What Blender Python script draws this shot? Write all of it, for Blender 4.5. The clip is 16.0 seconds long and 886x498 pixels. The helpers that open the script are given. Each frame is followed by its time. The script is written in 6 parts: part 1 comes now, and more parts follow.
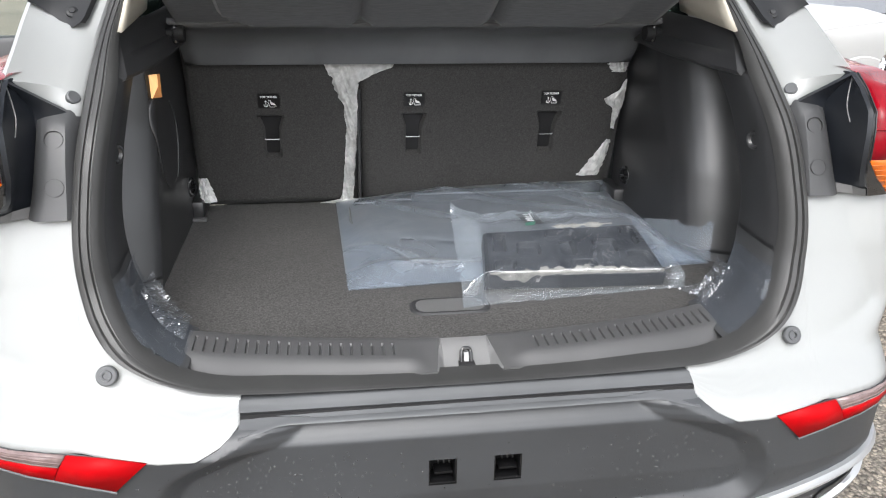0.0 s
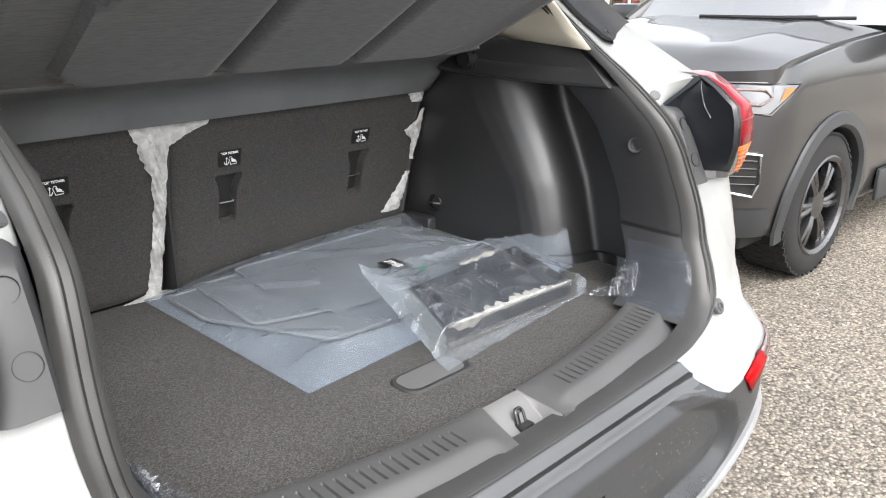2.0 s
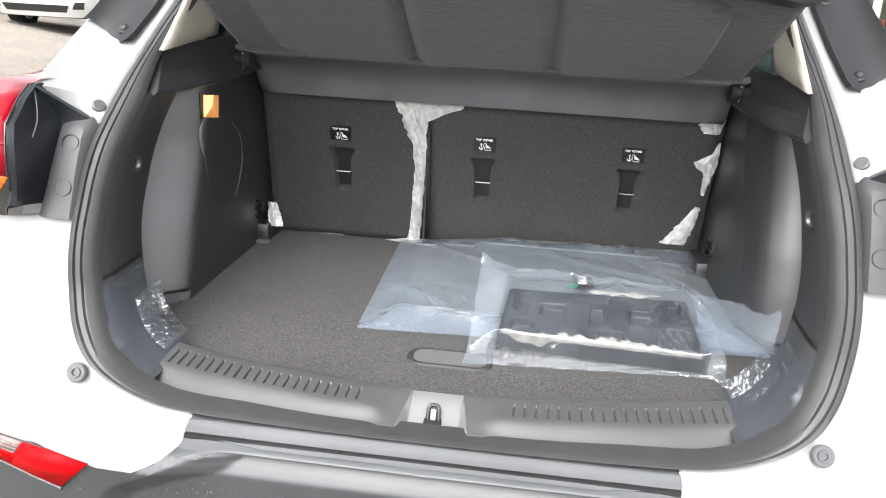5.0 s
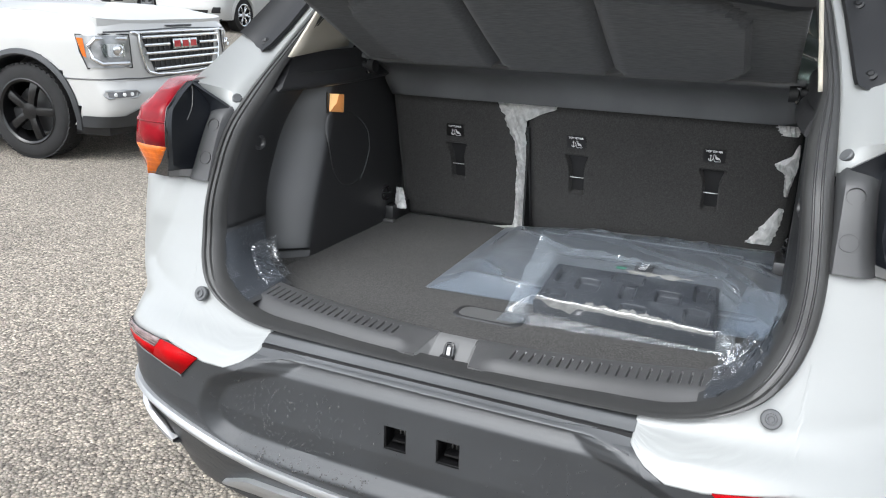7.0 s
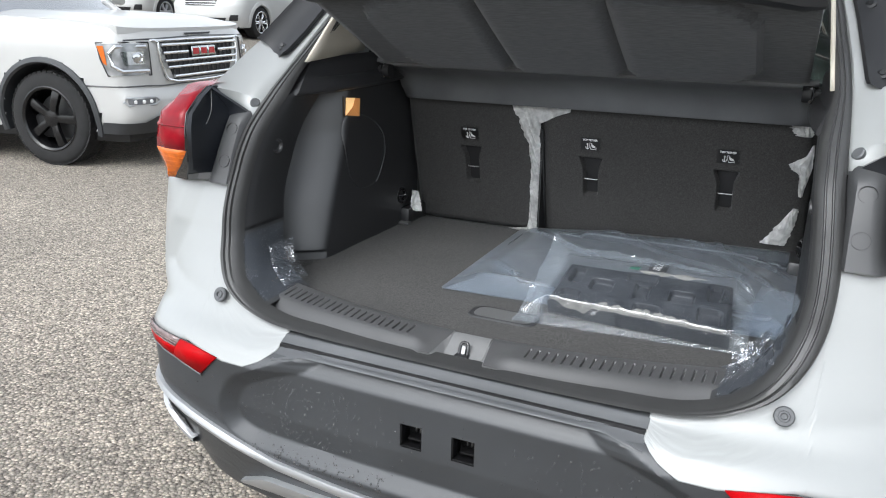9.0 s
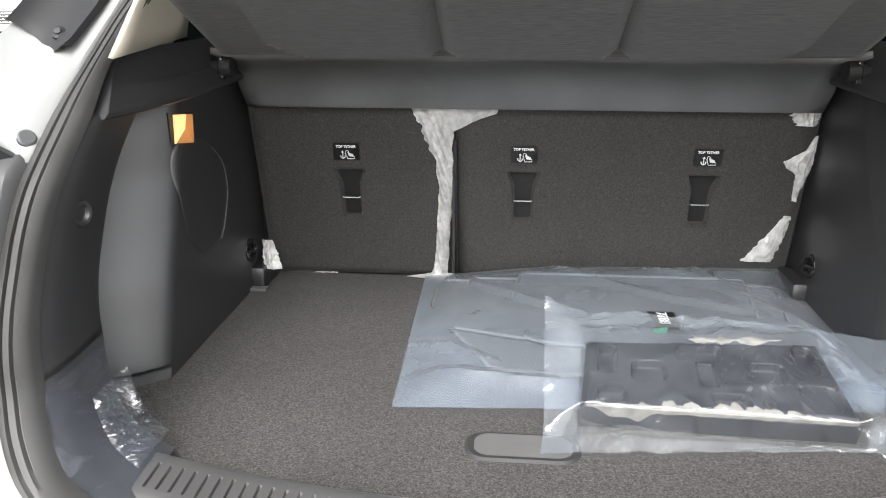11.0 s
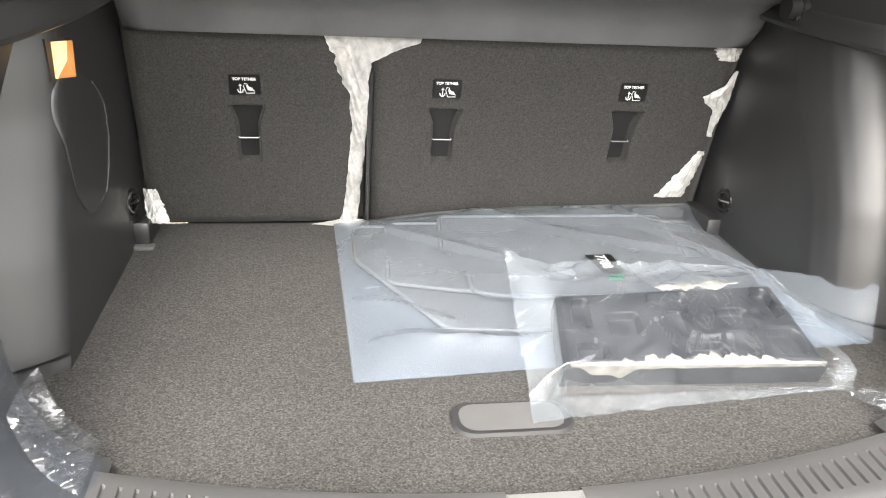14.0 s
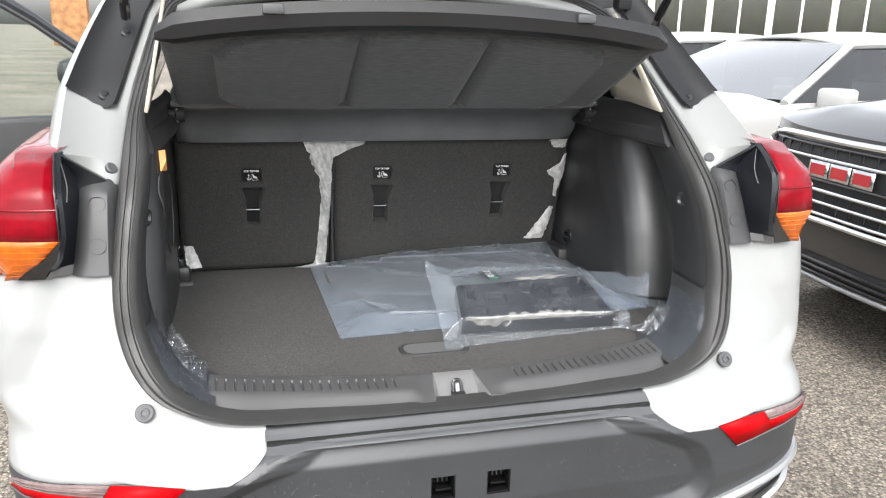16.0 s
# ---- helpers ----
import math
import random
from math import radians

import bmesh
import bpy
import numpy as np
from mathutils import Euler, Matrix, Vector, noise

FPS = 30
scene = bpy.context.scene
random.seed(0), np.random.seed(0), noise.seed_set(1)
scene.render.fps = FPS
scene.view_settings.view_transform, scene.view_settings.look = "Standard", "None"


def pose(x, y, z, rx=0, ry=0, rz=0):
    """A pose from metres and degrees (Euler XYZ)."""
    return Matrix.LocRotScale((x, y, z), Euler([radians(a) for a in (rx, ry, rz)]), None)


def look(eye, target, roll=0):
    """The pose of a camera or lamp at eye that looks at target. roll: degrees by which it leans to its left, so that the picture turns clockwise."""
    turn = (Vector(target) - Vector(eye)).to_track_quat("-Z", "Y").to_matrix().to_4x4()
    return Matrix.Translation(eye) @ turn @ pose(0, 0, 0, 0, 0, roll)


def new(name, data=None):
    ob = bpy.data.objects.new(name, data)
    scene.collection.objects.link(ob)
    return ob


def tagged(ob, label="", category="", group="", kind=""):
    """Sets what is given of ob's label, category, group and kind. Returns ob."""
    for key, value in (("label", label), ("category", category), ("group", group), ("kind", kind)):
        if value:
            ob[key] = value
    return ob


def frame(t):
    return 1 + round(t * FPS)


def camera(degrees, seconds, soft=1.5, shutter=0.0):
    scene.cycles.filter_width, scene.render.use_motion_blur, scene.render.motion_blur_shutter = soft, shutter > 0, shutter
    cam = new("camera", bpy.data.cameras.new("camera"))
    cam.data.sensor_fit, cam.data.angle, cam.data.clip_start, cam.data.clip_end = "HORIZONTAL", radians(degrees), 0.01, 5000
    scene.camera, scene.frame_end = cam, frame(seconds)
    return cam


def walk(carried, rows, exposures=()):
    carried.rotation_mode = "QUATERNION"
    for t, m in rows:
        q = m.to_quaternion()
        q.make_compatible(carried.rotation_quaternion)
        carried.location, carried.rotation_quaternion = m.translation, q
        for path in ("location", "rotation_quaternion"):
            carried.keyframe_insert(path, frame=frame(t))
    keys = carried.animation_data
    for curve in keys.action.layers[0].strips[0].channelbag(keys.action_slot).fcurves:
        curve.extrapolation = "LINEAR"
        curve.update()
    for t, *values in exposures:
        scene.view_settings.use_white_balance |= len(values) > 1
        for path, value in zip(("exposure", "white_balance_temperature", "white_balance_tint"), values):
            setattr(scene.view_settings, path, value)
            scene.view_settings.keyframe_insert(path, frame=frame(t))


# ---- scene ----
cam = camera(59.2, 16.0, soft=1.1)
METRES, EYE, TILT, LEAN, TURN = 5.1, 1.41, -21.5, -0.8, -8.3
ROWS = [
    (0.0, 0.0, 0.0, 0.0, 0.0, 0.0, -0.0),
    (0.5, -0.0405, 0.0295, 0.008, -11.08, -0.52, 5.9),
    (1.0, -0.0739, 0.07, 0.0201, -22.12, -0.53, 9.6),
    (1.5, -0.1139, 0.0848, 0.0269, -30.67, -1.12, 12.62),
    (2.0, -0.143, 0.0776, 0.0282, -34.36, -1.72, 13.35),
    (2.5, -0.1371, 0.0842, 0.0288, -34.64, -1.9, 12.69),
    (3.0, -0.1007, 0.0992, 0.0275, -26.69, -0.82, 8.44),
    (3.5, -0.0603, 0.084, 0.0213, -15.42, 0.43, 3.41),
    (4.0, -0.0274, 0.0507, 0.0116, -4.54, 1.88, -0.59),
    (4.5, 0.0225, 0.0381, 0.0069, 3.25, 3.02, -4.44),
    (5.0, 0.0674, 0.0256, 0.0029, 13.55, 2.96, -7.79),
    (7.5, 0.167, 0.004, -0.0056, 31.64, 1.08, -12.66),
    (8.0, 0.1666, 0.0034, -0.0061, 32.12, 0.98, -12.78),
    (8.5, 0.1661, 0.0021, -0.0077, 32.24, 1.04, -12.62),
    (9.0, 0.1662, 0.0017, -0.0072, 32.25, 1.31, -12.27),
    (9.5, 0.1584, 0.0101, -0.0046, 30.5, 2.34, -10.45),
    (10.0, 0.1166, 0.0333, -0.0017, 24.91, 3.54, -8.3),
    (12.5, -0.0384, 0.1482, 0.0384, 2.39, -0.3, -1.65),
    (13.0, -0.0398, 0.1467, 0.0355, 1.35, -1.92, -2.29),
    (13.5, -0.0388, 0.1406, 0.0347, 0.36, -2.34, -2.41),
    (14.0, -0.0206, 0.1144, 0.0266, -1.0, -1.58, -1.89),
    (14.5, -0.0083, 0.0793, 0.0162, -2.53, -0.38, -1.05),
    (15.0, -0.0244, 0.0432, 0.0066, -4.44, 1.75, 1.07),
    (15.5, -0.036, 0.0028, -0.0007, -6.6, 4.19, 2.51),
    (16.0, -0.0326, -0.0442, -0.0145, -6.28, 5.85, 1.85),
]
EXPOSURES = [(0.0, 0.43, 6400, 10), (1.0, 0.70, 6500, 10), (2.0, 0.75, 6550, 10), (3.5, 0.96, 6600, 10), (5.0, 1.08, 6500, 10), (7.5, 0.14, 6150, 8), (9.5, 0.14, 6150, 8), (10.2, 0.36, 6300, 9), (12.5, 1.58, 7000, 10), (13.5, 1.55, 7000, 10), (14.5, 1.42, 6900, 10), (15.2, 1.06, 6600, 10), (15.5, 0.98, 6550, 10), (16.0, 0.58, 6500, 10)]
walk(cam, [(t, pose(-0.235, -1.2, EYE, TILT, LEAN, TURN) @ pose(METRES * x, METRES * y, METRES * z, 90 + pitch, roll, yaw)) for t, x, y, z, yaw, pitch, roll in ROWS], EXPOSURES)

# ---- light: a bright overcast sky ----
world = bpy.data.worlds.new("overcast_sky")
scene.world = world
world.use_nodes = True
wn = world.node_tree
wn.nodes.clear()
sky = wn.nodes.new("ShaderNodeTexSky")
sky.sky_type = "NISHITA"
sky.sun_disc = False
sky.sun_elevation, sky.sun_rotation = radians(51), radians(194)
sky.air_density, sky.dust_density, sky.ozone_density = 1.0, 4.0, 1.0
soft_sky = wn.nodes.new("ShaderNodeHueSaturation")
soft_sky.inputs["Saturation"].default_value = 0.20
back = wn.nodes.new("ShaderNodeBackground")
back.inputs["Strength"].default_value = 0.35
wout = wn.nodes.new("ShaderNodeOutputWorld")
wn.links.new(sky.outputs[0], soft_sky.inputs["Color"])
wn.links.new(soft_sky.outputs[0], back.inputs["Color"])
wn.links.new(back.outputs[0], wout.inputs["Surface"])
sun_data = bpy.data.lights.new("sun", "SUN")
sun_data.energy, sun_data.angle, sun_data.color = 0.62, radians(60), (1.0, 0.985, 0.965)
sun = new("sun", sun_data)
sun.matrix_world = look((-1.6, -6.2, 8), (0, 0, 0))

# ---- tools ----
def table(pairs):
    """A smooth-enough function from (x, value) pairs."""
    xs, vs = [p[0] for p in pairs], [p[1] for p in pairs]
    return lambda v: float(np.interp(v, xs, vs))


def smoothstep(v):
    v = max(0.0, min(1.0, v))
    return v * v * (3 - 2 * v)


def thing(name, label, category, at=None, group="", kind=""):
    ob = new(name)
    ob.empty_display_size = 0.1
    if at is not None:
        ob.matrix_world = at
    return tagged(ob, label, category, group, kind)


def part(name, bm, material, parent=None, label="", sharp=35, flip=False):
    """Links a bmesh as one mesh object, under parent where there is one."""
    if flip:
        bmesh.ops.reverse_faces(bm, faces=bm.faces[:])
    me = bpy.data.meshes.new(name)
    for f in bm.faces:
        f.smooth = True
    bm.to_mesh(me)
    bm.free()
    me.set_sharp_from_angle(angle=radians(sharp))
    me.materials.append(material)
    ob = new(name, me)
    if parent is not None:
        ob.parent = parent
    if label:
        ob["label"] = label
    return ob


def thick(ob, depth, offset=-1.0, bevel=0.0):
    m = ob.modifiers.new("thickness", "SOLIDIFY")
    m.thickness, m.offset = depth, offset
    if bevel:
        b = ob.modifiers.new("edge", "BEVEL")
        b.width, b.segments, b.limit_method = bevel, 2, "ANGLE"
    return ob


def add_grid(bm, rows, loop=False):
    """Quads over rows of points; loop joins each row's end to its start."""
    vs = [[bm.verts.new(p) for p in row] for row in rows]
    for a, b in zip(vs, vs[1:]):
        n = len(a)
        for i in range(n if loop else n - 1):
            j = (i + 1) % n
            try:
                bm.faces.new((a[i], a[j], b[j], b[i]))
            except ValueError:
                pass
    return vs


def grid(rows, loop=False):
    bm = bmesh.new()
    add_grid(bm, rows, loop)
    bmesh.ops.remove_doubles(bm, verts=bm.verts[:], dist=1e-5)
    return bm


def box(bm, x0, x1, y0, y1, z0, z1, b=0.0, m=None):
    """A box with bevelled edges, turned by m."""
    g = bmesh.ops.create_cube(bm, size=1.0)
    vs = g["verts"]
    for v in vs:
        v.co = Vector(((x0 + x1) / 2 + v.co.x * (x1 - x0), (y0 + y1) / 2 + v.co.y * (y1 - y0), (z0 + z1) / 2 + v.co.z * (z1 - z0)))
        if m is not None:
            v.co = m @ v.co
    if b:
        es = list({e for v in vs for e in v.link_edges})
        bmesh.ops.bevel(bm, geom=es, offset=b, segments=2, affect="EDGES", profile=0.5)
    return bm


def boxed(*a, **k):
    return box(bmesh.new(), *a, **k)


def smooth_path(pts, n=6, closed=False):
    """Catmull-Rom through the points."""
    pts = [Vector(p) for p in pts]
    out, k = [], len(pts)
    for i in range(k if closed else k - 1):
        p0 = pts[(i - 1) % k] if closed or i else pts[0]
        p1, p2 = pts[i], pts[(i + 1) % k]
        p3 = pts[(i + 2) % k] if closed or i + 2 < k else pts[-1]
        for j in range(n):
            t = j / n
            out.append(0.5 * (2 * p1 + (p2 - p0) * t + (2 * p0 - 5 * p1 + 4 * p2 - p3) * t * t + (3 * p1 - p0 - 3 * p2 + p3) * t ** 3))
    if not closed:
        out.append(pts[-1])
    return out


def tube(bm, pts, r, n=8, closed=False, squash=1.0):
    """A round bar along a path; r is a number or a function of 0..1."""
    pts = [Vector(p) for p in pts]
    rows, k = [], len(pts)
    up = Vector((0, 0, 1))
    for i, p in enumerate(pts):
        a = pts[(i - 1) % k] if closed or i else pts[0]
        b = pts[(i + 1) % k] if closed or i < k - 1 else pts[-1]
        t = (b - a).normalized()
        side = t.cross(up)
        side = side.normalized() if side.length > 1e-3 else Vector((1, 0, 0))
        top = side.cross(t)
        rr = r(i / max(1, k - 1)) if callable(r) else r
        rows.append([p + side * math.cos(q) * rr + top * math.sin(q) * rr * squash for q in (2 * math.pi * j / n for j in range(n))])
    vs = add_grid(bm, rows + ([rows[0]] if closed else []), loop=True)
    if not closed:
        bm.faces.new(vs[0][::-1])
        bm.faces.new(vs[-1])
    return bm


def lathe(bm, profile, n=24, m=None, capped=True):
    """Turns (radius, height) pairs round z, then places them by m."""
    rows = []
    for r, h in profile:
        row = [Vector((r * math.cos(2 * math.pi * i / n), r * math.sin(2 * math.pi * i / n), h)) for i in range(n)]
        rows.append([m @ p for p in row] if m is not None else row)
    vs = add_grid(bm, rows, loop=True)
    for ring, rev in ((vs[0], True), (vs[-1], False)) if capped else ():
        try:
            bm.faces.new(ring[::-1] if rev else ring)
        except ValueError:
            pass
    return bm


def facing(at, normal):
    """A pose at a place whose z looks along normal."""
    q = Vector(normal).to_track_quat("Z", "Y").to_matrix().to_4x4()
    return Matrix.Translation(at) @ q


def plate(pts, depth, towards):
    """A slab from an outline of points, thickened along a direction."""
    bm = bmesh.new()
    d = Vector(towards).normalized() * depth
    a = [bm.verts.new(p) for p in pts]
    b = [bm.verts.new(Vector(p) + d) for p in pts]
    bm.faces.new(a)
    bm.faces.new(b[::-1])
    for i in range(len(a)):
        j = (i + 1) % len(a)
        bm.faces.new((a[j], a[i], b[i], b[j]))
    bmesh.ops.recalc_face_normals(bm, faces=bm.faces[:])
    return bm


def rounded(x0, x1, y0, y1, r, n=5):
    """Outline of a rounded rectangle in 2D."""
    out = []
    for cx, cy, a in ((x1 - r, y1 - r, 0), (x0 + r, y1 - r, 90), (x0 + r, y0 + r, 180), (x1 - r, y0 + r, 270)):
        for i in range(n + 1):
            q = radians(a + 90 * i / n)
            out.append((cx + r * math.cos(q), cy + r * math.sin(q)))
    return out


# ---- materials ----
def mat(name, col, rough=0.5, metal=0.0, vary=0.12, big=3.0, fine=180.0, bump=0.05, rvary=0.08, coat=0.0, spec=0.5, grain=0.0, sheen=0.0, stretch=None):
    """A surface with mottling at two scales, uneven gloss and fine relief."""
    m = bpy.data.materials.new(name)
    m.use_nodes = True
    nt = m.node_tree
    b = nt.nodes["Principled BSDF"]
    b.inputs["Roughness"].default_value, b.inputs["Metallic"].default_value = rough, metal
    b.inputs["Coat Weight"].default_value, b.inputs["Coat Roughness"].default_value = coat, 0.04
    b.inputs["Specular IOR Level"].default_value, b.inputs["Sheen Weight"].default_value = spec, sheen
    tc = nt.nodes.new("ShaderNodeTexCoord")
    n1, n2 = nt.nodes.new("ShaderNodeTexNoise"), nt.nodes.new("ShaderNodeTexNoise")
    n1.inputs["Scale"].default_value, n1.inputs["Detail"].default_value = big, 4
    n2.inputs["Scale"].default_value, n2.inputs["Detail"].default_value = fine, 3
    where = tc.outputs["Object"]
    if stretch:
        mp = nt.nodes.new("ShaderNodeMapping")
        mp.inputs["Scale"].default_value = stretch
        nt.links.new(where, mp.inputs["Vector"])
        where = mp.outputs[0]
    for n in (n1, n2):
        nt.links.new(where, n.inputs["Vector"])
    add = nt.nodes.new("ShaderNodeMath")
    add.operation = "MULTIPLY_ADD"
    nt.links.new(n2.outputs["Fac"], add.inputs[0])
    add.inputs[1].default_value = grain
    nt.links.new(n1.outputs["Fac"], add.inputs[2])
    ramp = nt.nodes.new("ShaderNodeMapRange")
    ramp.inputs["From Min"].default_value, ramp.inputs["From Max"].default_value = 0.5 + 0.5 * grain - 0.15 - 0.16 * grain, 0.5 + 0.5 * grain + 0.15 + 0.16 * grain
    nt.links.new(add.outputs[0], ramp.inputs["Value"])
    mix = nt.nodes.new("ShaderNodeMix")
    mix.data_type = "RGBA"
    mix.inputs["A"].default_value = (*[c * (1 - vary) for c in col], 1)
    mix.inputs["B"].default_value = (*[min(1.0, c * (1 + vary)) for c in col], 1)
    nt.links.new(ramp.outputs[0], mix.inputs["Factor"])
    nt.links.new(mix.outputs["Result"], b.inputs["Base Color"])
    rr = nt.nodes.new("ShaderNodeMapRange")
    rr.inputs["To Min"].default_value, rr.inputs["To Max"].default_value = max(0.0, rough - rvary), min(1.0, rough + rvary)
    nt.links.new(n1.outputs["Fac"], rr.inputs["Value"])
    nt.links.new(rr.outputs[0], b.inputs["Roughness"])
    if bump:
        bp = nt.nodes.new("ShaderNodeBump")
        bp.inputs["Strength"].default_value, bp.inputs["Distance"].default_value = bump, 0.002
        nt.links.new(n2.outputs["Fac"], bp.inputs["Height"])
        nt.links.new(bp.outputs[0], b.inputs["Normal"])
    return m


def gloss_share(nt, normal, least):
    """How much of a clear surface's look is reflection: little head on, much at a glancing view."""
    lw, pw, mr = nt.nodes.new("ShaderNodeLayerWeight"), nt.nodes.new("ShaderNodeMath"), nt.nodes.new("ShaderNodeMapRange")
    lw.inputs["Blend"].default_value = 0.5
    pw.operation = "POWER"
    pw.inputs[1].default_value = 4.0
    mr.inputs["To Min"].default_value = least
    if normal is not None:
        nt.links.new(normal, lw.inputs["Normal"])
    nt.links.new(lw.outputs["Facing"], pw.inputs[0])
    nt.links.new(pw.outputs[0], mr.inputs["Value"])
    return mr.outputs[0]


def glass(name, col, rough=0.0, least=0.045):
    """Tinted glass: clear with a sharp sheen."""
    m = bpy.data.materials.new(name)
    m.use_nodes = True
    nt = m.node_tree
    nt.nodes.clear()
    out = nt.nodes.new("ShaderNodeOutputMaterial")
    tr, gl = nt.nodes.new("ShaderNodeBsdfTransparent"), nt.nodes.new("ShaderNodeBsdfGlossy")
    tr.inputs["Color"].default_value = (*col, 1)
    gl.inputs["Roughness"].default_value = rough
    mx = nt.nodes.new("ShaderNodeMixShader")
    nt.links.new(gloss_share(nt, None, least), mx.inputs[0])
    nt.links.new(tr.outputs[0], mx.inputs[1])
    nt.links.new(gl.outputs[0], mx.inputs[2])
    nt.links.new(mx.outputs[0], out.inputs["Surface"])
    return m


def film(name, haze, tint, rough, milk=(0.80, 0.86, 0.92), crease=40.0, bump=0.3, gloss=0.08, uneven=0.35):
    """Thin plastic film: clear, with some milkiness and creased gloss."""
    m = bpy.data.materials.new(name)
    m.use_nodes = True
    nt = m.node_tree
    nt.nodes.clear()
    out = nt.nodes.new("ShaderNodeOutputMaterial")
    tr, df, tl, gl = [nt.nodes.new("ShaderNodeBsdf" + k) for k in ("Transparent", "Diffuse", "Translucent", "Glossy")]
    tr.inputs["Color"].default_value = (*tint, 1)
    df.inputs["Color"].default_value = tl.inputs["Color"].default_value = (*milk, 1)
    gl.inputs["Roughness"].default_value = rough
    tc, ns = nt.nodes.new("ShaderNodeTexCoord"), nt.nodes.new("ShaderNodeTexNoise")
    ns.inputs["Scale"].default_value, ns.inputs["Detail"].default_value, ns.inputs["Distortion"].default_value = crease, 3, 1.2
    nt.links.new(tc.outputs["Object"], ns.inputs["Vector"])
    bp = nt.nodes.new("ShaderNodeBump")
    bp.inputs["Strength"].default_value, bp.inputs["Distance"].default_value = bump, 0.01
    nt.links.new(ns.outputs["Fac"], bp.inputs["Height"])
    nt.links.new(bp.outputs[0], gl.inputs["Normal"])
    hz = nt.nodes.new("ShaderNodeMapRange")
    hz.inputs["From Min"].default_value, hz.inputs["From Max"].default_value = 0.3, 0.75
    hz.inputs["To Min"].default_value, hz.inputs["To Max"].default_value = haze * (1 - uneven), min(1.0, haze * (1 + uneven))
    nt.links.new(ns.outputs["Fac"], hz.inputs["Value"])
    m0, m1, m2 = [nt.nodes.new("ShaderNodeMixShader") for _ in range(3)]
    m0.inputs[0].default_value = 0.35
    nt.links.new(df.outputs[0], m0.inputs[1])
    nt.links.new(tl.outputs[0], m0.inputs[2])
    nt.links.new(hz.outputs[0], m1.inputs[0])
    nt.links.new(tr.outputs[0], m1.inputs[1])
    nt.links.new(m0.outputs[0], m1.inputs[2])
    nt.links.new(gloss_share(nt, bp.outputs[0], gloss), m2.inputs[0])
    nt.links.new(m1.outputs[0], m2.inputs[1])
    nt.links.new(gl.outputs[0], m2.inputs[2])
    nt.links.new(m2.outputs[0], out.inputs["Surface"])
    return m


def glow(name, col, power):
    m = bpy.data.materials.new(name)
    m.use_nodes = True
    b = m.node_tree.nodes["Principled BSDF"]
    b.inputs["Base Color"].default_value = (*col, 1)
    b.inputs["Emission Color"].default_value, b.inputs["Emission Strength"].default_value = (*col, 1), power
    return m


WHITE = mat("white_car_paint", (0.270, 0.278, 0.275), 0.30, vary=0.03, big=2, fine=60, bump=0.0, rvary=0.04, coat=0.35)
WHITE_LOT = mat("bright_white_car_paint", (0.42, 0.42, 0.41), 0.30, vary=0.03, big=2, fine=60, bump=0.0, rvary=0.04, coat=0.6)
GREY_PAINT = mat("dark_grey_metallic_paint", (0.045, 0.045, 0.047), 0.33, 0.55, vary=0.1, big=2, fine=400, bump=0.0, coat=0.9)
CLADDING = mat("grained_black_cladding", (0.029, 0.0315, 0.035), 0.44, vary=0.12, big=6, fine=900, bump=0.08, spec=0.6)
LEDGE = mat("grey_bumper_step_plastic", (0.075, 0.078, 0.082), 0.42, vary=0.1, big=6, fine=900, bump=0.06)
TRIM = mat("black_interior_plastic", (0.021, 0.0213, 0.0228), 0.40, vary=0.1, big=5, fine=1100, bump=0.08, spec=1.0)
MATT_TRIM = mat("matt_black_opening_trim", (0.026, 0.0265, 0.028), 0.55, vary=0.1, big=5, fine=1100, bump=0.08, spec=0.5)
SILL = mat("dark_grey_sill_plastic", (0.064, 0.064, 0.065), 0.40, vary=0.08, big=5, fine=1100, bump=0.08)
CUP = mat("grey_latch_plastic", (0.13, 0.13, 0.13), 0.45, vary=0.08, big=8, fine=900, bump=0.05)
CARPET = mat("charcoal_carpet", (0.048, 0.0465, 0.0445), 0.95, vary=0.45, big=6, fine=320, bump=0.2, grain=5.0, spec=0.1, sheen=0.12)


def speckled(m, scale, low, high):
    """Tufts of lighter and darker fibre over a cloth's own colour."""
    nt = m.node_tree
    b = nt.nodes["Principled BSDF"]
    old = b.inputs["Base Color"].links[0].from_socket
    tc, vo = nt.nodes.new("ShaderNodeTexCoord"), nt.nodes.new("ShaderNodeTexVoronoi")
    sp, mr, mx = nt.nodes.new("ShaderNodeSeparateColor"), nt.nodes.new("ShaderNodeMapRange"), nt.nodes.new("ShaderNodeMix")
    vo.inputs["Scale"].default_value = scale
    mr.inputs["To Min"].default_value, mr.inputs["To Max"].default_value = low, high
    mx.data_type, mx.blend_type = "RGBA", "MULTIPLY"
    mx.inputs["Factor"].default_value = 1.0
    nt.links.new(tc.outputs["Object"], vo.inputs["Vector"])
    nt.links.new(vo.outputs["Color"], sp.inputs[0])
    nt.links.new(sp.outputs[0], mr.inputs["Value"])
    nt.links.new(old, mx.inputs["A"])
    nt.links.new(mr.outputs[0], mx.inputs["B"])
    nt.links.new(mx.outputs["Result"], b.inputs["Base Color"])
    return m


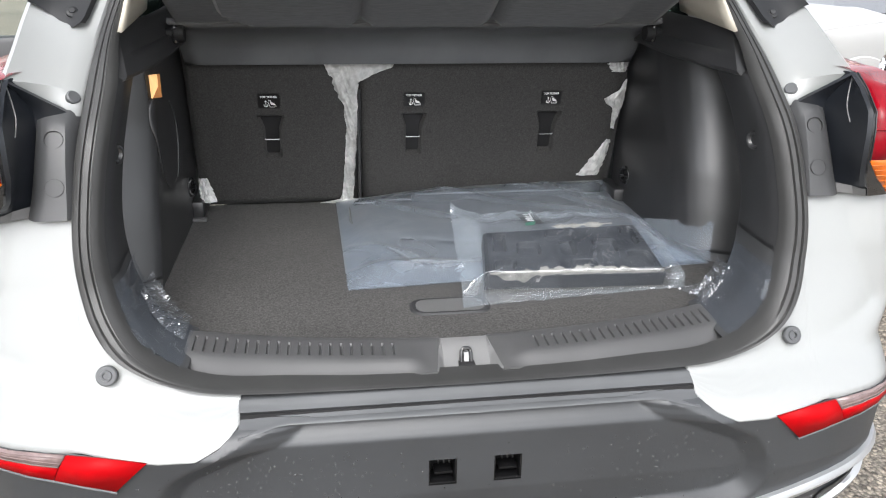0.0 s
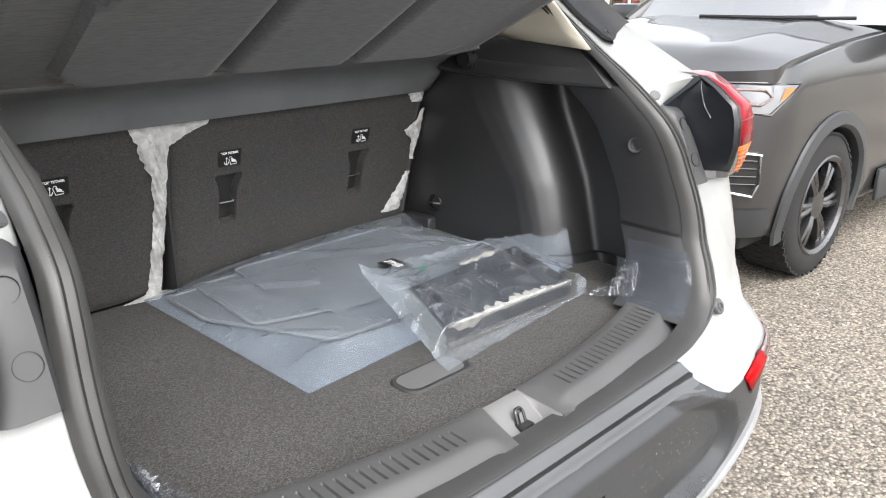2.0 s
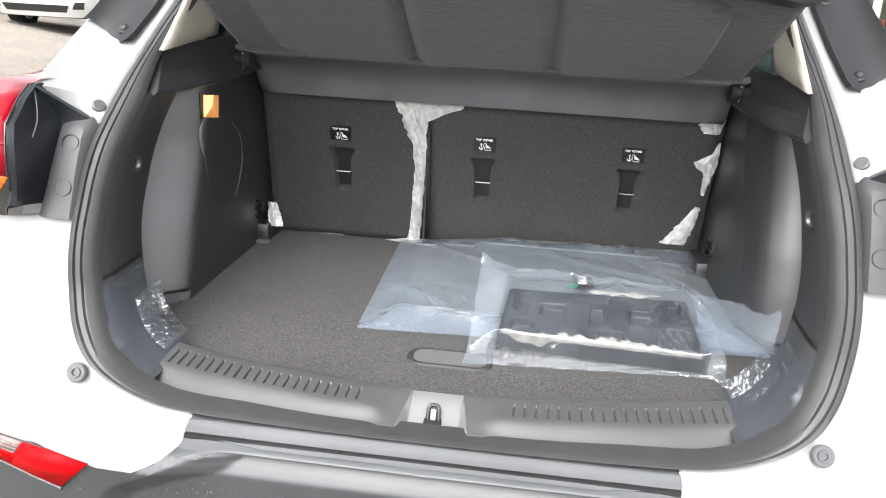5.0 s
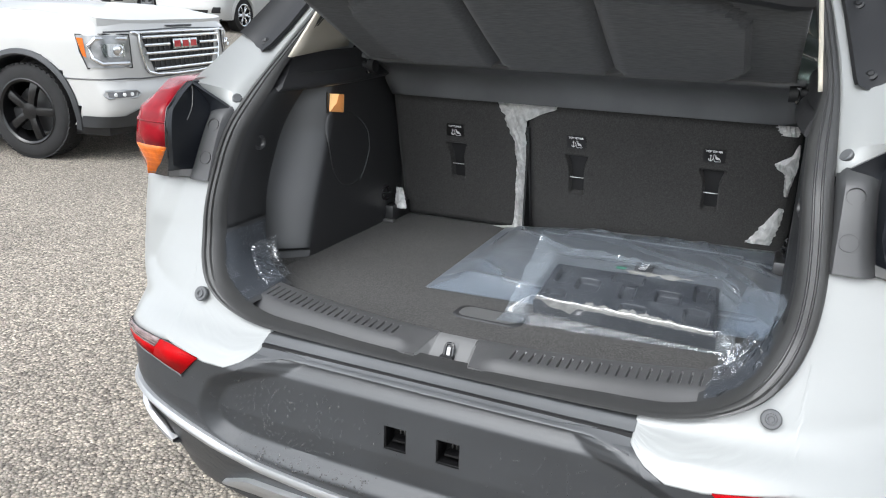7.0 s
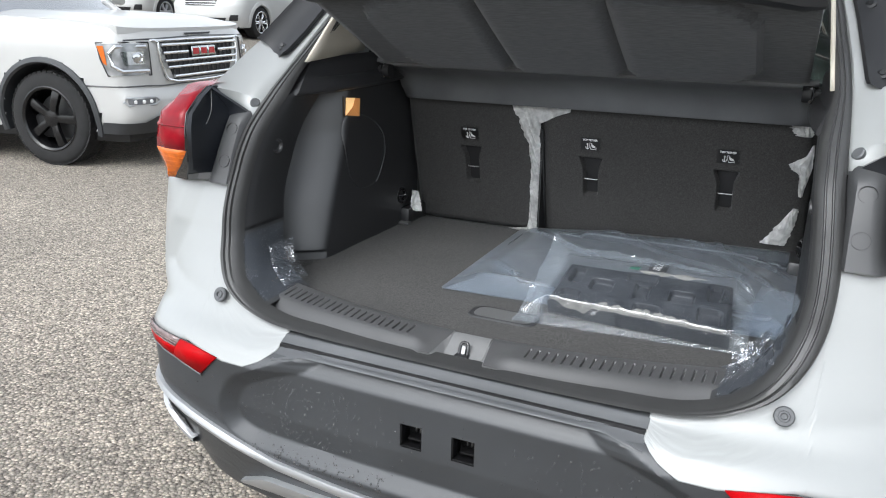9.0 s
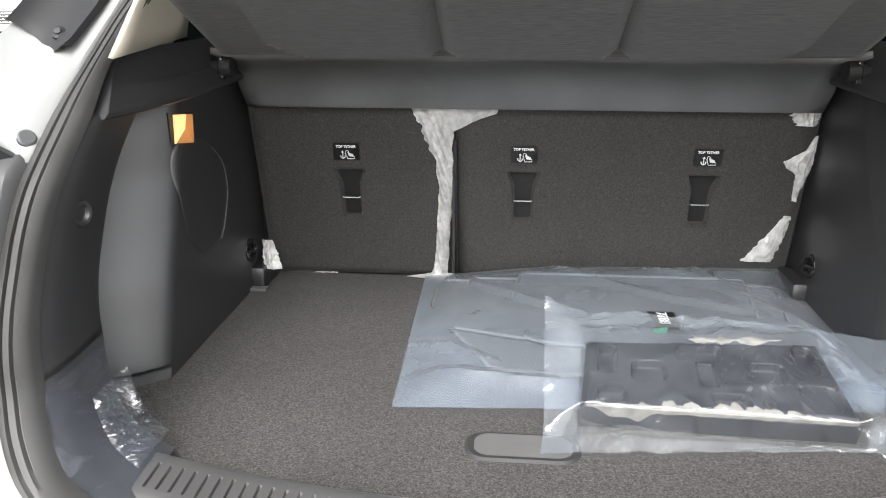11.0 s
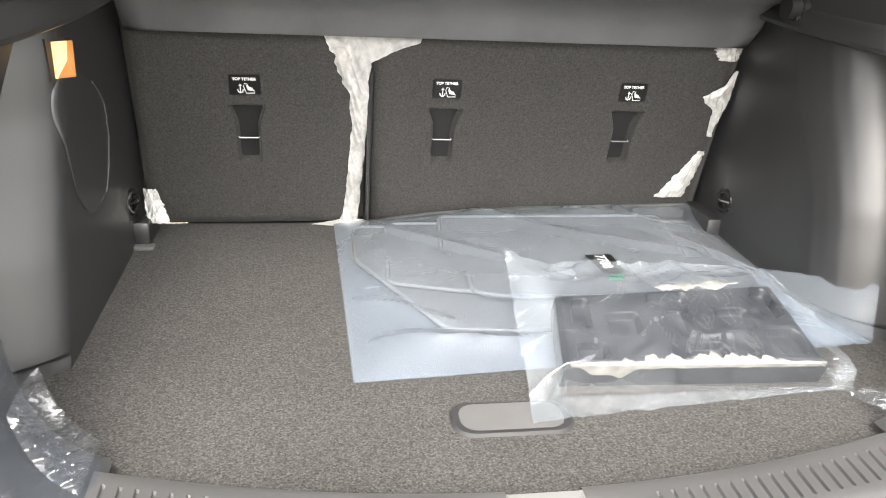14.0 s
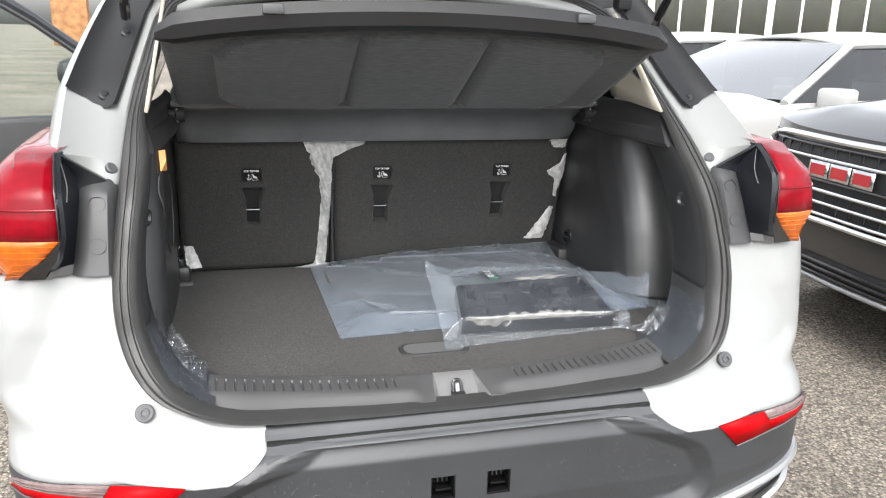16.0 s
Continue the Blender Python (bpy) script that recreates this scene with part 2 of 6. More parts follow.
speckled(CARPET, 370, 0.6, 1.4)
SEAT_CLOTH = mat("seat_back_felt", (0.051, 0.0500, 0.0490), 0.95, vary=0.26, big=6, fine=300, bump=0.2, grain=5.0, spec=0.1, sheen=0.08)
speckled(SEAT_CLOTH, 340, 0.90, 1.10)
SHELF_CLOTH = mat("grey_shelf_cloth", (0.064, 0.067, 0.072), 0.9, vary=0.24, big=5, fine=260, bump=0.18, grain=4.0, spec=0.15, sheen=0.2, stretch=(0.14, 1, 1))
SHELF_BAND = mat("grey_shelf_edge_plastic", (0.115, 0.118, 0.122), 0.42, vary=0.2, big=7, fine=600, bump=0.2, grain=0.5)
BEIGE = mat("beige_pillar_trim", (0.50, 0.465, 0.39), 0.6, vary=0.06, big=4, fine=700, bump=0.05)
DARK = mat("unlit_black_plastic", (0.012, 0.012, 0.013), 0.6, vary=0.2, big=6, fine=300, bump=0.05)
GLOSS_BLACK = mat("gloss_black_plastic", (0.012, 0.012, 0.013), 0.12, vary=0.1, bump=0.0, coat=0.5)
CHROME = mat("chrome", (0.72, 0.73, 0.74), 0.12, 1.0, vary=0.05, bump=0.0)
STEEL = mat("zinc_steel", (0.32, 0.32, 0.32), 0.35, 1.0, vary=0.1, bump=0.02)
SILVER = mat("silver_bumper_trim", (0.40, 0.41, 0.42), 0.35, 0.6, vary=0.06, bump=0.0)
RED = mat("red_lamp_lens", (0.19, 0.0012, 0.007), 0.06, vary=0.16, big=30, fine=90, bump=0.06, coat=0.0, spec=0.22)
AMBER = mat("amber_lamp_lens", (0.52, 0.11, 0.005), 0.2, vary=0.15, big=50, fine=90, bump=0.2, coat=0.3)
CLEAR_LENS = mat("clear_ribbed_lens", (0.17, 0.12, 0.115), 0.2, vary=0.14, big=60, fine=200, bump=0.3, coat=0.5)
RED_REFLECTOR = mat("red_reflector", (0.33, 0.0008, 0.003), 0.4, vary=0.08, big=20, fine=500, bump=0.1, coat=0.0, spec=0.08)
TYRE = mat("tyre_rubber", (0.0125, 0.0125, 0.013), 0.9, vary=0.25, big=8, fine=120, bump=0.3)
WINDOW = glass("tinted_car_window", (0.20, 0.24, 0.23), 0.02, 0.10)
SCREEN = glass("car_windscreen", (0.55, 0.62, 0.60), 0.03, 0.75)
RIM_BLACK = mat("black_shelf_rim", (0.014, 0.0145, 0.016), 0.5, vary=0.12, big=6, fine=900, bump=0.1)
LABEL_BLACK = mat("black_label", (0.008, 0.008, 0.008), 0.35, vary=0.1, bump=0.0)
INK_WHITE = mat("white_print", (0.82, 0.82, 0.82), 0.5, vary=0.04, bump=0.0)
MAT_FILM = film("milky_mat_bag", 0.165, (0.90, 0.94, 0.99), 0.42, milk=(0.70, 0.79, 0.90), crease=6.0, bump=0.12, gloss=0.022, uneven=0.2)
BAG_FILM = film("clear_parts_bag", 0.06, (0.97, 0.98, 1.0), 0.06, milk=(0.80, 0.86, 0.93), crease=18.0, bump=0.15, gloss=0.125, uneven=0.7)
SEAT_FILM = film("crumpled_seat_film", 0.80, (0.96, 0.97, 0.98), 0.14, milk=(0.97, 0.97, 0.95), crease=32.0, bump=0.16, gloss=0.15, uneven=0.3)
CORNER_FILM = film("clear_corner_film", 0.035, (0.94, 0.96, 0.99), 0.14, milk=(0.6, 0.72, 0.9), crease=14.0, bump=0.2, gloss=0.06)
CRUMPLE_FILM = film("crumpled_clear_film", 0.06, (0.95, 0.97, 1.0), 0.05, crease=12.0, bump=0.15, gloss=0.16)
BAG_MARGIN = film("milky_bag_margin", 0.16, (0.92, 0.95, 0.99), 0.12, milk=(0.80, 0.88, 0.95), crease=18.0, bump=0.12, gloss=0.085, uneven=0.5)
WHEEL_BLACK = mat("satin_black_wheel_paint", (0.006, 0.006, 0.0065), 0.2, vary=0.1, bump=0.0, spec=0.4)
SEAL_RUBBER = mat("grey_seal_rubber", (0.036, 0.036, 0.0356), 0.45, vary=0.12, big=10, fine=300, bump=0.06)
GREEN_PATCH = mat("green_patch", (0.05, 0.20, 0.13), 0.4, vary=0.1, bump=0.0)

# ---- ground ----
def asphalt():
    m = mat("gravelly_asphalt", (0.285, 0.258, 0.222), 0.85, vary=0.25, big=0.35, fine=60, bump=0.5)
    nt = m.node_tree
    b = nt.nodes["Principled BSDF"]
    old = b.inputs["Base Color"].links[0].from_socket
    tc = nt.nodes.new("ShaderNodeTexCoord")
    stones, far = nt.nodes.new("ShaderNodeTexVoronoi"), nt.nodes.new("ShaderNodeTexVoronoi")
    stones.inputs["Scale"].default_value, far.inputs["Scale"].default_value = 92, 30
    for v in (stones, far):
        nt.links.new(tc.outputs["Object"], v.inputs["Vector"])
    sep, sep2 = nt.nodes.new("ShaderNodeSeparateColor"), nt.nodes.new("ShaderNodeSeparateColor")
    nt.links.new(stones.outputs["Color"], sep.inputs[0])
    nt.links.new(far.outputs["Color"], sep2.inputs[0])
    ramp = nt.nodes.new("ShaderNodeValToRGB")
    ramp.color_ramp.elements[0].position, ramp.color_ramp.elements[0].color = 0.0, (0.35, 0.33, 0.31, 1)
    ramp.color_ramp.elements[1].position, ramp.color_ramp.elements[1].color = 1.0, (1.75, 1.7, 1.62, 1)
    for p, c in ((0.25, (0.75, 0.74, 0.72, 1)), (0.7, (1.05, 1.03, 1.0, 1)), (0.86, (1.35, 1.3, 1.22, 1))):
        e = ramp.color_ramp.elements.new(p)
        e.color = c
    nt.links.new(sep.outputs[0], ramp.inputs[0])
    mul = nt.nodes.new("ShaderNodeMix")
    mul.data_type, mul.blend_type = "RGBA", "MULTIPLY"
    mul.inputs["Factor"].default_value = 1.0
    nt.links.new(old, mul.inputs["A"])
    nt.links.new(ramp.outputs[0], mul.inputs["B"])
    gap = nt.nodes.new("ShaderNodeMapRange")
    gap.inputs["From Min"].default_value, gap.inputs["From Max"].default_value = 0.35, 0.75
    gap.inputs["To Min"].default_value, gap.inputs["To Max"].default_value = 1.0, 0.45
    nt.links.new(stones.outputs["Distance"], gap.inputs["Value"])
    mul2 = nt.nodes.new("ShaderNodeMix")
    mul2.data_type, mul2.blend_type = "RGBA", "MULTIPLY"
    mul2.inputs["Factor"].default_value = 1.0
    nt.links.new(mul.outputs["Result"], mul2.inputs["A"])
    nt.links.new(gap.outputs[0], mul2.inputs["B"])
    nt.links.new(mul2.outputs["Result"], b.inputs["Base Color"])
    bp = nt.nodes.new("ShaderNodeBump")
    bp.invert = True
    bp.inputs["Strength"].default_value, bp.inputs["Distance"].default_value = 0.9, 0.008
    nt.links.new(stones.outputs["Distance"], bp.inputs["Height"])
    nt.links.new(bp.outputs[0], b.inputs["Normal"])
    return m


ASPHALT = asphalt()


def ground_rise(x, y):
    """The lot climbs gently towards the far row."""
    p = -.62 * x + .78 * y
    return .079 * max(0.0, min(p, 26) - 8.2) * smoothstep((p - 7.4) / 3) * smoothstep((4 - (.78 * x + .62 * y)) / 5)


ring = [2, 4, 6, 7, 8, 9, 10, 11, 12, 14, 16, 18, 20, 23, 26, 30, 36, 45, 60, 90, 150, 400, 1200]
bm = bmesh.new()
rows = [[Vector((x, y, ground_rise(x, y))) for x, y in ((r * math.cos(math.pi * i / 48), r * math.sin(math.pi * i / 48)) for i in range(96))] for r in ring]
first = add_grid(bm, rows, loop=True)[0]
bm.faces.new(first)
bmesh.ops.recalc_face_normals(bm, faces=bm.faces[:])
ground = part("ground", bm, ASPHALT, flip=False)
tagged(ground, "worn grey asphalt lot with pale gravel in it", "ground", kind="structure")

# ---- the white crossover: rear body ----
car = thing("white_crossover", "white compact crossover with its tailgate open, parked on asphalt", "car")
REAR = table([(.20, 0.0), (.28, -.03), (.40, -.085), (.50, -.10), (.56, -.099), (.62, -.10), (.65, -.075), (.68, -.03), (.695, -.017), (.724, .0), (.80, .045), (.85, .07), (.9, .09), (.95, .11), (1.0, .13), (1.1, .18), (1.15, .23), (1.2, .30), (1.25, .375), (1.35, .49), (1.5, .62)])
HALF = table([(.20, .80), (.28, .82), (.40, .848), (.5, .862), (.65, .872), (.72, .880), (.8, .893), (.95, .897), (1.1, .87), (1.2, .82), (1.35, .74), (1.5, .66)])
BEND = table([(.2, .30), (.65, .30), (.75, .20), (.87, .125), (.95, .10), (1.1, .12), (1.5, .2)])
_plans = {}


def plan(z):
    """The plan outline at a height, as arc lengths, x and y."""
    k = round(z, 3)
    if k not in _plans:
        w, b = HALF(z), BEND(z)
        a = np.linspace(0, math.pi / 2, 90)
        x, y = w * np.sin(a) ** .5, b * (1 - np.cos(a) ** .5)
        arc = np.concatenate([[0], np.cumsum(np.hypot(np.diff(x), np.diff(y)))])
        _plans[k] = (arc, x, y + REAR(z))
    return _plans[k]


def skin(s, z, out=0.0):
    """The rear body: s runs from the middle outwards, round the corner and forwards along the side."""
    sg, s = (1 if s >= 0 else -1), abs(s)
    arc, xs, ys = plan(z)
    if s > arc[-1]:
        return Vector((sg * (xs[-1] + out), ys[-1] + s - arc[-1], z))
    x, y = float(np.interp(s, arc, xs)), float(np.interp(s, arc, ys))
    x2, y2 = float(np.interp(s + .01, arc, xs)), float(np.interp(s + .01, arc, ys))
    t = Vector((x2 - x, y2 - y, 0))
    n = Vector((t.y, -t.x, 0)).normalized() if t.length > 1e-6 else Vector((1, 0, 0))
    return Vector((sg * (x + n.x * out), y + n.y * out, z))


# the rubber seal's outer line round the opening, right half from the middle of the sill to the roof
SEAL = [(0, -.019, .690), (.20, -.018, .691), (.40, -.015, .695), (.49, -.006, .704), (.557, .004, .726), (.607, .022, .757), (.64, .05, .80), (.659, .08, .85), (.666, .097, .90), (.667, .115, .95), (.664, .135, 1.0), (.659, .155, 1.05), (.653, .185, 1.10), (.650, .240, 1.15), (.648, .305, 1.20), (.643, .375, 1.25), (.633, .435, 1.30), (.620, .495, 1.35), (.600, .56, 1.42), (.560, .62, 1.49), (.45, .66, 1.535), (.25, .675, 1.555), (0, .68, 1.56)]
right = smooth_path(SEAL, 5)
left = [Vector((-p.x, p.y, p.z)) for p in right]
SEAL_LOOP = right + left[-2:0:-1]
SEAL_Z = table([(p[0], p[2]) for p in SEAL[:10]])
SEAL_Y = table([(p[2], p[1]) for p in SEAL])


def inset(loop, d, depth):
    """The seal's line moved inwards by d and forwards by depth."""
    out, n = [], len(loop)
    c = Vector((0, 0.25, 1.1))
    for i, p in enumerate(loop):
        t = (loop[(i + 1) % n] - loop[i - 1]).normalized()
        nor = t.cross(Vector((0, 1, -0.5)).normalized())
        if nor.dot(c - p) < 0:
            nor = -nor
        nor.normalize()
        up = max(0.0, nor.z)
        out.append(p + Vector((nor.x, (nor.y + .55 * up) * (1 - .55 * up), nor.z * (1 - 1.04 * up * up))) * d + Vector((0, depth, 0)))
    return out


WHITE_LOW = table([(.400, .661), (.410, .652), (.433, .634), (.47, .618), (.53, .616), (.55, .619), (.65, .632), (.82, .628), (1.0, .63), (1.2, .64), (2.0, .64)])


def arch_cut(bm, y, z, r):
    """Opens a wheel arch in a side."""
    gone = [f for f in bm.faces if abs(f.calc_center_median().x) > .6 and (f.calc_center_median() - Vector((f.calc_center_median().x, y, z))).length < r]
    bmesh.ops.delete(bm, geom=gone, context="FACES")


FOLD = [(.800, .990), (.812, .930), (.830, .870), (.866, .805), (.884, .768), (.876, .735), (.835, .706), (.770, .683), (.710, .670), (.620, .659), (.520, .652), (.400, .664), (.30, .67)]


def swell(s, z):
    """The corner stands proud of the channel round the opening, along a crisp fold, with a crease running out to the flank."""
    s = abs(s)
    best, inside = 9.0, True
    for (a, b), (c, d) in zip(FOLD, FOLD[1:]):
        ex, ez = c - a, d - b
        t = max(0, min(1, ((s - a) * ex + (z - b) * ez) / (ex * ex + ez * ez)))
        dist = math.hypot(s - a - ex * t, z - b - ez * t)
        if dist < best:
            best, inside = dist, (s - a) * ez - (z - b) * ex > 0
    proud = .013 + .006 * smoothstep((z - .68) / .06)
    out = proud * (1 - min(1, best / .045)) if inside else proud
    if not inside:
        out += .009 * smoothstep((s - .88) / .10) * max(0, 1 - abs(z - .80) / .10) * min(1, best / .03)
    return out


FLANK = mat("smooth_black_lamp_housing", (0.012, 0.014, 0.018), 0.30, vary=0.1, big=8, fine=600, bump=0.03)
GUTTER = mat("satin_black_gutter_plastic", (0.013, 0.0135, 0.015), 0.45, vary=0.12, big=8, fine=900, bump=0.06, spec=0.35)
BRACKET = mat("grained_black_bracket", (0.044, 0.045, 0.047), 0.45, vary=0.1, big=8, fine=900, bump=0.06)


def lamp_row(z):
    """Inner, rear and outer points of the lamp at a height."""
    xi = table([(.965, .742), (1.0, .736), (1.05, .731), (1.105, .727), (1.122, .727), (1.134, .728), (1.16, .737), (1.192, .750)])(z)
    yi = table([(.965, .128), (1.0, .148), (1.05, .172), (1.105, .198), (1.132, .205), (1.16, .190), (1.192, .165)])(z)
    xr = table([(.965, .782), (.985, .770), (1.01, .750), (1.049, .738), (1.10, .738), (1.135, .741), (1.17, .748), (1.192, .752)])(z)
    yr = table([(.965, .100), (.985, .088), (1.01, .072), (1.049, .060), (1.10, .062), (1.135, .074), (1.17, .122), (1.192, .163)])(z)
    xo = table([(.965, .880), (1.05, .892), (1.135, .880), (1.17, .862), (1.192, .838)])(z)
    return xi, yi, xr, yr, xo


for sg, side in ((1, "right"), (-1, "left")):
    # the painted panel below the lamp
    cols = [.40, .405, .415, .43, .45, .47, .49, .51, .53, .55, .57, .59, .607, .62, .63, .64, .65, .655, .66, .663, .6665] + [.67 + .0075 * i for i in range(39)] + [.96 + .04 * i for i in range(24)]
    rows = []
    for s in cols:
        zt = (SEAL_Z(s) if s < .6665 else .968)
        zl = WHITE_LOW(s)
        rows.append([skin(sg * s, zl + (zt - zl) * k / 40, swell(s, zl + (zt - zl) * k / 40)) for k in range(41)])
    bm = grid(rows)
    arch_cut(bm, .80, .33, .39)
    p = part("quarter_panel", bm, WHITE, car, flip=sg > 0)
    thick(p, 0.012, -1)
    # the channelled pillar above the lamp and the body side below it
    inner_edge = [(.664, .214, 1.114), (.662, .235, 1.140), (.660, .255, 1.158), (.657, .300, 1.195), (.655, .350, 1.230), (.650, .385, 1.255), (.640, .450, 1.305), (.622, .520, 1.37), (.600, .58, 1.44), (.57, .625, 1.50)]
    outer_edge = [(.742, .208, 1.124), (.752, .190, 1.160), (.754, .172, 1.190), (.757, .245, 1.226), (.762, .330, 1.268), (.764, .388, 1.296), (.752, .455, 1.345), (.728, .530, 1.41), (.70, .60, 1.475), (.665, .65, 1.53)]
    rows = []
    for (x0, y0, z0), (x1, y1, z1) in zip(inner_edge, outer_edge):
        row = [Vector((sg * (x0 - .014), y0 + .012, z0)), Vector((sg * x0, y0 - .012, z0))]
        for f, d in ((.25, .006), (.5, .012), (.75, .010), (.92, .002), (1.0, -.004)):
            row.append(Vector((sg * (x0 + (x1 - x0) * f), y0 - .012 + (y1 - y0 + .012) * f + d, z0 + (z1 - z0) * f)))
        row += [Vector((sg * (x1 + .010), y1 + .012, z1 + .001)), Vector((sg * (x1 + .03), y1 + .06, z1 - .01)), Vector((sg * (x1 + .055), y1 + .16, z1 - .03)), Vector((sg * min(.88, x1 + .09), y1 + .40, z1 - .09)), Vector((sg * min(.89, x1 + .11), y1 + .8, z1 - .12))]
        rows.append(row)
    pil = part("rear_pillar", grid(rows), WHITE, car, flip=sg < 0)
    thick(pil, 0.010, -1)
    rows = []
    for z in (.968, 1.03, 1.09, 1.14, 1.17):
        w = HALF(z)
        rows.append([Vector((sg * w * k, y, z)) for y, k in ((.30, .985), (.45, .995), (.7, 1.0), (1.0, 1.0), (1.25, 1.0))])
    thick(part("shoulder_panel", grid(rows), WHITE, car, flip=sg > 0), .01, -1)
    # the dark gutter cover with its raised fin and two screws
    rows = []
    gi = [(.668, .372, 1.262), (.664, .392, 1.272), (.652, .455, 1.318), (.634, .525, 1.383), (.612, .585, 1.452), (.582, .63, 1.512)]
    go = [(.764, .386, 1.299), (.760, .405, 1.312), (.748, .460, 1.355), (.726, .535, 1.418), (.698, .605, 1.483), (.663, .655, 1.538)]
    for k, ((x0, y0, z0), (x1, y1, z1)) in enumerate(zip(gi, go)):
        row = []
        for f, d, e in ((0, .0, 0), (.06, -.010, 0), (.30, -.004, -.022), (.62, .004, -.010), (.90, -.006, 0), (1.0, -.014, 0), (1.02, .004, 0)):
            dz = e * max(0, 1 - k)
            row.append(Vector((sg * (x0 + (x1 - x0) * f), y0 - .012 + (y1 - y0 + .006) * f + d, z0 + (z1 - z0) * f + dz)))
        rows.append(row)
    gut = part("gutter_cover", grid(rows), GUTTER, pil, "dark grey plastic gutter cover", flip=sg < 0)
    for f in (.9, 3.2):
        i, g = int(f), f - int(f)
        c = Vector(rows[i][2]) * (1 - g) + Vector(rows[i + 1][2]) * g
        part("screw", lathe(bmesh.new(), [(.011, -.004), (.011, .002), (.006, .004), (.005, .006), (.0005, .006)], 14, facing(c, (sg * -.25, -1, .75))), GUTTER, pil, "round washer-head screw")
    part("gate_hinge", boxed(sg * .60 - .02, sg * .60 + .02, .585, .625, 1.495, 1.545, .006), DARK, pil)
    # lamp cluster
    zs = [.968, .985, 1.01, 1.03, 1.049, 1.075, 1.105, 1.122, 1.135, 1.15, 1.17, 1.192]
    flank, lens, wedge = [], [], []
    for z in zs:
        xi, yi, xr, yr, xo = lamp_row(z)
        flank.append([Vector((sg * x, y, z)) for x, y in ((xi - .004, yi + .02), (xi, yi), (xi + .45 * (xr - xi) + .006, yi + .5 * (yr - yi)), (xr - .006, yr + .006), (xr, yr))])
        start = table([(.968, 1.0), (1.0, .62), (1.03, .25), (1.045, .0), (2, 0)])(z) * .045
        body = [(xr + .004 + start, yr - .002 + start * .15), (xr + .03 + start * .6, yr - .003 + start * .2), (xr + .07, yr + .002), (xo - .038, yr + .016), (xo - .014, yr + .045), (xo - .002, yr + .10), (xo + .006, yr + .2), (xo + .010, yr + .32)]
        lens.append([Vector((sg * x, y, z)) for x, y in body])
        wedge.append([Vector((sg * x, y, z)) for x, y in ((xr, yr), (xr + .002, yr - .003), (xr + .003 + start, yr - .003 + start * .15))])
    lamp = part("tail_lamp", grid(flank), FLANK, car, "tail lamp with a black housing and red and amber lenses", flip=sg < 0)
    p = part("red_lens", grid(lens[4:]), RED, lamp, "red moulded lens", flip=sg < 0)
    thick(p, .006, -1)
    p = part("amber_lens", grid(lens[:5]), AMBER, lamp, "ribbed amber lens", flip=sg < 0)
    thick(p, .006, -1)
    part("lens_edge", grid(wedge), GLOSS_BLACK, lamp, "gloss black lower corner", flip=sg < 0)
    top = [lens[-1], [v + Vector((-sg * .01, .03, .006)) for v in lens[-1]], [v + Vector((-sg * .03, .10, .004)) for v in lens[-1]]]
    part("lens_top", grid(top), RED, lamp)
    for k in range(1, 7):
        z = .968 + .081 * k / 7
        f = k / 7 * 4
        a, b = lens[min(3, int(f))], lens[min(4, int(f) + 1)]
        line = [p * (1 - f + int(f)) + q * (f - int(f)) for p, q in zip(a, b)]
        part("lens_rib", tube(bmesh.new(), line[:6], .0012, 5), AMBER, lamp, "raised amber rib")
    inner_line = [[Vector(p) + Vector((0, -.001, 0)) for p in row[:5]] for row in (lens[6], lens[7])]
    part("lens_step", tube(bmesh.new(), inner_line[0], .0022, 6), RED, lamp, "moulded step across the red lens")
    edge = [row[0] + Vector((0, -.0015, 0)) for row in lens[4:]]
    part("lens_rim", tube(bmesh.new(), edge, .0018, 6), GLOSS_BLACK, lamp, "thin dark edge of the lens")
    crease = [lamp_row(z) + (z, f) for z, f in ((1.186, .12), (1.172, .30), (1.155, .38), (1.13, .44), (1.105, .52))]
    part("flank_crease", tube(bmesh.new(), smooth_path([(sg * (xi + f * (xr - xi) + .004), yi + f * (yr - yi) - .002, z) for xi, yi, xr, yr, xo, z, f in crease], 4), .0014, 6), CUP, lamp, "pale curved edge on the housing")
    part("lamp_foot", grid([[p + Vector((-sg * .0015, -.003, 0)) for p in row[1:]] for row in flank[:2]]), CUP, lamp, "grey foot of the lamp housing", flip=sg < 0)
    # the grey bracket beside the seal
    rows = []
    for k in range(12):
        z = .966 + .166 * k / 11
        x0, y0 = .664, table([(.966, .118), (1.05, .152), (1.10, .178), (1.13, .200)])(z)
        xi, yi, _, _, _ = lamp_row(min(z, 1.112))
        e = .02 * (1 if k == 11 else 0)
        rows.append([Vector((sg * x, y + e, z)) for x, y in ((x0 - .006, y0 + .02), (x0 + .002, y0 + .002), (x0 + .010, y0 - .008), (xi - .030, y0 - .010), (xi - .016, y0 - .007), (xi - .005, y0 + .002), (xi + .004, max(yi, y0) + .010))])
    br = part("lamp_bracket", grid(rows), BRACKET, car, "dark grey plastic bracket beside the seal", flip=sg < 0)
    for zc in (1.018, 1.092):
        y0 = table([(.966, .118), (1.05, .152), (1.10, .178), (1.13, .200)])(zc)
        part("clip_mark", lathe(bmesh.new(), [(.0155, -.004), (.0155, .0005), (.0148, .0005), (.0148, -.002)], 32, facing((sg * .692, y0 - .0100, zc), (0, -1, .42)), False), DARK, br)
    # dark gasket between the lamp's top and the pillar
    rows = []
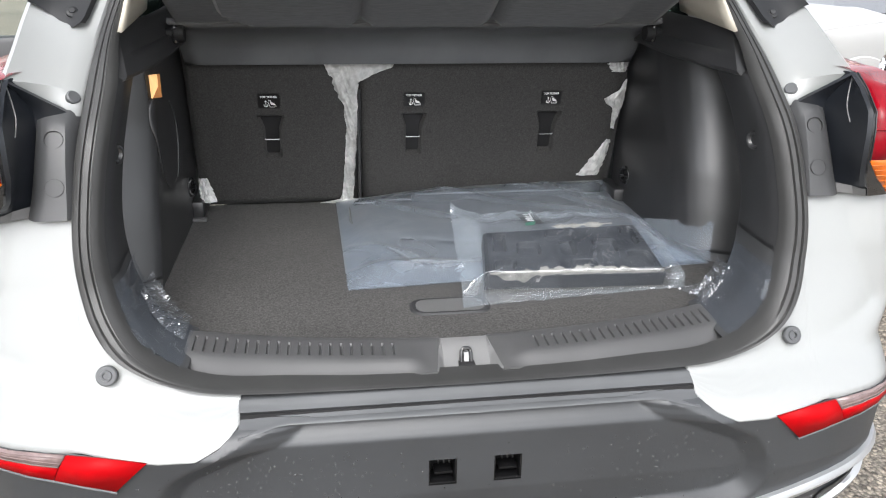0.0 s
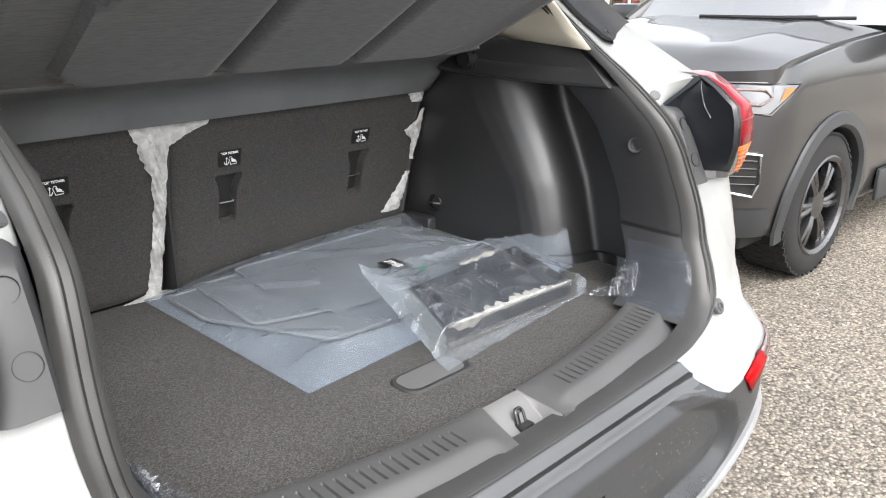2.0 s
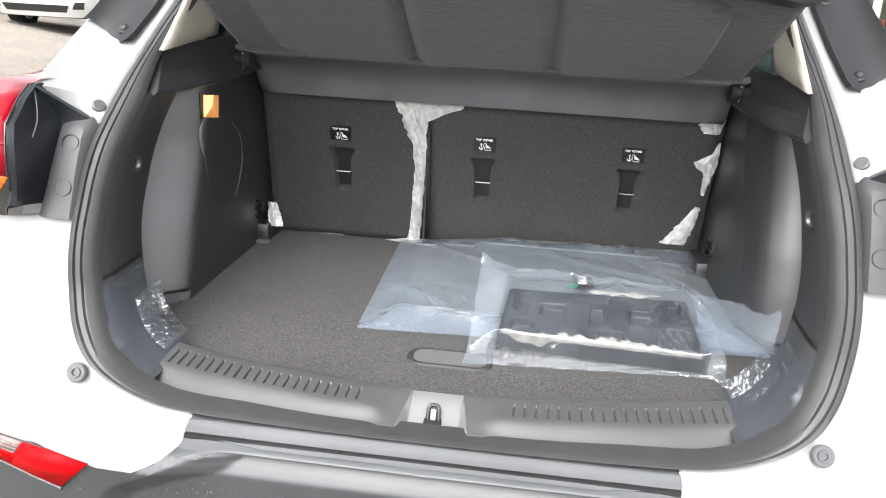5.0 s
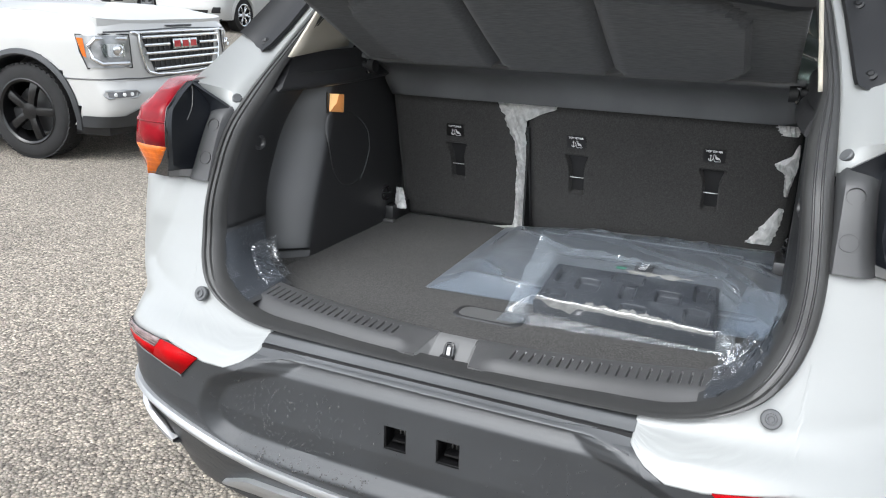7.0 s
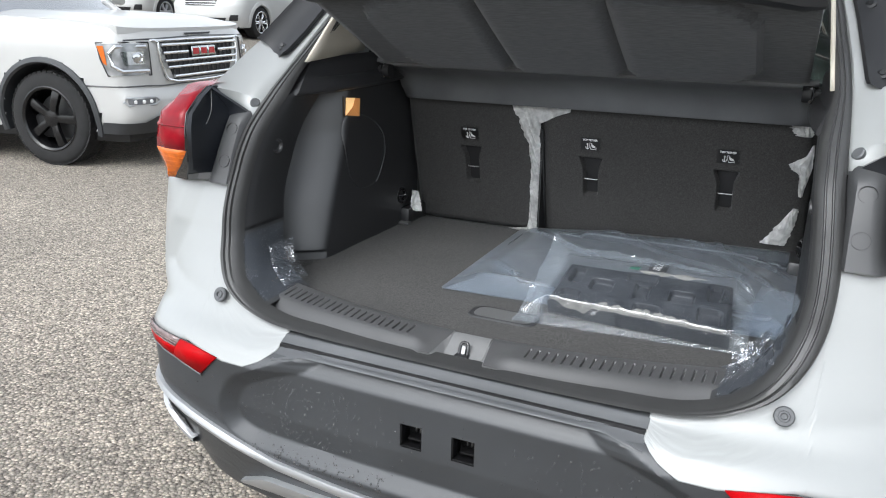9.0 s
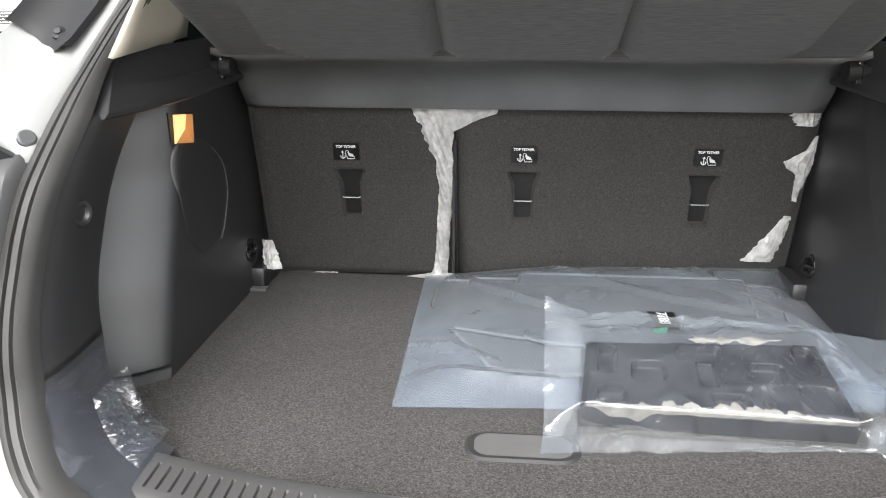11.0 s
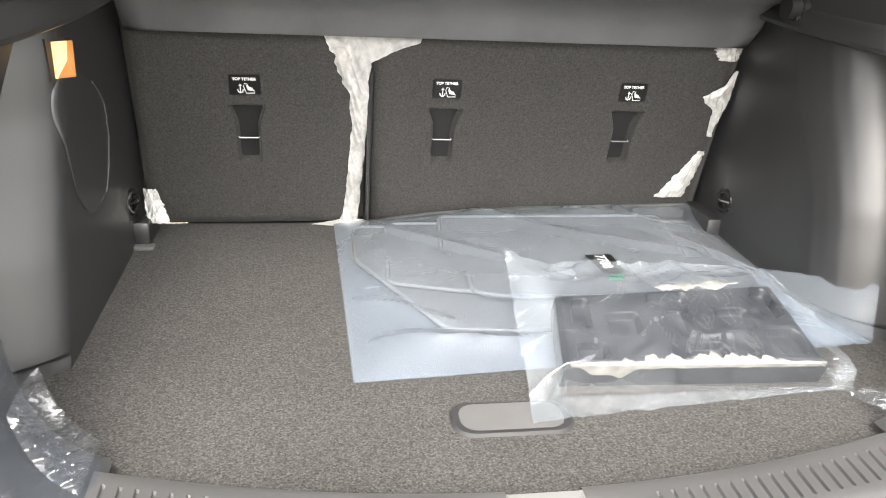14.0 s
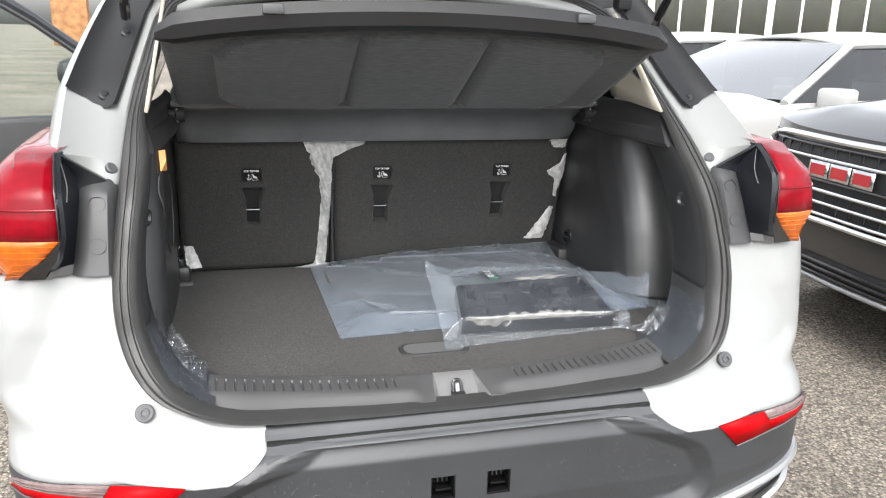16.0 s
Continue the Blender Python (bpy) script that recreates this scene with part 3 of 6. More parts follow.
    for k in range(9):
        f = k / 8
        p = Vector((.751, .159, 1.191)) * (1 - f) + Vector((.676, .207, 1.129)) * f
        z = 1.190 - .085 * f
        xi, yi, _, _, _ = lamp_row(z)
        q = Vector((xi + .002, yi - .004, z))
        rows.append([Vector((sg * v.x, v.y, v.z)) for v in (p + Vector((0, .012, 0)), p, (p + q) / 2 + Vector((0, -.002, 0)), q)])
    part("lamp_gasket", grid(rows), FLANK, lamp, flip=sg > 0)
    # rubber stops and studs
    n = Vector((0, -1, .45))
    at = Vector((sg * .618, .003, .727))
    bm = lathe(bmesh.new(), [(.0175, -.006), (.0175, .001), (.0155, .003), (.010, .003), (.009, .0055), (.006, .0055), (.005, .002), (.0005, .002)], 24, facing(at + n.normalized() * .001, n))
    part("rubber_stop", bm, LEDGE, car, "grey round rubber stop")
    n = Vector((-sg * .6, -.53, .58))
    bm = lathe(bmesh.new(), [(.0125, -.01), (.0125, .003), (.010, .005), (.0005, .005)], 20, facing((sg * .670, .230, 1.150), n))
    part("plug", bm, LEDGE, car, "grey round body plug")

# seal
bm = bmesh.new()
prof = [(-.004, .0), (.0, -.014), (.004, -.019), (.012, -.021), (.0135, -.015), (.0155, -.015), (.017, -.0195), (.025, -.020), (.0265, -.014), (.0285, -.014), (.030, -.0175), (.038, -.012), (.043, -.002), (.046, .012)]
slim = [1 - .36 * smoothstep((p.z - 1.16) / .1) for p in SEAL_LOOP]
rows = [[p + (q - p) * k for p, q, k in zip(SEAL_LOOP, inset(SEAL_LOOP, d, e), slim)] for d, e in prof]
rows = [r + r[:1] for r in rows]
part("door_seal", grid(rows), SEAL_RUBBER, car, "grey ribbed rubber tailgate seal", sharp=50)

# ---- bumper ----
BUMPER_TOP = lambda s: min(.655, WHITE_LOW(max(s, .400))) - .0005
cols = [-1.30 + .04 * i for i in range(22)]
cols = sorted(set([round(c, 3) for c in cols] + [-.42, -.41, -.402, -.398, -.38, -.34, -.30] + [round(-.25 + .05 * i, 3) for i in range(6)]))
cols = cols + [-c for c in cols[::-1] if c < -1e-6]


RIM_LINE = smooth_path([(.0, .408, 0), (.20, .408, 0), (.39, .411, 0), (.47, .416, 0), (.525, .436, 0), (.549, .470, 0), (.553, .505, 0), (.540, .540, 0), (.510, .582, 0), (.460, .609, 0), (.394, .638, 0), (.34, .657, 0), (.28, .70, 0)], 4)
RIM_S = table([(.400, .0), (.409, .40)] + [(p.y, p.x) for p in RIM_LINE if p.y > .4155])


def recess(s, z):
    """How far the middle panel lies in from the bumper's skin, bevelled along its rounded outline."""
    s = abs(s)
    if z < .409 or s > RIM_S(z):
        return 0.0
    d = 1.0
    for p, q in zip(RIM_LINE, RIM_LINE[1:]):
        ex, ez = q.x - p.x, q.y - p.y
        t = max(0, min(1, ((s - p.x) * ex + (z - p.y) * ez) / (ex * ex + ez * ez)))
        d = min(d, math.hypot(s - p.x - ex * t, z - p.y - ez * t))
    return .030 * min(1.0, d / .034)


cols = sorted(set(cols + [-.085, -.035, .032, .082] + [round(sg * (.26 + .006 * i), 3) for i in range(56) for sg in (1, -1)]))
LOW = .215
steps = sorted([k / 104 for k in range(105)] + [(.6545 - z) / (.6545 - LOW) for z in (.5695, .5165)])
rows = []
for s in cols:
    zt = BUMPER_TOP(abs(s))
    row = []
    for f in steps:
        z = zt + (LOW - zt) * f
        row.append(skin(s, z, .013 * max(smoothstep((.662 - z) / .02), smoothstep((.43 - abs(s)) / .04)) - recess(s, z)))
    rows.append(row)
bm = grid(rows)
arch_cut(bm, .80, .33, .39)
SOCKETS = ((-.085, -.035), (.032, .082))
gone = [f for f in bm.faces if .5166 < f.calc_center_median().z < .5694 and any(a + .001 < f.calc_center_median().x < b - .001 for a, b in SOCKETS)]
bmesh.ops.delete(bm, geom=gone, context="FACES")
bumper = part("rear_bumper", bm, CLADDING, car, "dark grey grained plastic rear bumper with rain drops", sharp=40)
# lighter step along the top
STEP_CREASE = table([(0, .6645), (.27, .664), (.33, .667), (.402, .672)])
STEP_LOW = table([(0, .6595), (.30, .6600), (.33, .6595), (.36, .655), (.402, .646)])
rows = []
for i in range(49):
    s = -.402 + .804 * i / 48
    zc, zl = STEP_CREASE(abs(s)), STEP_LOW(abs(s))
    rows.append([skin(s, .6845, -.040), skin(s, .6850, .004), skin(s, .6845, .0065)] + [skin(s, .6835 + (zc - .6835) * k / 4, .008 + .005 * (k / 4)) for k in range(5)] + [skin(s, zc - .0012, .0095), skin(s, zl + .0012, .0115), skin(s, zl, .0155), skin(s, zl - .002, .0145), skin(s, zl - .003, -.030)])
part("bumper_step", grid(rows), LEDGE, bumper, "smooth grey step along the bumper top")
# black filler that supplies the gap's shade under the seal
part("gap_shade", boxed(-.40, .40, -.060, -.008, .650, .672), DARK, bumper, "dark filler strip for the shade in the gap between seal and step")
# silver strip, dark channel below and skid plate
STRIP = table([(0, .366), (.13, .372), (.25, .381), (.40, .398), (.55, .434), (.68, .464), (.80, .485), (.95, .50)])
rows = []
for i in range(61):
    s = -.93 + 1.86 * i / 60
    z, h = STRIP(abs(s)), .036 - .012 * abs(s)
    rows.append([skin(s, z, -.02), skin(s, z - .002, .022), skin(s, z - .008, .027), skin(s, z - .5 * h, .030), skin(s, z - h, .025), skin(s, z - h - .004, -.01)])
part("silver_strip", grid(rows), SILVER, bumper, "satin silver bumper strip")
rows = []
for i in range(41):
    s = -.56 + 1.12 * i / 40
    zt = .320 - .015 * abs(s) - .05 * max(0, abs(s) - .46) / .1
    rows.append([skin(s, zt, .010), skin(s, zt - .005, .028)] + [skin(s, zt + (.22 - zt) * k / 5, .030 - .03 * (k / 5) ** 2) for k in range(1, 6)])
part("skid_plate", grid(rows), SILVER, bumper, "silver grey skid plate")
for sg in (1, -1):
    # no hole is cut: the opening's shade is a dark patch on the skin
    vent = part("corner_vent", grid([[skin(sg * (.70 + .23 * f), .345 + .085 * f + (.062 - .040 * f) * g, .017) for g in (0, .5, 1)] for f in (0, .15, .3, .45, .6, .75, .9, 1)]), DARK, bumper, "flat dark patch painted for the shaded opening at the bumper corner", flip=sg > 0)
    rows = []
    for k in range(25):
        f = k / 24
        w = .004 + .040 * math.sin(math.pi * min(1, .08 + .80 * f)) ** .8
        zc = .338 + .100 * f ** 1.15
        rows.append([skin(sg * (.69 + .25 * f), zc + dz * w, o) for dz, o in ((-.60, .0), (-.50, .024), (-.1, .034), (.40, .030), (.52, .022), (.58, .0))])
    part("corner_blade", grid(rows), SILVER, bumper, "small silver corner blade", flip=sg > 0)
    rows = [[skin(sg * (.915 + ds), z, o) for z, o in ((.42, .012), (.44, .028), (.46, .032), (.478, .028))] for ds in (-.02, 0, .03, .06)]
    part("blade_bridge", grid(rows), SILVER, bumper, "silver end joining the strip and the blade", flip=sg > 0)
    refl = [[(.545, .622), (.62, .629), (.672, .631)], [(.57, .598), (.64, .607), (.684, .612)], [(.598, .570), (.65, .580), (.695, .588)]]
    rows = [[skin(sg * s, z, .017) for s, z in r] for r in refl]
    p = part("reflector", grid(rows), RED_REFLECTOR, bumper, "red rear reflector", flip=sg > 0)
    thick(p, .006, 0)
    refl = [[(.674, .631), (.72, .631), (.77, .629), (.82, .626), (.865, .622)], [(.686, .612), (.73, .613), (.78, .614), (.83, .613), (.87, .611)], [(.697, .588), (.74, .591), (.79, .595), (.835, .598), (.875, .600)]]
    p = part("outer_reflector", grid([[skin(sg * s, z, .0165) for s, z in r] for r in refl[1:]]), RED_REFLECTOR, bumper, "red lower half of the reflector end", flip=sg > 0)
    thick(p, .006, 0)
    part("reflector_lip", tube(bmesh.new(), [skin(sg * s, z - .004, .0165) for s, z in [(.598, .570), (.65, .580), (.695, .588)] + refl[2][1:]], .0035, 6), LEDGE, bumper, "pale lip under the reflector")
    p = part("clear_reflector", grid([[skin(sg * s, z, .0165) for s, z in r] for r in refl[:2]]), CLEAR_LENS, bumper, "clear ribbed upper end of the reflector", flip=sg > 0)
    thick(p, .006, 0)
    for k in range(3):
        g = (k + .5) / 3
        part("lens_rib", tube(bmesh.new(), [skin(sg * (a + (c - a) * g), b + (d - b) * g, .0205) for (a, b), (c, d) in zip(refl[0], refl[1])], .0011, 5), CLEAR_LENS, p, "fine clear rib")
# two square sockets for the number plate
# near-black colour puts the recess's shade on the socket walls
SOCKET_SHADE = mat("socket_shade_black", (0.004, 0.004, 0.0045), 0.5, vary=0.2, bump=0.03, spec=0.25)
for x0, x1 in SOCKETS:
    yf = REAR(.54) + .018
    bm = bmesh.new()
    for a, b, c, d in ((x0 - .004, x1 + .004, .5665, .5735), (x0 - .004, x1 + .004, .5125, .5195), (x0 - .004, x0 + .003, .5195, .5665), (x1 - .003, x1 + .004, .5195, .5665)):
        box(bm, a, b, yf + .0012, yf + .04, c, d, .0015)
    sock = part("plate_socket", bm, SOCKET_SHADE, bumper, "square number plate socket coloured near black for the shade inside")
    part("socket_back", boxed(x0 - .004, x1 + .004, yf + .038, yf + .043, .512, .574), SOCKET_SHADE, sock)
    part("socket_clip", boxed(x0 + .012, x1 - .004, yf + .012, yf + .037, .529, .534, .001), SOCKET_SHADE, sock)
    for dx in (.020, .030, .040):
        part("socket_pin", boxed(x0 + dx, x0 + dx + .0025, yf + .030, yf + .036, .538, .552, .0008), STEEL, sock, "small bright pin")
    part("socket_screw", lathe(bmesh.new(), [(.004, -.004), (.004, .003), (.0005, .004)], 12, facing((x0 + .031, yf + .034, .556), (0, -1, 0))), INK_WHITE, sock)
# rain drops on the bumper
random.seed(5)
bm = bmesh.new()
for i in range(700):
    if i < 320:
        sd, zd = random.choice((-1, 1)) * random.uniform(.12, .50), random.uniform(.402, .43)
    else:
        sd, zd = random.choice((-1, -1, 1)) * abs(random.gauss(.33, .12)), random.uniform(.43, .60)
    r = random.uniform(.0006, .0019) * (1.25 if i < 320 else .8)
    p = skin(sd, zd, .013 * smoothstep((.662 - zd) / .02) - recess(sd, zd))
    lathe(bm, [(r, 0), (r * .85, r * .4), (r * .5, r * .66), (r * .05, r * .75)], 7, facing(p, (0, -1, .1)) @ Matrix.Diagonal((1, random.uniform(1, 1.9), 1, 1)))
WATER = mat("water_drop", (0.015, 0.016, 0.018), 0.03, vary=0.1, bump=0.0, coat=1.0, spec=0.8)
drops = part("water_beading", bm, WATER, bumper, "small rain drops")
drops["kind"] = "stuff"

# ---- the rest of the crossover: sides, roof, bonnet, wheels ----
for sg in (1, -1):
    rows = []
    for i in range(24):
        y = 1.20 + 3.02 * i / 23
        w = .905 - .13 * max(0, (y - 3.3) / .95) ** 2
        top = 1.03 - .10 * max(0, (y - 3.0) / 1.2)
        rows.append([Vector((sg * w * k, y, z)) for k, z in ((.93, .25), (.975, .4), (1, .6), (1, .8), (.99, .93), (.96, top))])
    bm = grid(rows)
    arch_cut(bm, 3.37, .33, .39)
    thick(part("body_side", bm, WHITE, car, flip=sg > 0), .012, -1)
    rows = [[Vector((sg * (.865 + (.60 - .865) * k), y + d * k, 1.03 + .49 * k)) for k in (0, .5, 1)] for y, d in ((.95, -.1), (1.9, 0), (2.75, -.55), (3.15, -.95))]
    thick(part("side_window", grid(rows), WINDOW, car, "dark tinted side window", flip=sg > 0), .004, -1)
rows = []
for y, w, z in ((.60, .58, 1.535), (.75, .60, 1.575), (1.2, .62, 1.60), (1.8, .61, 1.605), (2.2, .58, 1.575), (2.3, .56, 1.545)):
    rows.append([Vector((w * k, y, z - .05 * k * k - .025 * k ** 8)) for k in [-1 + .2 * i for i in range(11)]])
thick(part("roof", grid(rows), WHITE, car), .03, -1)
rows = [[Vector((w * k, y - .06 * (1 - k * k) * -1, z - .03 * k * k)) for k in [-1 + .25 * i for i in range(9)]] for y, w, z in ((2.28, .56, 1.54), (2.7, .68, 1.28), (3.15, .78, 1.05))]
thick(part("windscreen", grid(rows), SCREEN, car), .005, -1)
rows = [[Vector((w * k, y - .0 + .05 * (1 - k * k), z - .04 * k * k)) for k in [-1 + .25 * i for i in range(9)]] for y, w, z in ((3.12, .86, 1.06), (3.6, .85, 1.02), (4.0, .80, .95), (4.18, .74, .86), (4.24, .72, .6), (4.22, .70, .3))]
thick(part("bonnet", grid(rows), WHITE, car), .012, -1)


def wheel(parent, at, turn, r=.345, w=.225, rim=WHEEL_BLACK, spokes=5, twin=True, hub=None):
    """A tyre with tread blocks and a spoked rim; its outer face looks along local z."""
    m = at @ pose(0, 0, 0, 90, 0, turn)
    bm = bmesh.new()
    ri = r * .68
    lathe(bm, [(ri, -w / 2), (ri + .02, -w / 2 - .004), (r - .045, -w / 2 + .0), (r - .012, -w / 2 + .02), (r - .004, -w / 2 + .035), (r - .004, w / 2 - .035), (r - .012, w / 2 - .02), (r - .045, w / 2), (ri + .02, w / 2 + .004), (ri, w / 2)], 48, m, False)
    tyre = part("tyre", bm, TYRE, parent)
    bm = bmesh.new()
    n = 46
    for i in range(n):
        for zc, tw in ((-w * .36, 12), (-w * .12, -8), (w * .12, 8), (w * .36, -12)):
            q = m @ pose(0, 0, 0, 0, 0, 360 * (i + (.5 if zc > 0 else 0)) / n) @ Matrix.Translation((r - .004, 0, zc)) @ pose(0, 0, 0, tw, 0, 0)
            box(bm, -.008, .0035, -r * 2.5 / n, r * 2.5 / n, -w * .085, w * .085, 0, q)
    part("tread", bm, TYRE, tyre)
    bm = bmesh.new()
    lathe(bm, [(ri + .006, w / 2 + .004), (ri - .004, w / 2 + .008), (ri - .022, w / 2 - .004), (ri - .03, w / 2 - .05), (ri - .03, -w / 2 + .02), (ri - .02, -w / 2 + .02)], 48, m, False)
    rm = part("rim", bm, rim, parent)
    part("brake_disc", lathe(bmesh.new(), [(.02, -.01), (ri * .72, -.01), (ri * .72, .0), (.02, .0)], 32, m), TRIM, parent)
    for i in range(spokes):
        bm = bmesh.new()
        for d in ((-7, 7) if twin else (0,)):
            q = m @ pose(0, 0, 0, 0, 0, 360 * i / spokes + d)
            wid = .016 if twin else .034
            rows = []
            for f, hgt in ((.14, .0), (.45, .012), (.8, .008), (1.0, -.002)):
                rr, ww = ri * f - .02 * (f > .9), wid * (1.0 + .35 * f)
                rows.append([q @ Vector((rr, y, w / 2 - .03 + hgt + z)) for y, z in ((-ww, -.03), (-ww * .8, 0), (0, .006), (ww * .8, 0), (ww, -.03))])
            add_grid(bm, rows)
        part("spoke", bm, rim, rm)
    part("hub_cap", lathe(bmesh.new(), [(.075, w / 2 - .045), (.07, w / 2 - .022), (.03, w / 2 - .016), (.0005, w / 2 - .014)], 24, m), hub or rim, rm)
    return tyre


for y in (.80, 3.37):
    for sg in (1, -1):
        wheel(car, Matrix.Translation((sg * .78, y, .34)), 90 * sg, rim=SILVER)
        bm = bmesh.new()
        rows = [[Vector((sg * x, y + .40 * math.cos(radians(a)), .33 + .40 * math.sin(radians(a)))) for x in (.66, .89)] for a in range(-12, 193, 12)]
        part("wheel_well", grid(rows), DARK, car)

# the open tailgate overhead with its two struts
gate = [[Vector((w * k, y, z + .03 * (1 - k * k))) for k in [-1 + .2 * i for i in range(11)]] for y, w, z in ((.66, .56, 1.60), (.46, .60, 1.82), (.22, .66, 2.03), (-.05, .70, 2.18), (-.17, .68, 2.20))]
tg = part("tailgate", grid(gate), WHITE, car, "white open tailgate", flip=True)
thick(tg, .05, -1)
for sg in (1, -1):
    bm = tube(bmesh.new(), [(sg * .655, .53, 1.44), (sg * .64, .35, 1.64), (sg * .62, .12, 1.98)], .011, 10)
    part("gas_strut", bm, GLOSS_BLACK, tg, "black gas strut")

# ---- cargo bay: trim fixed to the car ----
SILL_IN = lambda x: .090 + .262 * x * x       # the sill plate's inner top edge
FRONT = lambda x: SILL_IN(x) - .002            # the carpet's rear edge, tucked under it
FLOOR = .700
SILL_OUT = table([(0, -.006), (.2, -.003), (.40, .008), (.46, .020), (.51, .040)])
GROOVES = [sg * (.134 + .0188 * i) for sg in (1, -1) for i in range(20)]


def sill_row(x, x_of=None):
    """Points across the sill plate from the carpet to the seal: a low dome with a shoulder that dies out beside the latch."""
    y_in, y_out, a = SILL_IN(x), SILL_OUT(abs(x)), abs(x)
    z_in, z_out = .7185 + .030 * x * x, .6935
    g0 = y_in - .019
    g1 = g0 - .036 - .013 * (x / .49) ** 2
    yc = g1 - .010
    shoulder = smoothstep((a - .068) / .045)
    cut = any(abs(x - g) < .0016 for g in GROOVES)
    pts = [(y_in + .005, .690), (y_in + .005, z_in - .007), (y_in + .003, z_in - .0015), (y_in - .003, z_in)]
    pts += [(y, None) for y in (g0 + .0016, g0 - .0012, (g0 + g1) / 2, g1 + .0012, g1 - .0016, yc)]
    pts += [(yc + (y_out - yc) * f, f) for f in (.16, .36, .58, .80, 1.0)]
    row = []
    for i, (y, f) in enumerate(pts):
        if i < 4:
            z = f
        else:
            dome = z_in - .0035 * (y_in - y) / (y_in - yc) if f is None else z_in - .0035 - (z_in - .0035 - z_out) * (.35 * f + .65 * smoothstep(f))
            plain = z_in + (z_out + .006 - z_in) * (y_in - y) / (y_in - y_out)
            z = plain + (dome - plain) * shoulder
            if cut and 5 <= i <= 7:
                z -= .0045
        row.append(Vector((x if x_of is None else x_of(y), y, z)))
    row.append(Vector((row[-1].x, y_out - .004, .655)))
    return row


def cup_wall(y):
    """Half width of the latch recess at its rim; it flares towards the seal."""
    return .0455 + .015 * max(0, min(1, (.086 - y) / .09))


bm = bmesh.new()
for sg in (1, -1):
    xs = [.060, .066, .074, .082, .090, .100, .112, .122] + [abs(g) + d for g in GROOVES[:20] for d in (-.0094, -.0026, -.0013, .0013, .0026)] + [.5065]
    rows = [sill_row(sg * .047, lambda y: sg * cup_wall(y))] + [sill_row(sg * x) for x in xs]
    rows.append([Vector((sg * .5085, p.y, min(p.z, .690))) for p in rows[-1]])
    add_grid(bm, rows if sg > 0 else rows[::-1])
sill = part("sill_plate", bm, SILL, car, "dark grey plastic sill plate with short grooves", flip=True)
# latch recess and striker
rows = []
for k in range(15):
    f = k / 14
    y = .088 - .094 * f
    rim = sill_row(.047)
    zr = float(np.interp(-y, [-p.y for p in rim[3:]], [p.z for p in rim[3:]])) - .0006
    zf = .7175 - .040 * smoothstep(f * 1.1) if f > .02 else .7172
    zf = min(zf, zr)
    w = cup_wall(y)
    rows.append([Vector((x, y, z)) for x, z in ((-w - .001, zr), (-w + .001, zr - .001), (-.0445, zf + .0015), (-.042, zf), (-.014, zf), (.012, zf), (.042, zf), (.0445, zf + .0015), (w - .001, zr - .001), (w + .001, zr))])
cup = part("latch_cup", grid(rows), CUP, sill, "light grey latch cover plate", sharp=20)
bm = tube(bmesh.new(), smooth_path([(-.0105, .030, .676), (-.0100, .042, .705), (-.0085, .046, .712), (-.005, .0475, .715), (.003, .0475, .715), (.0065, .046, .712), (.008, .042, .705), (.0085, .030, .676)], 4), .0034, 10)
part("striker", bm, GLOSS_BLACK, cup, "black steel striker loop")
part("striker_plate", plate([(-.005, .036, .690), (.003, .036, .690), (.003, .044, .709), (-.005, .044, .709)], .003, (0, -1, .4)), STEEL, cup, "steel tongue inside the striker loop")
part("striker_slot", boxed(-.016, .014, .022, .052, .676, .6945, .002), DARK, cup)

# ring of trim inside the seal, from the sill's ends up to the roof
rows = []
for d, e in ((.042, .012), (.046, .02), (.050, .05), (.046, .10), (.042, .16), (.038, .175), (.0, .180), (-.085, .186)):
    deep_, shallow = inset(SEAL_LOOP, d, e), inset(SEAL_LOOP, min(d, .028), min(e, .02))
    rows.append([p if o.z < 1.172 else q for p, q, o in zip(deep_, shallow, SEAL_LOOP)])
keep = [i for i, p in enumerate(SEAL_LOOP) if p.z > .845]
part("opening_trim", grid([[r[i] for i in keep] for r in rows]), MATT_TRIM, car, "black plastic trim round the tailgate opening")
for sg in (1, -1):
    low = [i for i, p in enumerate(SEAL_LOOP) if p.x * sg > .50 and p.z < .87]
    part("corner_trim", grid([[r[i] for i in low] for r in rows]), BRACKET, car, "dark grey sill corner trim")

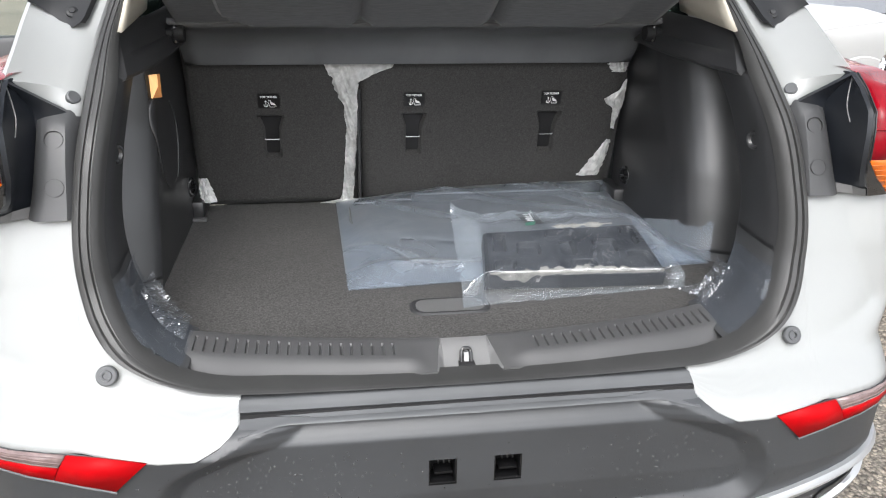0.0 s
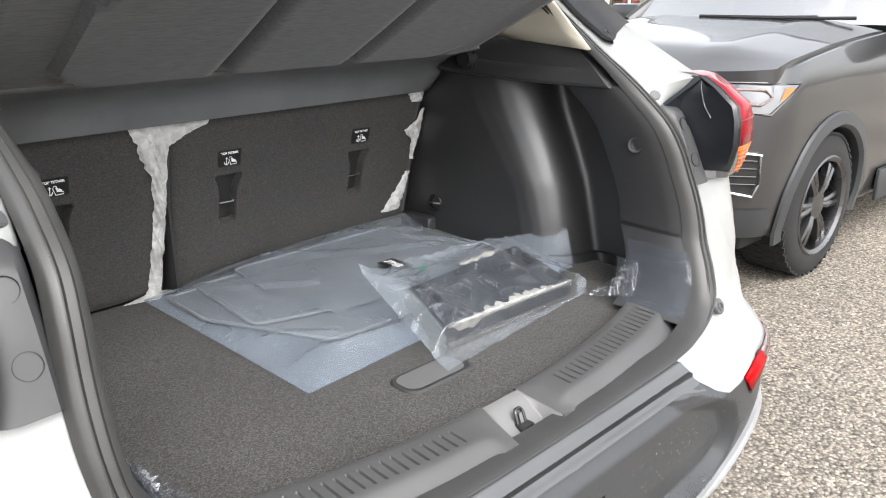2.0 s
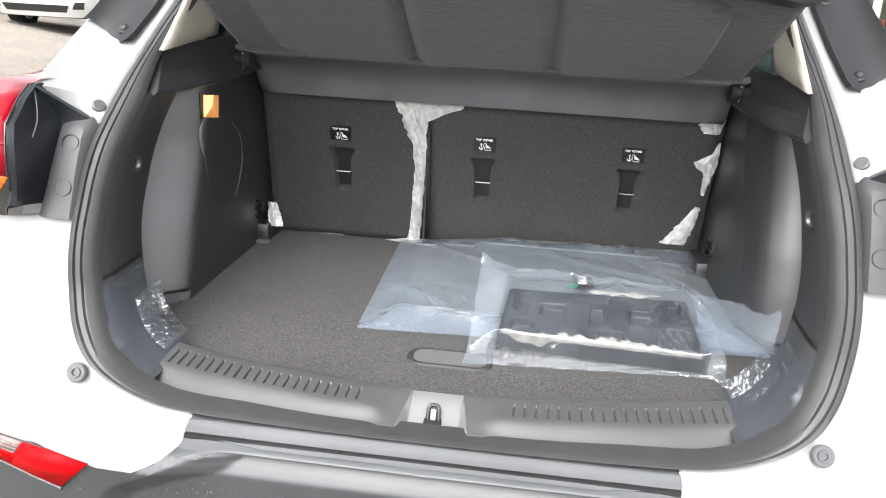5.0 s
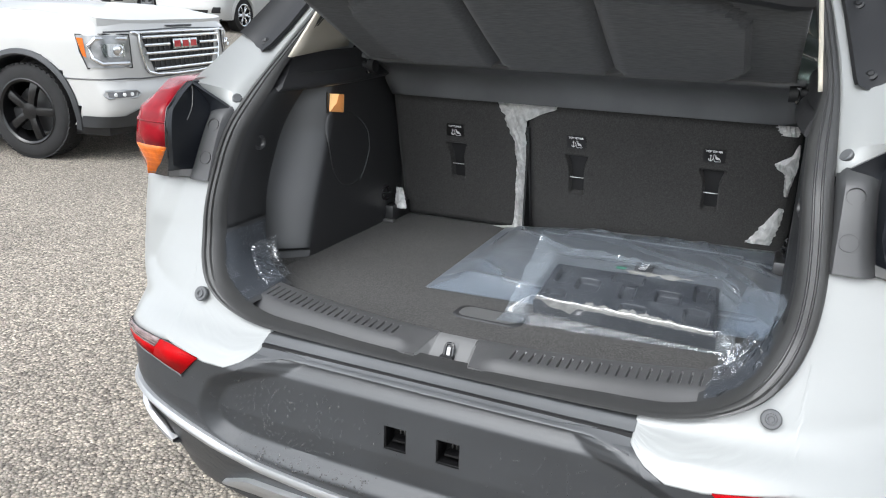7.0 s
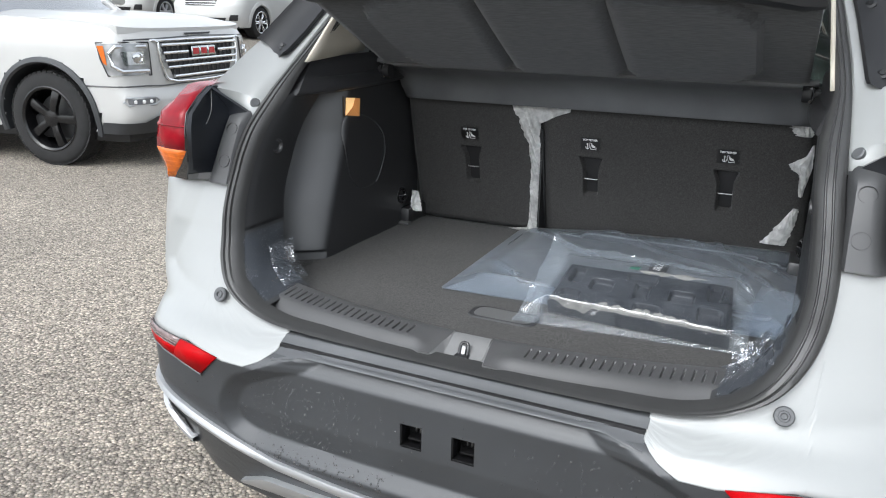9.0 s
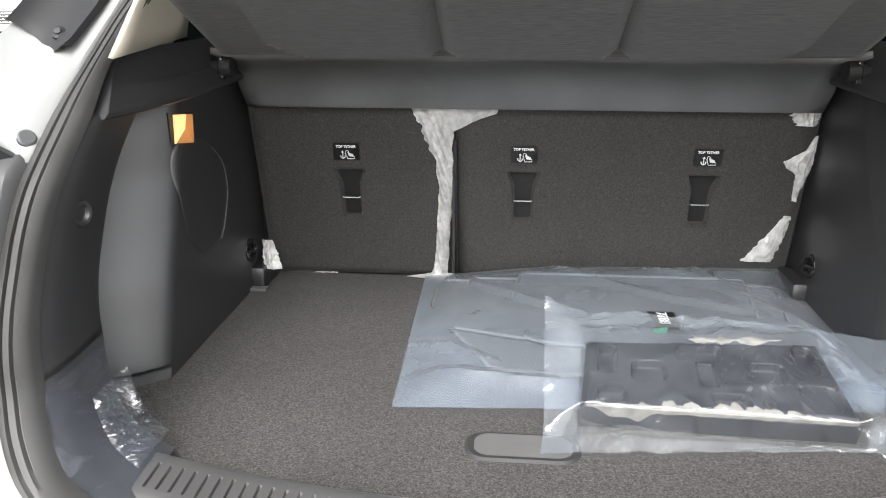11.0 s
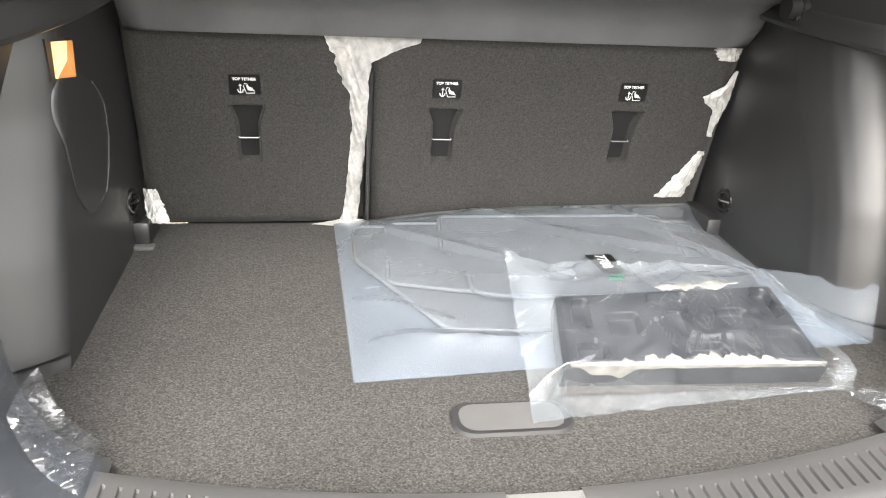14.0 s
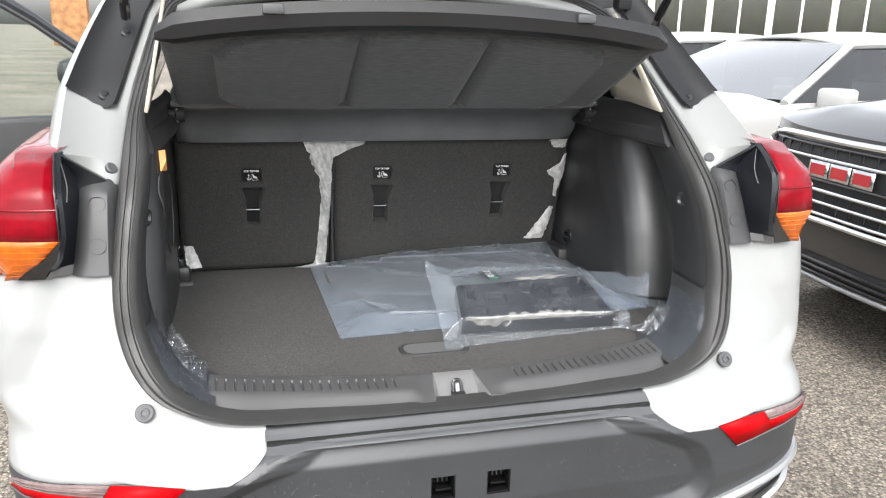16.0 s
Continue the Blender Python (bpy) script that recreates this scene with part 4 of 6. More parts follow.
for sg, side in ((1, "right"), (-1, "left")):
    # side panel: pocket by the opening, rounded wheel-arch column, plain panel up to the seat
    if sg > 0:
        CORNER = table([(.66, .520), (.776, .540), (.82, .551), (.903, .576), (.975, .625), (1.03, .665), (1.08, .70), (1.2, .76)])
        DEEP = table([(.66, .120), (.776, .112), (.903, .118), (.975, .138), (1.08, .165), (1.2, .18)])
        TURN_ = table([(0, 0), (.04, .002), (.25, .008), (.45, .018), (.65, .036), (.80, .058), (.92, .090), (1.0, .128), (1.08, .142), (1.2, .146), (3, .150)])
    else:
        CORNER = table([(.66, .415), (.73, .430), (.86, .475), (.955, .515), (1.04, .545), (1.10, .556), (1.2, .58)])
        DEEP = table([(.66, .085), (1.0, .095), (1.2, .10)])
        TURN_ = table([(0, 0), (.08, .003), (.20, .011), (.40, .031), (.60, .056), (.80, .084), (1.0, .112), (1.2, .134), (1.4, .143), (3, .148)])

    def inner(y, z, corner=CORNER, deep=DEEP, turn=TURN_):
        """Half width of the side panel: flat beside the seat, then turning outwards into the pocket by the opening."""
        f = (corner(z) - y) / deep(z)
        x = .604 + turn(max(0.0, f))
        foot = .014 * smoothstep((.726 - z) / .008) * smoothstep((f - .02) / .1)
        return x + foot + .0008 * noise.noise(Vector((y * 9, z * 9, sg)))
    ys = [.20 + .0065 * i for i in range(120)]
    zs_ = sorted([.66 + .014 * i for i in range(38)] + [.714, .719, .7225, .727])
    rows = [[Vector((sg * inner(max(y, SEAL_Y(z) + .13), z), max(y, SEAL_Y(z) + .13), z)) for z in zs_] for y in ys if y >= .2]
    panel = part("side_panel", grid(rows), TRIM, car, "black grained plastic side panel over the wheel arch", flip=sg < 0)
    # ledge that carries the shelf
    rows = []
    for k in range(-2, 29):
        f = max(0, k) / 28
        zl = 1.163 + .008 * f - .004 * math.sin(f * 3.1)
        zu = 1.252 + .010 * f
        xi = .597 - .024 * math.sin(min(1, f * 1.4) * 1.57)
        fold = .010 * (1 - .7 * f)
        cap_x, cap_y = ((.034, -.016), (.008, -.006), (0, 0))[min(2, k + 2)]
        section = ((.77, zl + .005), (xi + .024, zl), (xi + .006, zl + .001), (xi, zl + .004), (xi - .002, zl + .010), (xi + .001, zl + .020), (xi + .006, zl + .031), (xi + .010, zl + .037), (xi + .012 + fold, zl + .041), (xi + .014 + fold, zl + .050), (xi + .014 + fold, zu - .020), (xi + .018 + fold, zu - .008), (xi + .032, zu))
        flat = smoothstep(f / .22)
        section = [(x if i < 4 else x * flat + (xi - .002 + .034 * (z - zl - .010) / (zu - zl - .010)) * (1 - flat), z) for i, (x, z) in enumerate(section)]
        rows.append([Vector((sg * (x + cap_x), (.300 + 1.386 * (z - 1.166)) * (1 - f) + .82 * f + cap_y, z)) for x, z in section])
    part("shelf_ledge", grid(rows), TRIM, panel, "black ledge with a rounded lip", flip=sg < 0)
    # beige pillar trim above it
    rows = []
    for k in range(7):
        f = k / 6
        rows.append([Vector((sg * (.612 - .035 * g + .012 * f), .368 + .30 * f * (1 - .65 * g) + .23 * g, 1.245 + .018 * f * (1 - g) + .24 * g)) for g in (0, .15, .3, .5, .7, .85, 1.0)])
    thick(part("pillar_trim", grid(rows), BEIGE, car, "beige moulded pillar trim", flip=sg < 0), .008, 0)
    # round button on the trim ring
    bm = lathe(bmesh.new(), [(.019, -.01), (.019, .001), (.017, .004), (.013, .003), (.010, -.002), (.0005, -.003)], 22, facing((sg * .611, .232, 1.048), (-sg, -.25, 0)))
    part("trim_button", bm, TRIM, car, "round black trim plug")
    # tie-down eye by the seat
    m = facing((sg * .604, .86, .795), (-sg, -.3, .1))
    eye = part("tie_down", lathe(bmesh.new(), [(.026, -.006), (.026, .004), (.022, .008), (.017, .007), (.014, -.008), (.0005, -.01)], 20, m), GLOSS_BLACK, panel, "black round tie-down hook")
    part("hook_bar", tube(bmesh.new(), [m @ Vector((-.016, 0, .004)), m @ Vector((0, 0, .012)), m @ Vector((.016, 0, .004))], .004, 8), GLOSS_BLACK, eye)
    # foot of the panel beside the seat
    part("panel_foot", boxed(min(sg * .575, sg * .62), max(sg * .575, sg * .62), .862, .985, .700, .752, .008), TRIM, panel)
    part("foot_clip", boxed(min(sg * .568, sg * .61), max(sg * .568, sg * .61), .845, .868, .7005, .708, .002), CUP, panel)

# lamp on the driver-side panel
def at_panel(y, z, proud):
    return (-(inner(y, z) - proud), y, z)


TL, TM, TR, BR, BL, MID = (.548, 1.138), (.576, 1.1355), (.603, 1.132), (.598, 1.082), (.540, 1.090), (.560, 1.112)
lamp = part("cargo_lamp", plate([at_panel(y + dy, z + dz, .003) for (y, z), dy, dz in ((TL, -.004, .004), (TR, .004, .004), (BR, .004, -.004), (BL, -.004, -.004))], .012, (-1, 0, 0)), TRIM, car, "lit amber cargo lamp")
GLOW = glow("warm_lamp_cover", (1.0, 0.62, 0.27), 0.42)
DIM = glow("amber_lamp_cover", (.60, .27, .09), 0.16)
for name, tri_, m in (("lamp_cover", (TL, TM, MID), GLOW), ("lamp_lens", (TM, TR, BR, MID), DIM), ("lamp_lens", (BR, BL, MID), DIM), ("lamp_lens", (BL, TL, MID), GLOW)):
    part(name, plate([at_panel(y, z, .008 if (y, z) != MID else .010) for y, z in tri_], .003, (-1, 0, 0)), m, lamp, "glowing warm lamp cover" if m is GLOW else "dim amber lamp cover")
ldata = bpy.data.lights.new("cargo_lamp_light", "POINT")
ldata.energy, ldata.color, ldata.shadow_soft_size = 0.012, (1.0, .66, .32), .02
lt = new("cargo_lamp_light", ldata)
lt.location = (-.575, .572, 1.112)
# cover over the service pocket on that panel
pts = smooth_path([(.475, 1.036), (.502, 1.073), (.562, 1.090), (.655, 1.074), (.735, 1.022), (.752, .975), (.748, .94), (.705, .878), (.660, .864), (.592, .876), (.530, .942), (.484, .997)], 5, closed=True)
pts = [Vector((p.x if p.x > .55 else .55 - (.55 - p.x) * .3, p.y, 0)) for p in pts]
# light on the cover's bevelled edge, drawn as a thin line of paler grey
part("cover_edge_glint", tube(bmesh.new(), [(-(inner(p.x, p.y) - .003), p.x, p.y) for p in pts if p.x > .69], .0016, 6), LEDGE, car, "fine pale line painted for the lit edge of the service cover")
rows = [[Vector((-(inner(p.x * (1 - f) + .61 * f, p.y * (1 - f) + .975 * f) - .0025 + e), p.x * (1 - f) + .61 * f, p.y * (1 - f) + .975 * f)) for p in pts] for f, e in [(0, .009), (0, .0012), (.015, 0)] + [(.08 * k, 0) for k in range(1, 13)]]
cover = part("service_cover", grid(rows, loop=True), TRIM, car, "black oval service cover with a fine gap")

# closing panels of the cabin: headliner, floor pan, bulkhead
part("headliner", boxed(-.60, .60, .66, 2.3, 1.535, 1.55), BEIGE, car, "pale headliner")
part("floor_pan", boxed(-.70, .70, .25, 4.0, .24, .30), DARK, car)
part("spare_well", boxed(-.70, .70, .03, .97, .62, .665), DARK, car)
part("front_seat", boxed(-.62, .62, 1.9, 2.1, .5, 1.15, .08), SEAT_CLOTH, car)
part("dashboard", boxed(-.72, .72, 2.75, 3.1, .6, 1.03, .05), TRIM, car)

# ---- cargo floor board ----
floor_board = thing("cargo_floor", "charcoal carpeted cargo floor board with a recessed handle", "cargo floor")
rows = []
fx = [-.613 + .03065 * i for i in range(41)]
for x in fx:
    y0 = FRONT(x) + .004
    rows.append([Vector((x, y0, .684)), Vector((x, y0, FLOOR - .004)), Vector((x, y0 + .004, FLOOR))] + [Vector((x, y0 + .004 + (.985 - y0) * k / 20, FLOOR + .0012 * noise.noise(Vector((x * 4, k * .4, 0))))) for k in range(1, 21)])
bm = grid(rows)
hx0, hx1, hy0, hy1 = -.082, .087, .216, .296
part("carpet", bm, CARPET, floor_board, flip=True)
for sg in (1, -1):
    part("carpet_wing", boxed(min(sg * .608, sg * .750), max(sg * .608, sg * .750), .215, .48, .684, .6985, .003), CARPET, floor_board, "carpet running into the side pocket")
HANDLE_GREY = mat("satin_grey_handle_plastic", (0.112, 0.112, 0.112), 0.36, vary=0.1, big=8, fine=900, bump=0.05)
# the handle: a grey tray let into the carpet
ring_o = rounded(hx0, hx1, hy0, hy1, .030, 6)
ring_i = rounded(hx0 + .012, hx1 - .012, hy0 + .012, hy1 - .006, .024, 6)
bm = bmesh.new()
add_grid(bm, [[Vector((x, y, FLOOR + .001)) for x, y in ring_o], [Vector((x, y, FLOOR + .0045)) for x, y in rounded(hx0 + .004, hx1 - .004, hy0 + .004, hy1 - .004, .028, 6)], [Vector((x, y, FLOOR + .0035)) for x, y in ring_i]], loop=True)
handle = part("handle_frame", bm, MATT_TRIM, floor_board, "black handle surround")
part("handle", plate([(x, y, FLOOR + .0030) for x, y in rounded(hx0 + .013, hx1 - .013, hy0 + .013, hy1 - .007, .023, 6)], .004, (0, 0, -1)), HANDLE_GREY, handle, "light grey pull handle")

# ---- rear seat backs, folded up ----
SEAT_Y = lambda z: .994 - .24 * (z - .696)


def seat_back(name, x0, x1, label, hooks):
    ob = thing(name, label, "seat", group="rear seat backs")
    rows = []
    n = 26
    xs_ = sorted({round(x0 + (x1 - x0) * i / n, 4) for i in range(n + 1)} | {round(h - .045 + .0025 * i, 4) for h in hooks for i in range(37)})
    zs__ = sorted({round(.700 + .50 * i / 30, 4) for i in range(31)} | {round(.836 + .0035 * i, 4) for i in range(40)})
    waist = table([(.845, .021), (.87, .020), (.90, .0195), (.93, .0205), (.950, .027), (.965, .034)])
    for x in xs_:
        row = []
        for z in zs__:
            y = SEAT_Y(z)
            edge = min(x - x0, x1 - x, z - .700 + .004)
            y += .012 * max(0, 1 - edge / .014) ** 2
            for h in hooks:
                y += .044 * smoothstep((waist(z) + .004 - abs(x - h)) / .011) * smoothstep((.970 - z) / .014) * smoothstep((z - .842) / .022)
            row.append(Vector((x, y, z)))
        rows.append(row)
    back = part("seat_panel", grid(rows), SEAT_CLOTH, ob)
    thick(back, .09, 1)
    for h in hooks:
        # dark plate that deepens the pocket's shade where the felt dips behind it
        part("pocket_shade", plate([(h + x, SEAT_Y(zz) + .024, zz) for x, zz in ((-.036, .972), (.036, .972), (.036, .842), (-.036, .842))], .002, (0, 1, 0)), DARK, ob, "dark plate painting the shade deep in the tether pocket")
        z = .898
        y = SEAT_Y(z)
        part("tether_bar", tube(bmesh.new(), [(h - .020, y + .012, z), (h - .018, y + .004, z), (h + .018, y + .004, z), (h + .020, y + .012, z)], .0015, 8), STEEL, ob, "thin steel tether bar")
        lab = part("tether_label", plate([(x, SEAT_Y(zz) - .0010, zz) for x, zz in rounded(h - .0295, h + .0285, .990, 1.0295, .003, 2)], .001, (0, -1, -.24)), LABEL_BLACK, ob, "black label reading TOP TETHER with a white pictogram")
        tilt = math.degrees(math.atan(.24))
        font = bpy.data.curves.new("label_text", "FONT")
        font.body, font.size, font.align_x, font.extrude, font.offset = "TOP TETHER", .0076, "CENTER", .0002, .0003
        tx = new("label_text", font)
        tx.data.materials.append(INK_WHITE)
        tx.matrix_world = pose(h - .001, SEAT_Y(1.017) - .0024, 1.0185, 90 + tilt, 0, 0)
        tx.parent = lab
        # pictogram: anchor and child seat
        bm = bmesh.new()
        q = pose(h, SEAT_Y(1.0025) - .0022, 1.0025, 90 + tilt, 0, 0) @ Matrix.Diagonal((.98, 1.02, 1, 1))
        tube(bm, [q @ Vector(p) for p in ((-.009, .009, 0), (-.009, -.008, 0))], .0010, 6)
        tube(bm, [q @ Vector(p) for p in ((-.0145, -.002, 0), (-.013, -.007, 0), (-.009, -.009, 0), (-.005, -.007, 0), (-.0035, -.002, 0))], .0012, 6)
        tube(bm, [q @ Vector(p) for p in ((-.012, .006, 0), (-.006, .006, 0))], .0009, 6)
        for pts in (((-.001, .010), (.004, .009), (.007, -.003), (.017, -.004), (.018, -.009), (.002, -.0095), (-.003, .004)),):
            tube(bm, [q @ Vector((x, y, .0004)) for x, y in pts], .0009, 6, closed=True)
        for dx in (.0, .003, .006, .009):
            tube(bm, [q @ Vector((.003 + dx, .006 - dx * .5, 0)), q @ Vector((.006 + dx, -.003 - dx * .1, 0))], .0013, 6)
        part("pictogram", bm, INK_WHITE, lab)
    return ob


seat_back("rear_seat_back", -.600, -.157, "narrow charcoal felt rear seat back, folded up", (-.388,))
seat_back("rear_seat_back", -.149, .600, "wide charcoal felt rear seat back, folded up", (.0, .386))
part("seat_split", boxed(-.156, -.150, .93, 1.06, .70, 1.15), DARK, car)
part("seat_edge", tube(bmesh.new(), [(-.149, SEAT_Y(z) + .002, z) for z in (.702, .8, .9, 1.0, 1.04)], .004, 8), TRIM, car)

# ---- parcel shelf, lifted at its rear edge ----
shelf = thing("parcel_shelf", "dark grey cloth parcel shelf with three pads, tilted up", "parcel shelf")
SH = [(.857, 1.113), (.853, 1.118), (.845, 1.148), (.830, 1.176), (.796, 1.199), (.745, 1.214), (.700, 1.224)]   # underside from front edge
rows = []
xs_ = [-.585 + .039 * i for i in range(31)]
for x in xs_:
    e = max(0, abs(x) - .545) / .04
    rows.append([Vector((x, .875, 1.122)), Vector((x, .866, 1.112))] + [Vector((x, y - .02 * e * (i > 1), z + .008 * e * e)) for i, (y, z) in enumerate(SH)])
band = part("front_band", grid(rows), SHELF_BAND, shelf, "smooth grey front edge", flip=True)
thick(band, .012, -1)


def pad_depth(u, v):
    """Pads stand proud between channels; u across in metres, v 0..1 up the panel."""
    d = 0.0
    for a, b in ((-.475, -.160), (-.148, .148), (.160, .475)):
        r = .030 if abs(u) < abs(a + b) / 2 or a * b < 0 else .095
        cx, cy = max(0, r - min(u - a, b - u)), max(0, r - min(v - .06, .88 - v) * .41)
        d = max(d, min(1, max(0, (r - math.hypot(cx, cy)) / .011)))
    return d * d * (3 - 2 * d)


rows = []
for i in range(91):
    u = -.575 + 1.15 * i / 90
    row = []
    for k in range(43):
        v = k / 42
        y, z = .700 + (.335 - .700) * v, 1.224 + (1.405 - 1.224) * v
        lip = max(0, v - .90) / .10
        rim = .012 + .010 * (abs(u) / .575) ** 6
        d = .018 * pad_depth(u, v) - .022 * lip ** 2 - .006 * (v < .03)
        w = 1.0 - .02 * (1 - v)
        z += .048 * max(0, 1 - (u / .575) ** 2) ** .8 * v ** 1.3
        y -= .035 * (1 - (u / .575) ** 2) * v
        row.append(Vector((u * w, y - d * .45, z - d * .9)))
    rows.append(row)
panel = part("shelf_panel", grid(rows), SHELF_CLOTH, shelf, "padded dark cloth underside", flip=True)
thick(panel, .014, -1)
rows = []
for i in range(31):
    u = -.58 + 1.16 * i / 30
    k2 = max(0, 1 - (u / .58) ** 2)
    bow, lift = .035 * k2, .048 * k2 ** .8
    rows.append([Vector((u, .330 - bow + dy * (.5 + .5 * min(1, k2 * 8)), 1.405 + lift + dz * (.4 + .6 * min(1, k2 * 8)))) for dy, dz in ((.03, -.012), (.006, -.026), (-.018, -.016), (-.030, .012), (-.020, .036), (.03, .03))])
rim = part("shelf_rim", grid(rows), RIM_BLACK, shelf, "black plastic rear rim", flip=True)
for sg in (1, -1):
    part("strap_clip", boxed(sg * .345 - .022, sg * .345 + .022, .268, .296, 1.452, 1.472, .004), LEDGE, shelf, "grey strap clip")
    m = facing((sg * .572, .705, 1.207), (sg, 0, 0))
    part("hinge_pin", lathe(bmesh.new(), [(.020, -.02), (.020, .0), (.014, .004), (.012, .022), (.0005, .024)], 16, m), DARK, shelf, "black hinge pin")
    part("hinge_arm", boxed(sg * .572 - .006, sg * .572 + .006, .69, .745, 1.185, 1.225, .004), GLOSS_BLACK, shelf)

# ---- things in the cargo bay ----
def quad_sheet(corners, nu, nv, lift):
    """A sheet between four corners (near left, near right, far right, far left), lifted by lift(u, v)."""
    a, b, c, d = [Vector(p) for p in corners]
    rows = []
    for i in range(nu + 1):
        u = i / nu
        row = []
        for k in range(nv + 1):
            v = k / nv
            p = (a * (1 - u) + b * u) * (1 - v) + (d * (1 - u) + c * u) * v
            row.append(p + lift(u, v))
        rows.append(row)
    return rows


mats = thing("bagged_floor_mats", "grey floor mats in a milky plastic bag on carpet", "floor mats")


def ridge(x, y, seed):
    """Sharp-crested folds."""
    return (1 - abs(noise.noise(Vector((x, y, seed)))) * 2.2)


def fold(p, a, b, width):
    """Height of a soft crease from a to b in plan."""
    a, b, q = Vector(a), Vector(b), Vector((p[0], p[1]))
    t = max(0, min(1, (q - a).dot(b - a) / (b - a).length_squared))
    return math.exp(-((q - a - (b - a) * t).length / width) ** 2)


MAT_FOLDS = (((-.2, .45), (.25, .37), .012), ((-.15, .90), (.10, .72), .010), ((.05, .95), (.50, .70), .012), ((.2, .97), (.62, .80), .010), ((-.19, .6), (-.05, .47), .008), ((.40, .97), (.60, .60), .012), ((-.1, .42), (.05, .40), .007))


def fillet(pts, r, n=5):
    """An outline with its corners rounded."""
    out, k = [], len(pts)
    for i in range(k):
        p, a, b = Vector(pts[i]), Vector(pts[i - 1]), Vector(pts[(i + 1) % k])
        p0, p1 = p + (a - p).normalized() * r, p + (b - p).normalized() * r
        out += [p0 * (1 - t) ** 2 + p * 2 * t * (1 - t) + p1 * t * t for t in (j / n for j in range(n + 1))]
    return out


def mat_lift(u, v):
    x, y = -.21 + .86 * u, .36 + .60 * v
    edge = min(u, 1 - u, v, 1 - v)
    n = noise.noise(Vector((u * 5, v * 4, 1.3))) * .004
    base = .006 + .026 * smoothstep(edge * 9)
    h = sum(.007 * fold((x, y), a, b, w) for a, b, w in MAT_FOLDS)
    back = smoothstep((v - .80) / .2) * table([(0, .0), (.25, .022), (.5, .030), (1, .030)])(u)
    return Vector((0, 0, base + (n + h) * min(1, edge * 14) + back))


rows = quad_sheet([(-.207, .350, FLOOR), (.652, .410, FLOOR), (.592, .978, FLOOR + .012), (-.222, .968, FLOOR)], 90, 64, mat_lift)
part("bag", grid(rows), MAT_FILM, mats, "milky polythene bag", flip=True)
under = quad_sheet([(-.205, .352, FLOOR + .0035), (.650, .412, FLOOR + .0035), (.59, .972, FLOOR + .0035), (-.220, .965, FLOOR + .0035)], 24, 20, lambda u, v: Vector((0, 0, .001 * noise.noise(Vector((u * 9, v * 9, 6))))))
part("bag_underside", grid(under), MAT_FILM, mats, "lower layer of the bag", flip=True)
flap = quad_sheet([(.50, .395, .722), (.654, .411, .706), (.668, .446, .793), (.53, .62, .752)], 16, 16, lambda u, v: Vector((0, 0, .008 * abs(noise.noise(Vector((u * 6, v * 6, 3)))))))
part("bag_end", grid(flap), MAT_FILM, mats, "loose end of the bag leaning on the side panel", flip=True)
MAT_GREY = mat("grey_mat_carpet", (0.115, 0.117, 0.12), 0.9, vary=0.2, big=8, fine=400, bump=0.4, grain=1.0, spec=.2)
MAT_EDGE = mat("grey_mat_binding", (0.145, 0.148, 0.152), 0.6, vary=0.1, big=20, fine=400, bump=0.2)
for k, pts in enumerate(([(-.185, .93), (-.185, .76), (-.05, .485), (.07, .475), (.56, .50), (.58, .93)], [(-.113, .93), (-.133, .645), (.0, .605), (.50, .57), (.56, .93)], [(.0, .95), (-.02, .76), (.02, .713), (.008, .587), (.067, .567), (.44, .55), (.5, .95)])):
    z = FLOOR + .006 + .0075 * k
    line = fillet([(x, y, 0) for x, y in pts], .022)
    slab = part("floor_mat", plate([(p.x, p.y, z) for p in line], .006, (0, 0, 1)), MAT_GREY, mats, "grey shaped floor mat")
    part("binding", tube(bmesh.new(), [(p.x, p.y, z + .006) for p in line], .0040, 6, closed=True), MAT_EDGE, slab, "paler bound edge")
LZ = FLOOR + .0435
lab = part("bag_label", plate([(.246, .700, LZ), (.297, .702, LZ), (.299, .623, LZ), (.255, .623, LZ)], .0008, (0, 0, 1)), LABEL_BLACK, mats, "small black numbered label")
font = bpy.data.curves.new("label_text", "FONT")
font.body, font.size, font.align_x, font.extrude = "7788", .029, "CENTER", .0003
tx = new("label_text", font)
tx.data.materials.append(INK_WHITE)
tx.matrix_world = pose(.262, .668, LZ + .0014, 0, 0, -90)
tx.parent = lab

tray = thing("bagged_parts_tray", "black moulded tray in a clear crinkled plastic bag", "parts tray")
TRAY_BLACK = mat("matt_black_tray", (0.026, 0.029, 0.035), 0.30, vary=0.15, big=10, fine=800, bump=0.04, spec=0.6)
C = [Vector(p) for p in ((.088, .308, .748), (.494, .297, .744), (.477, .461, .797), (.104, .430, .801))]


def on_tray(u, v, h=0.0):
    a, b, c, d = C
    p = (a * (1 - u) + b * u) * (1 - v) + (d * (1 - u) + c * u) * v
    return p + Vector((0, -.33, .94)) * h


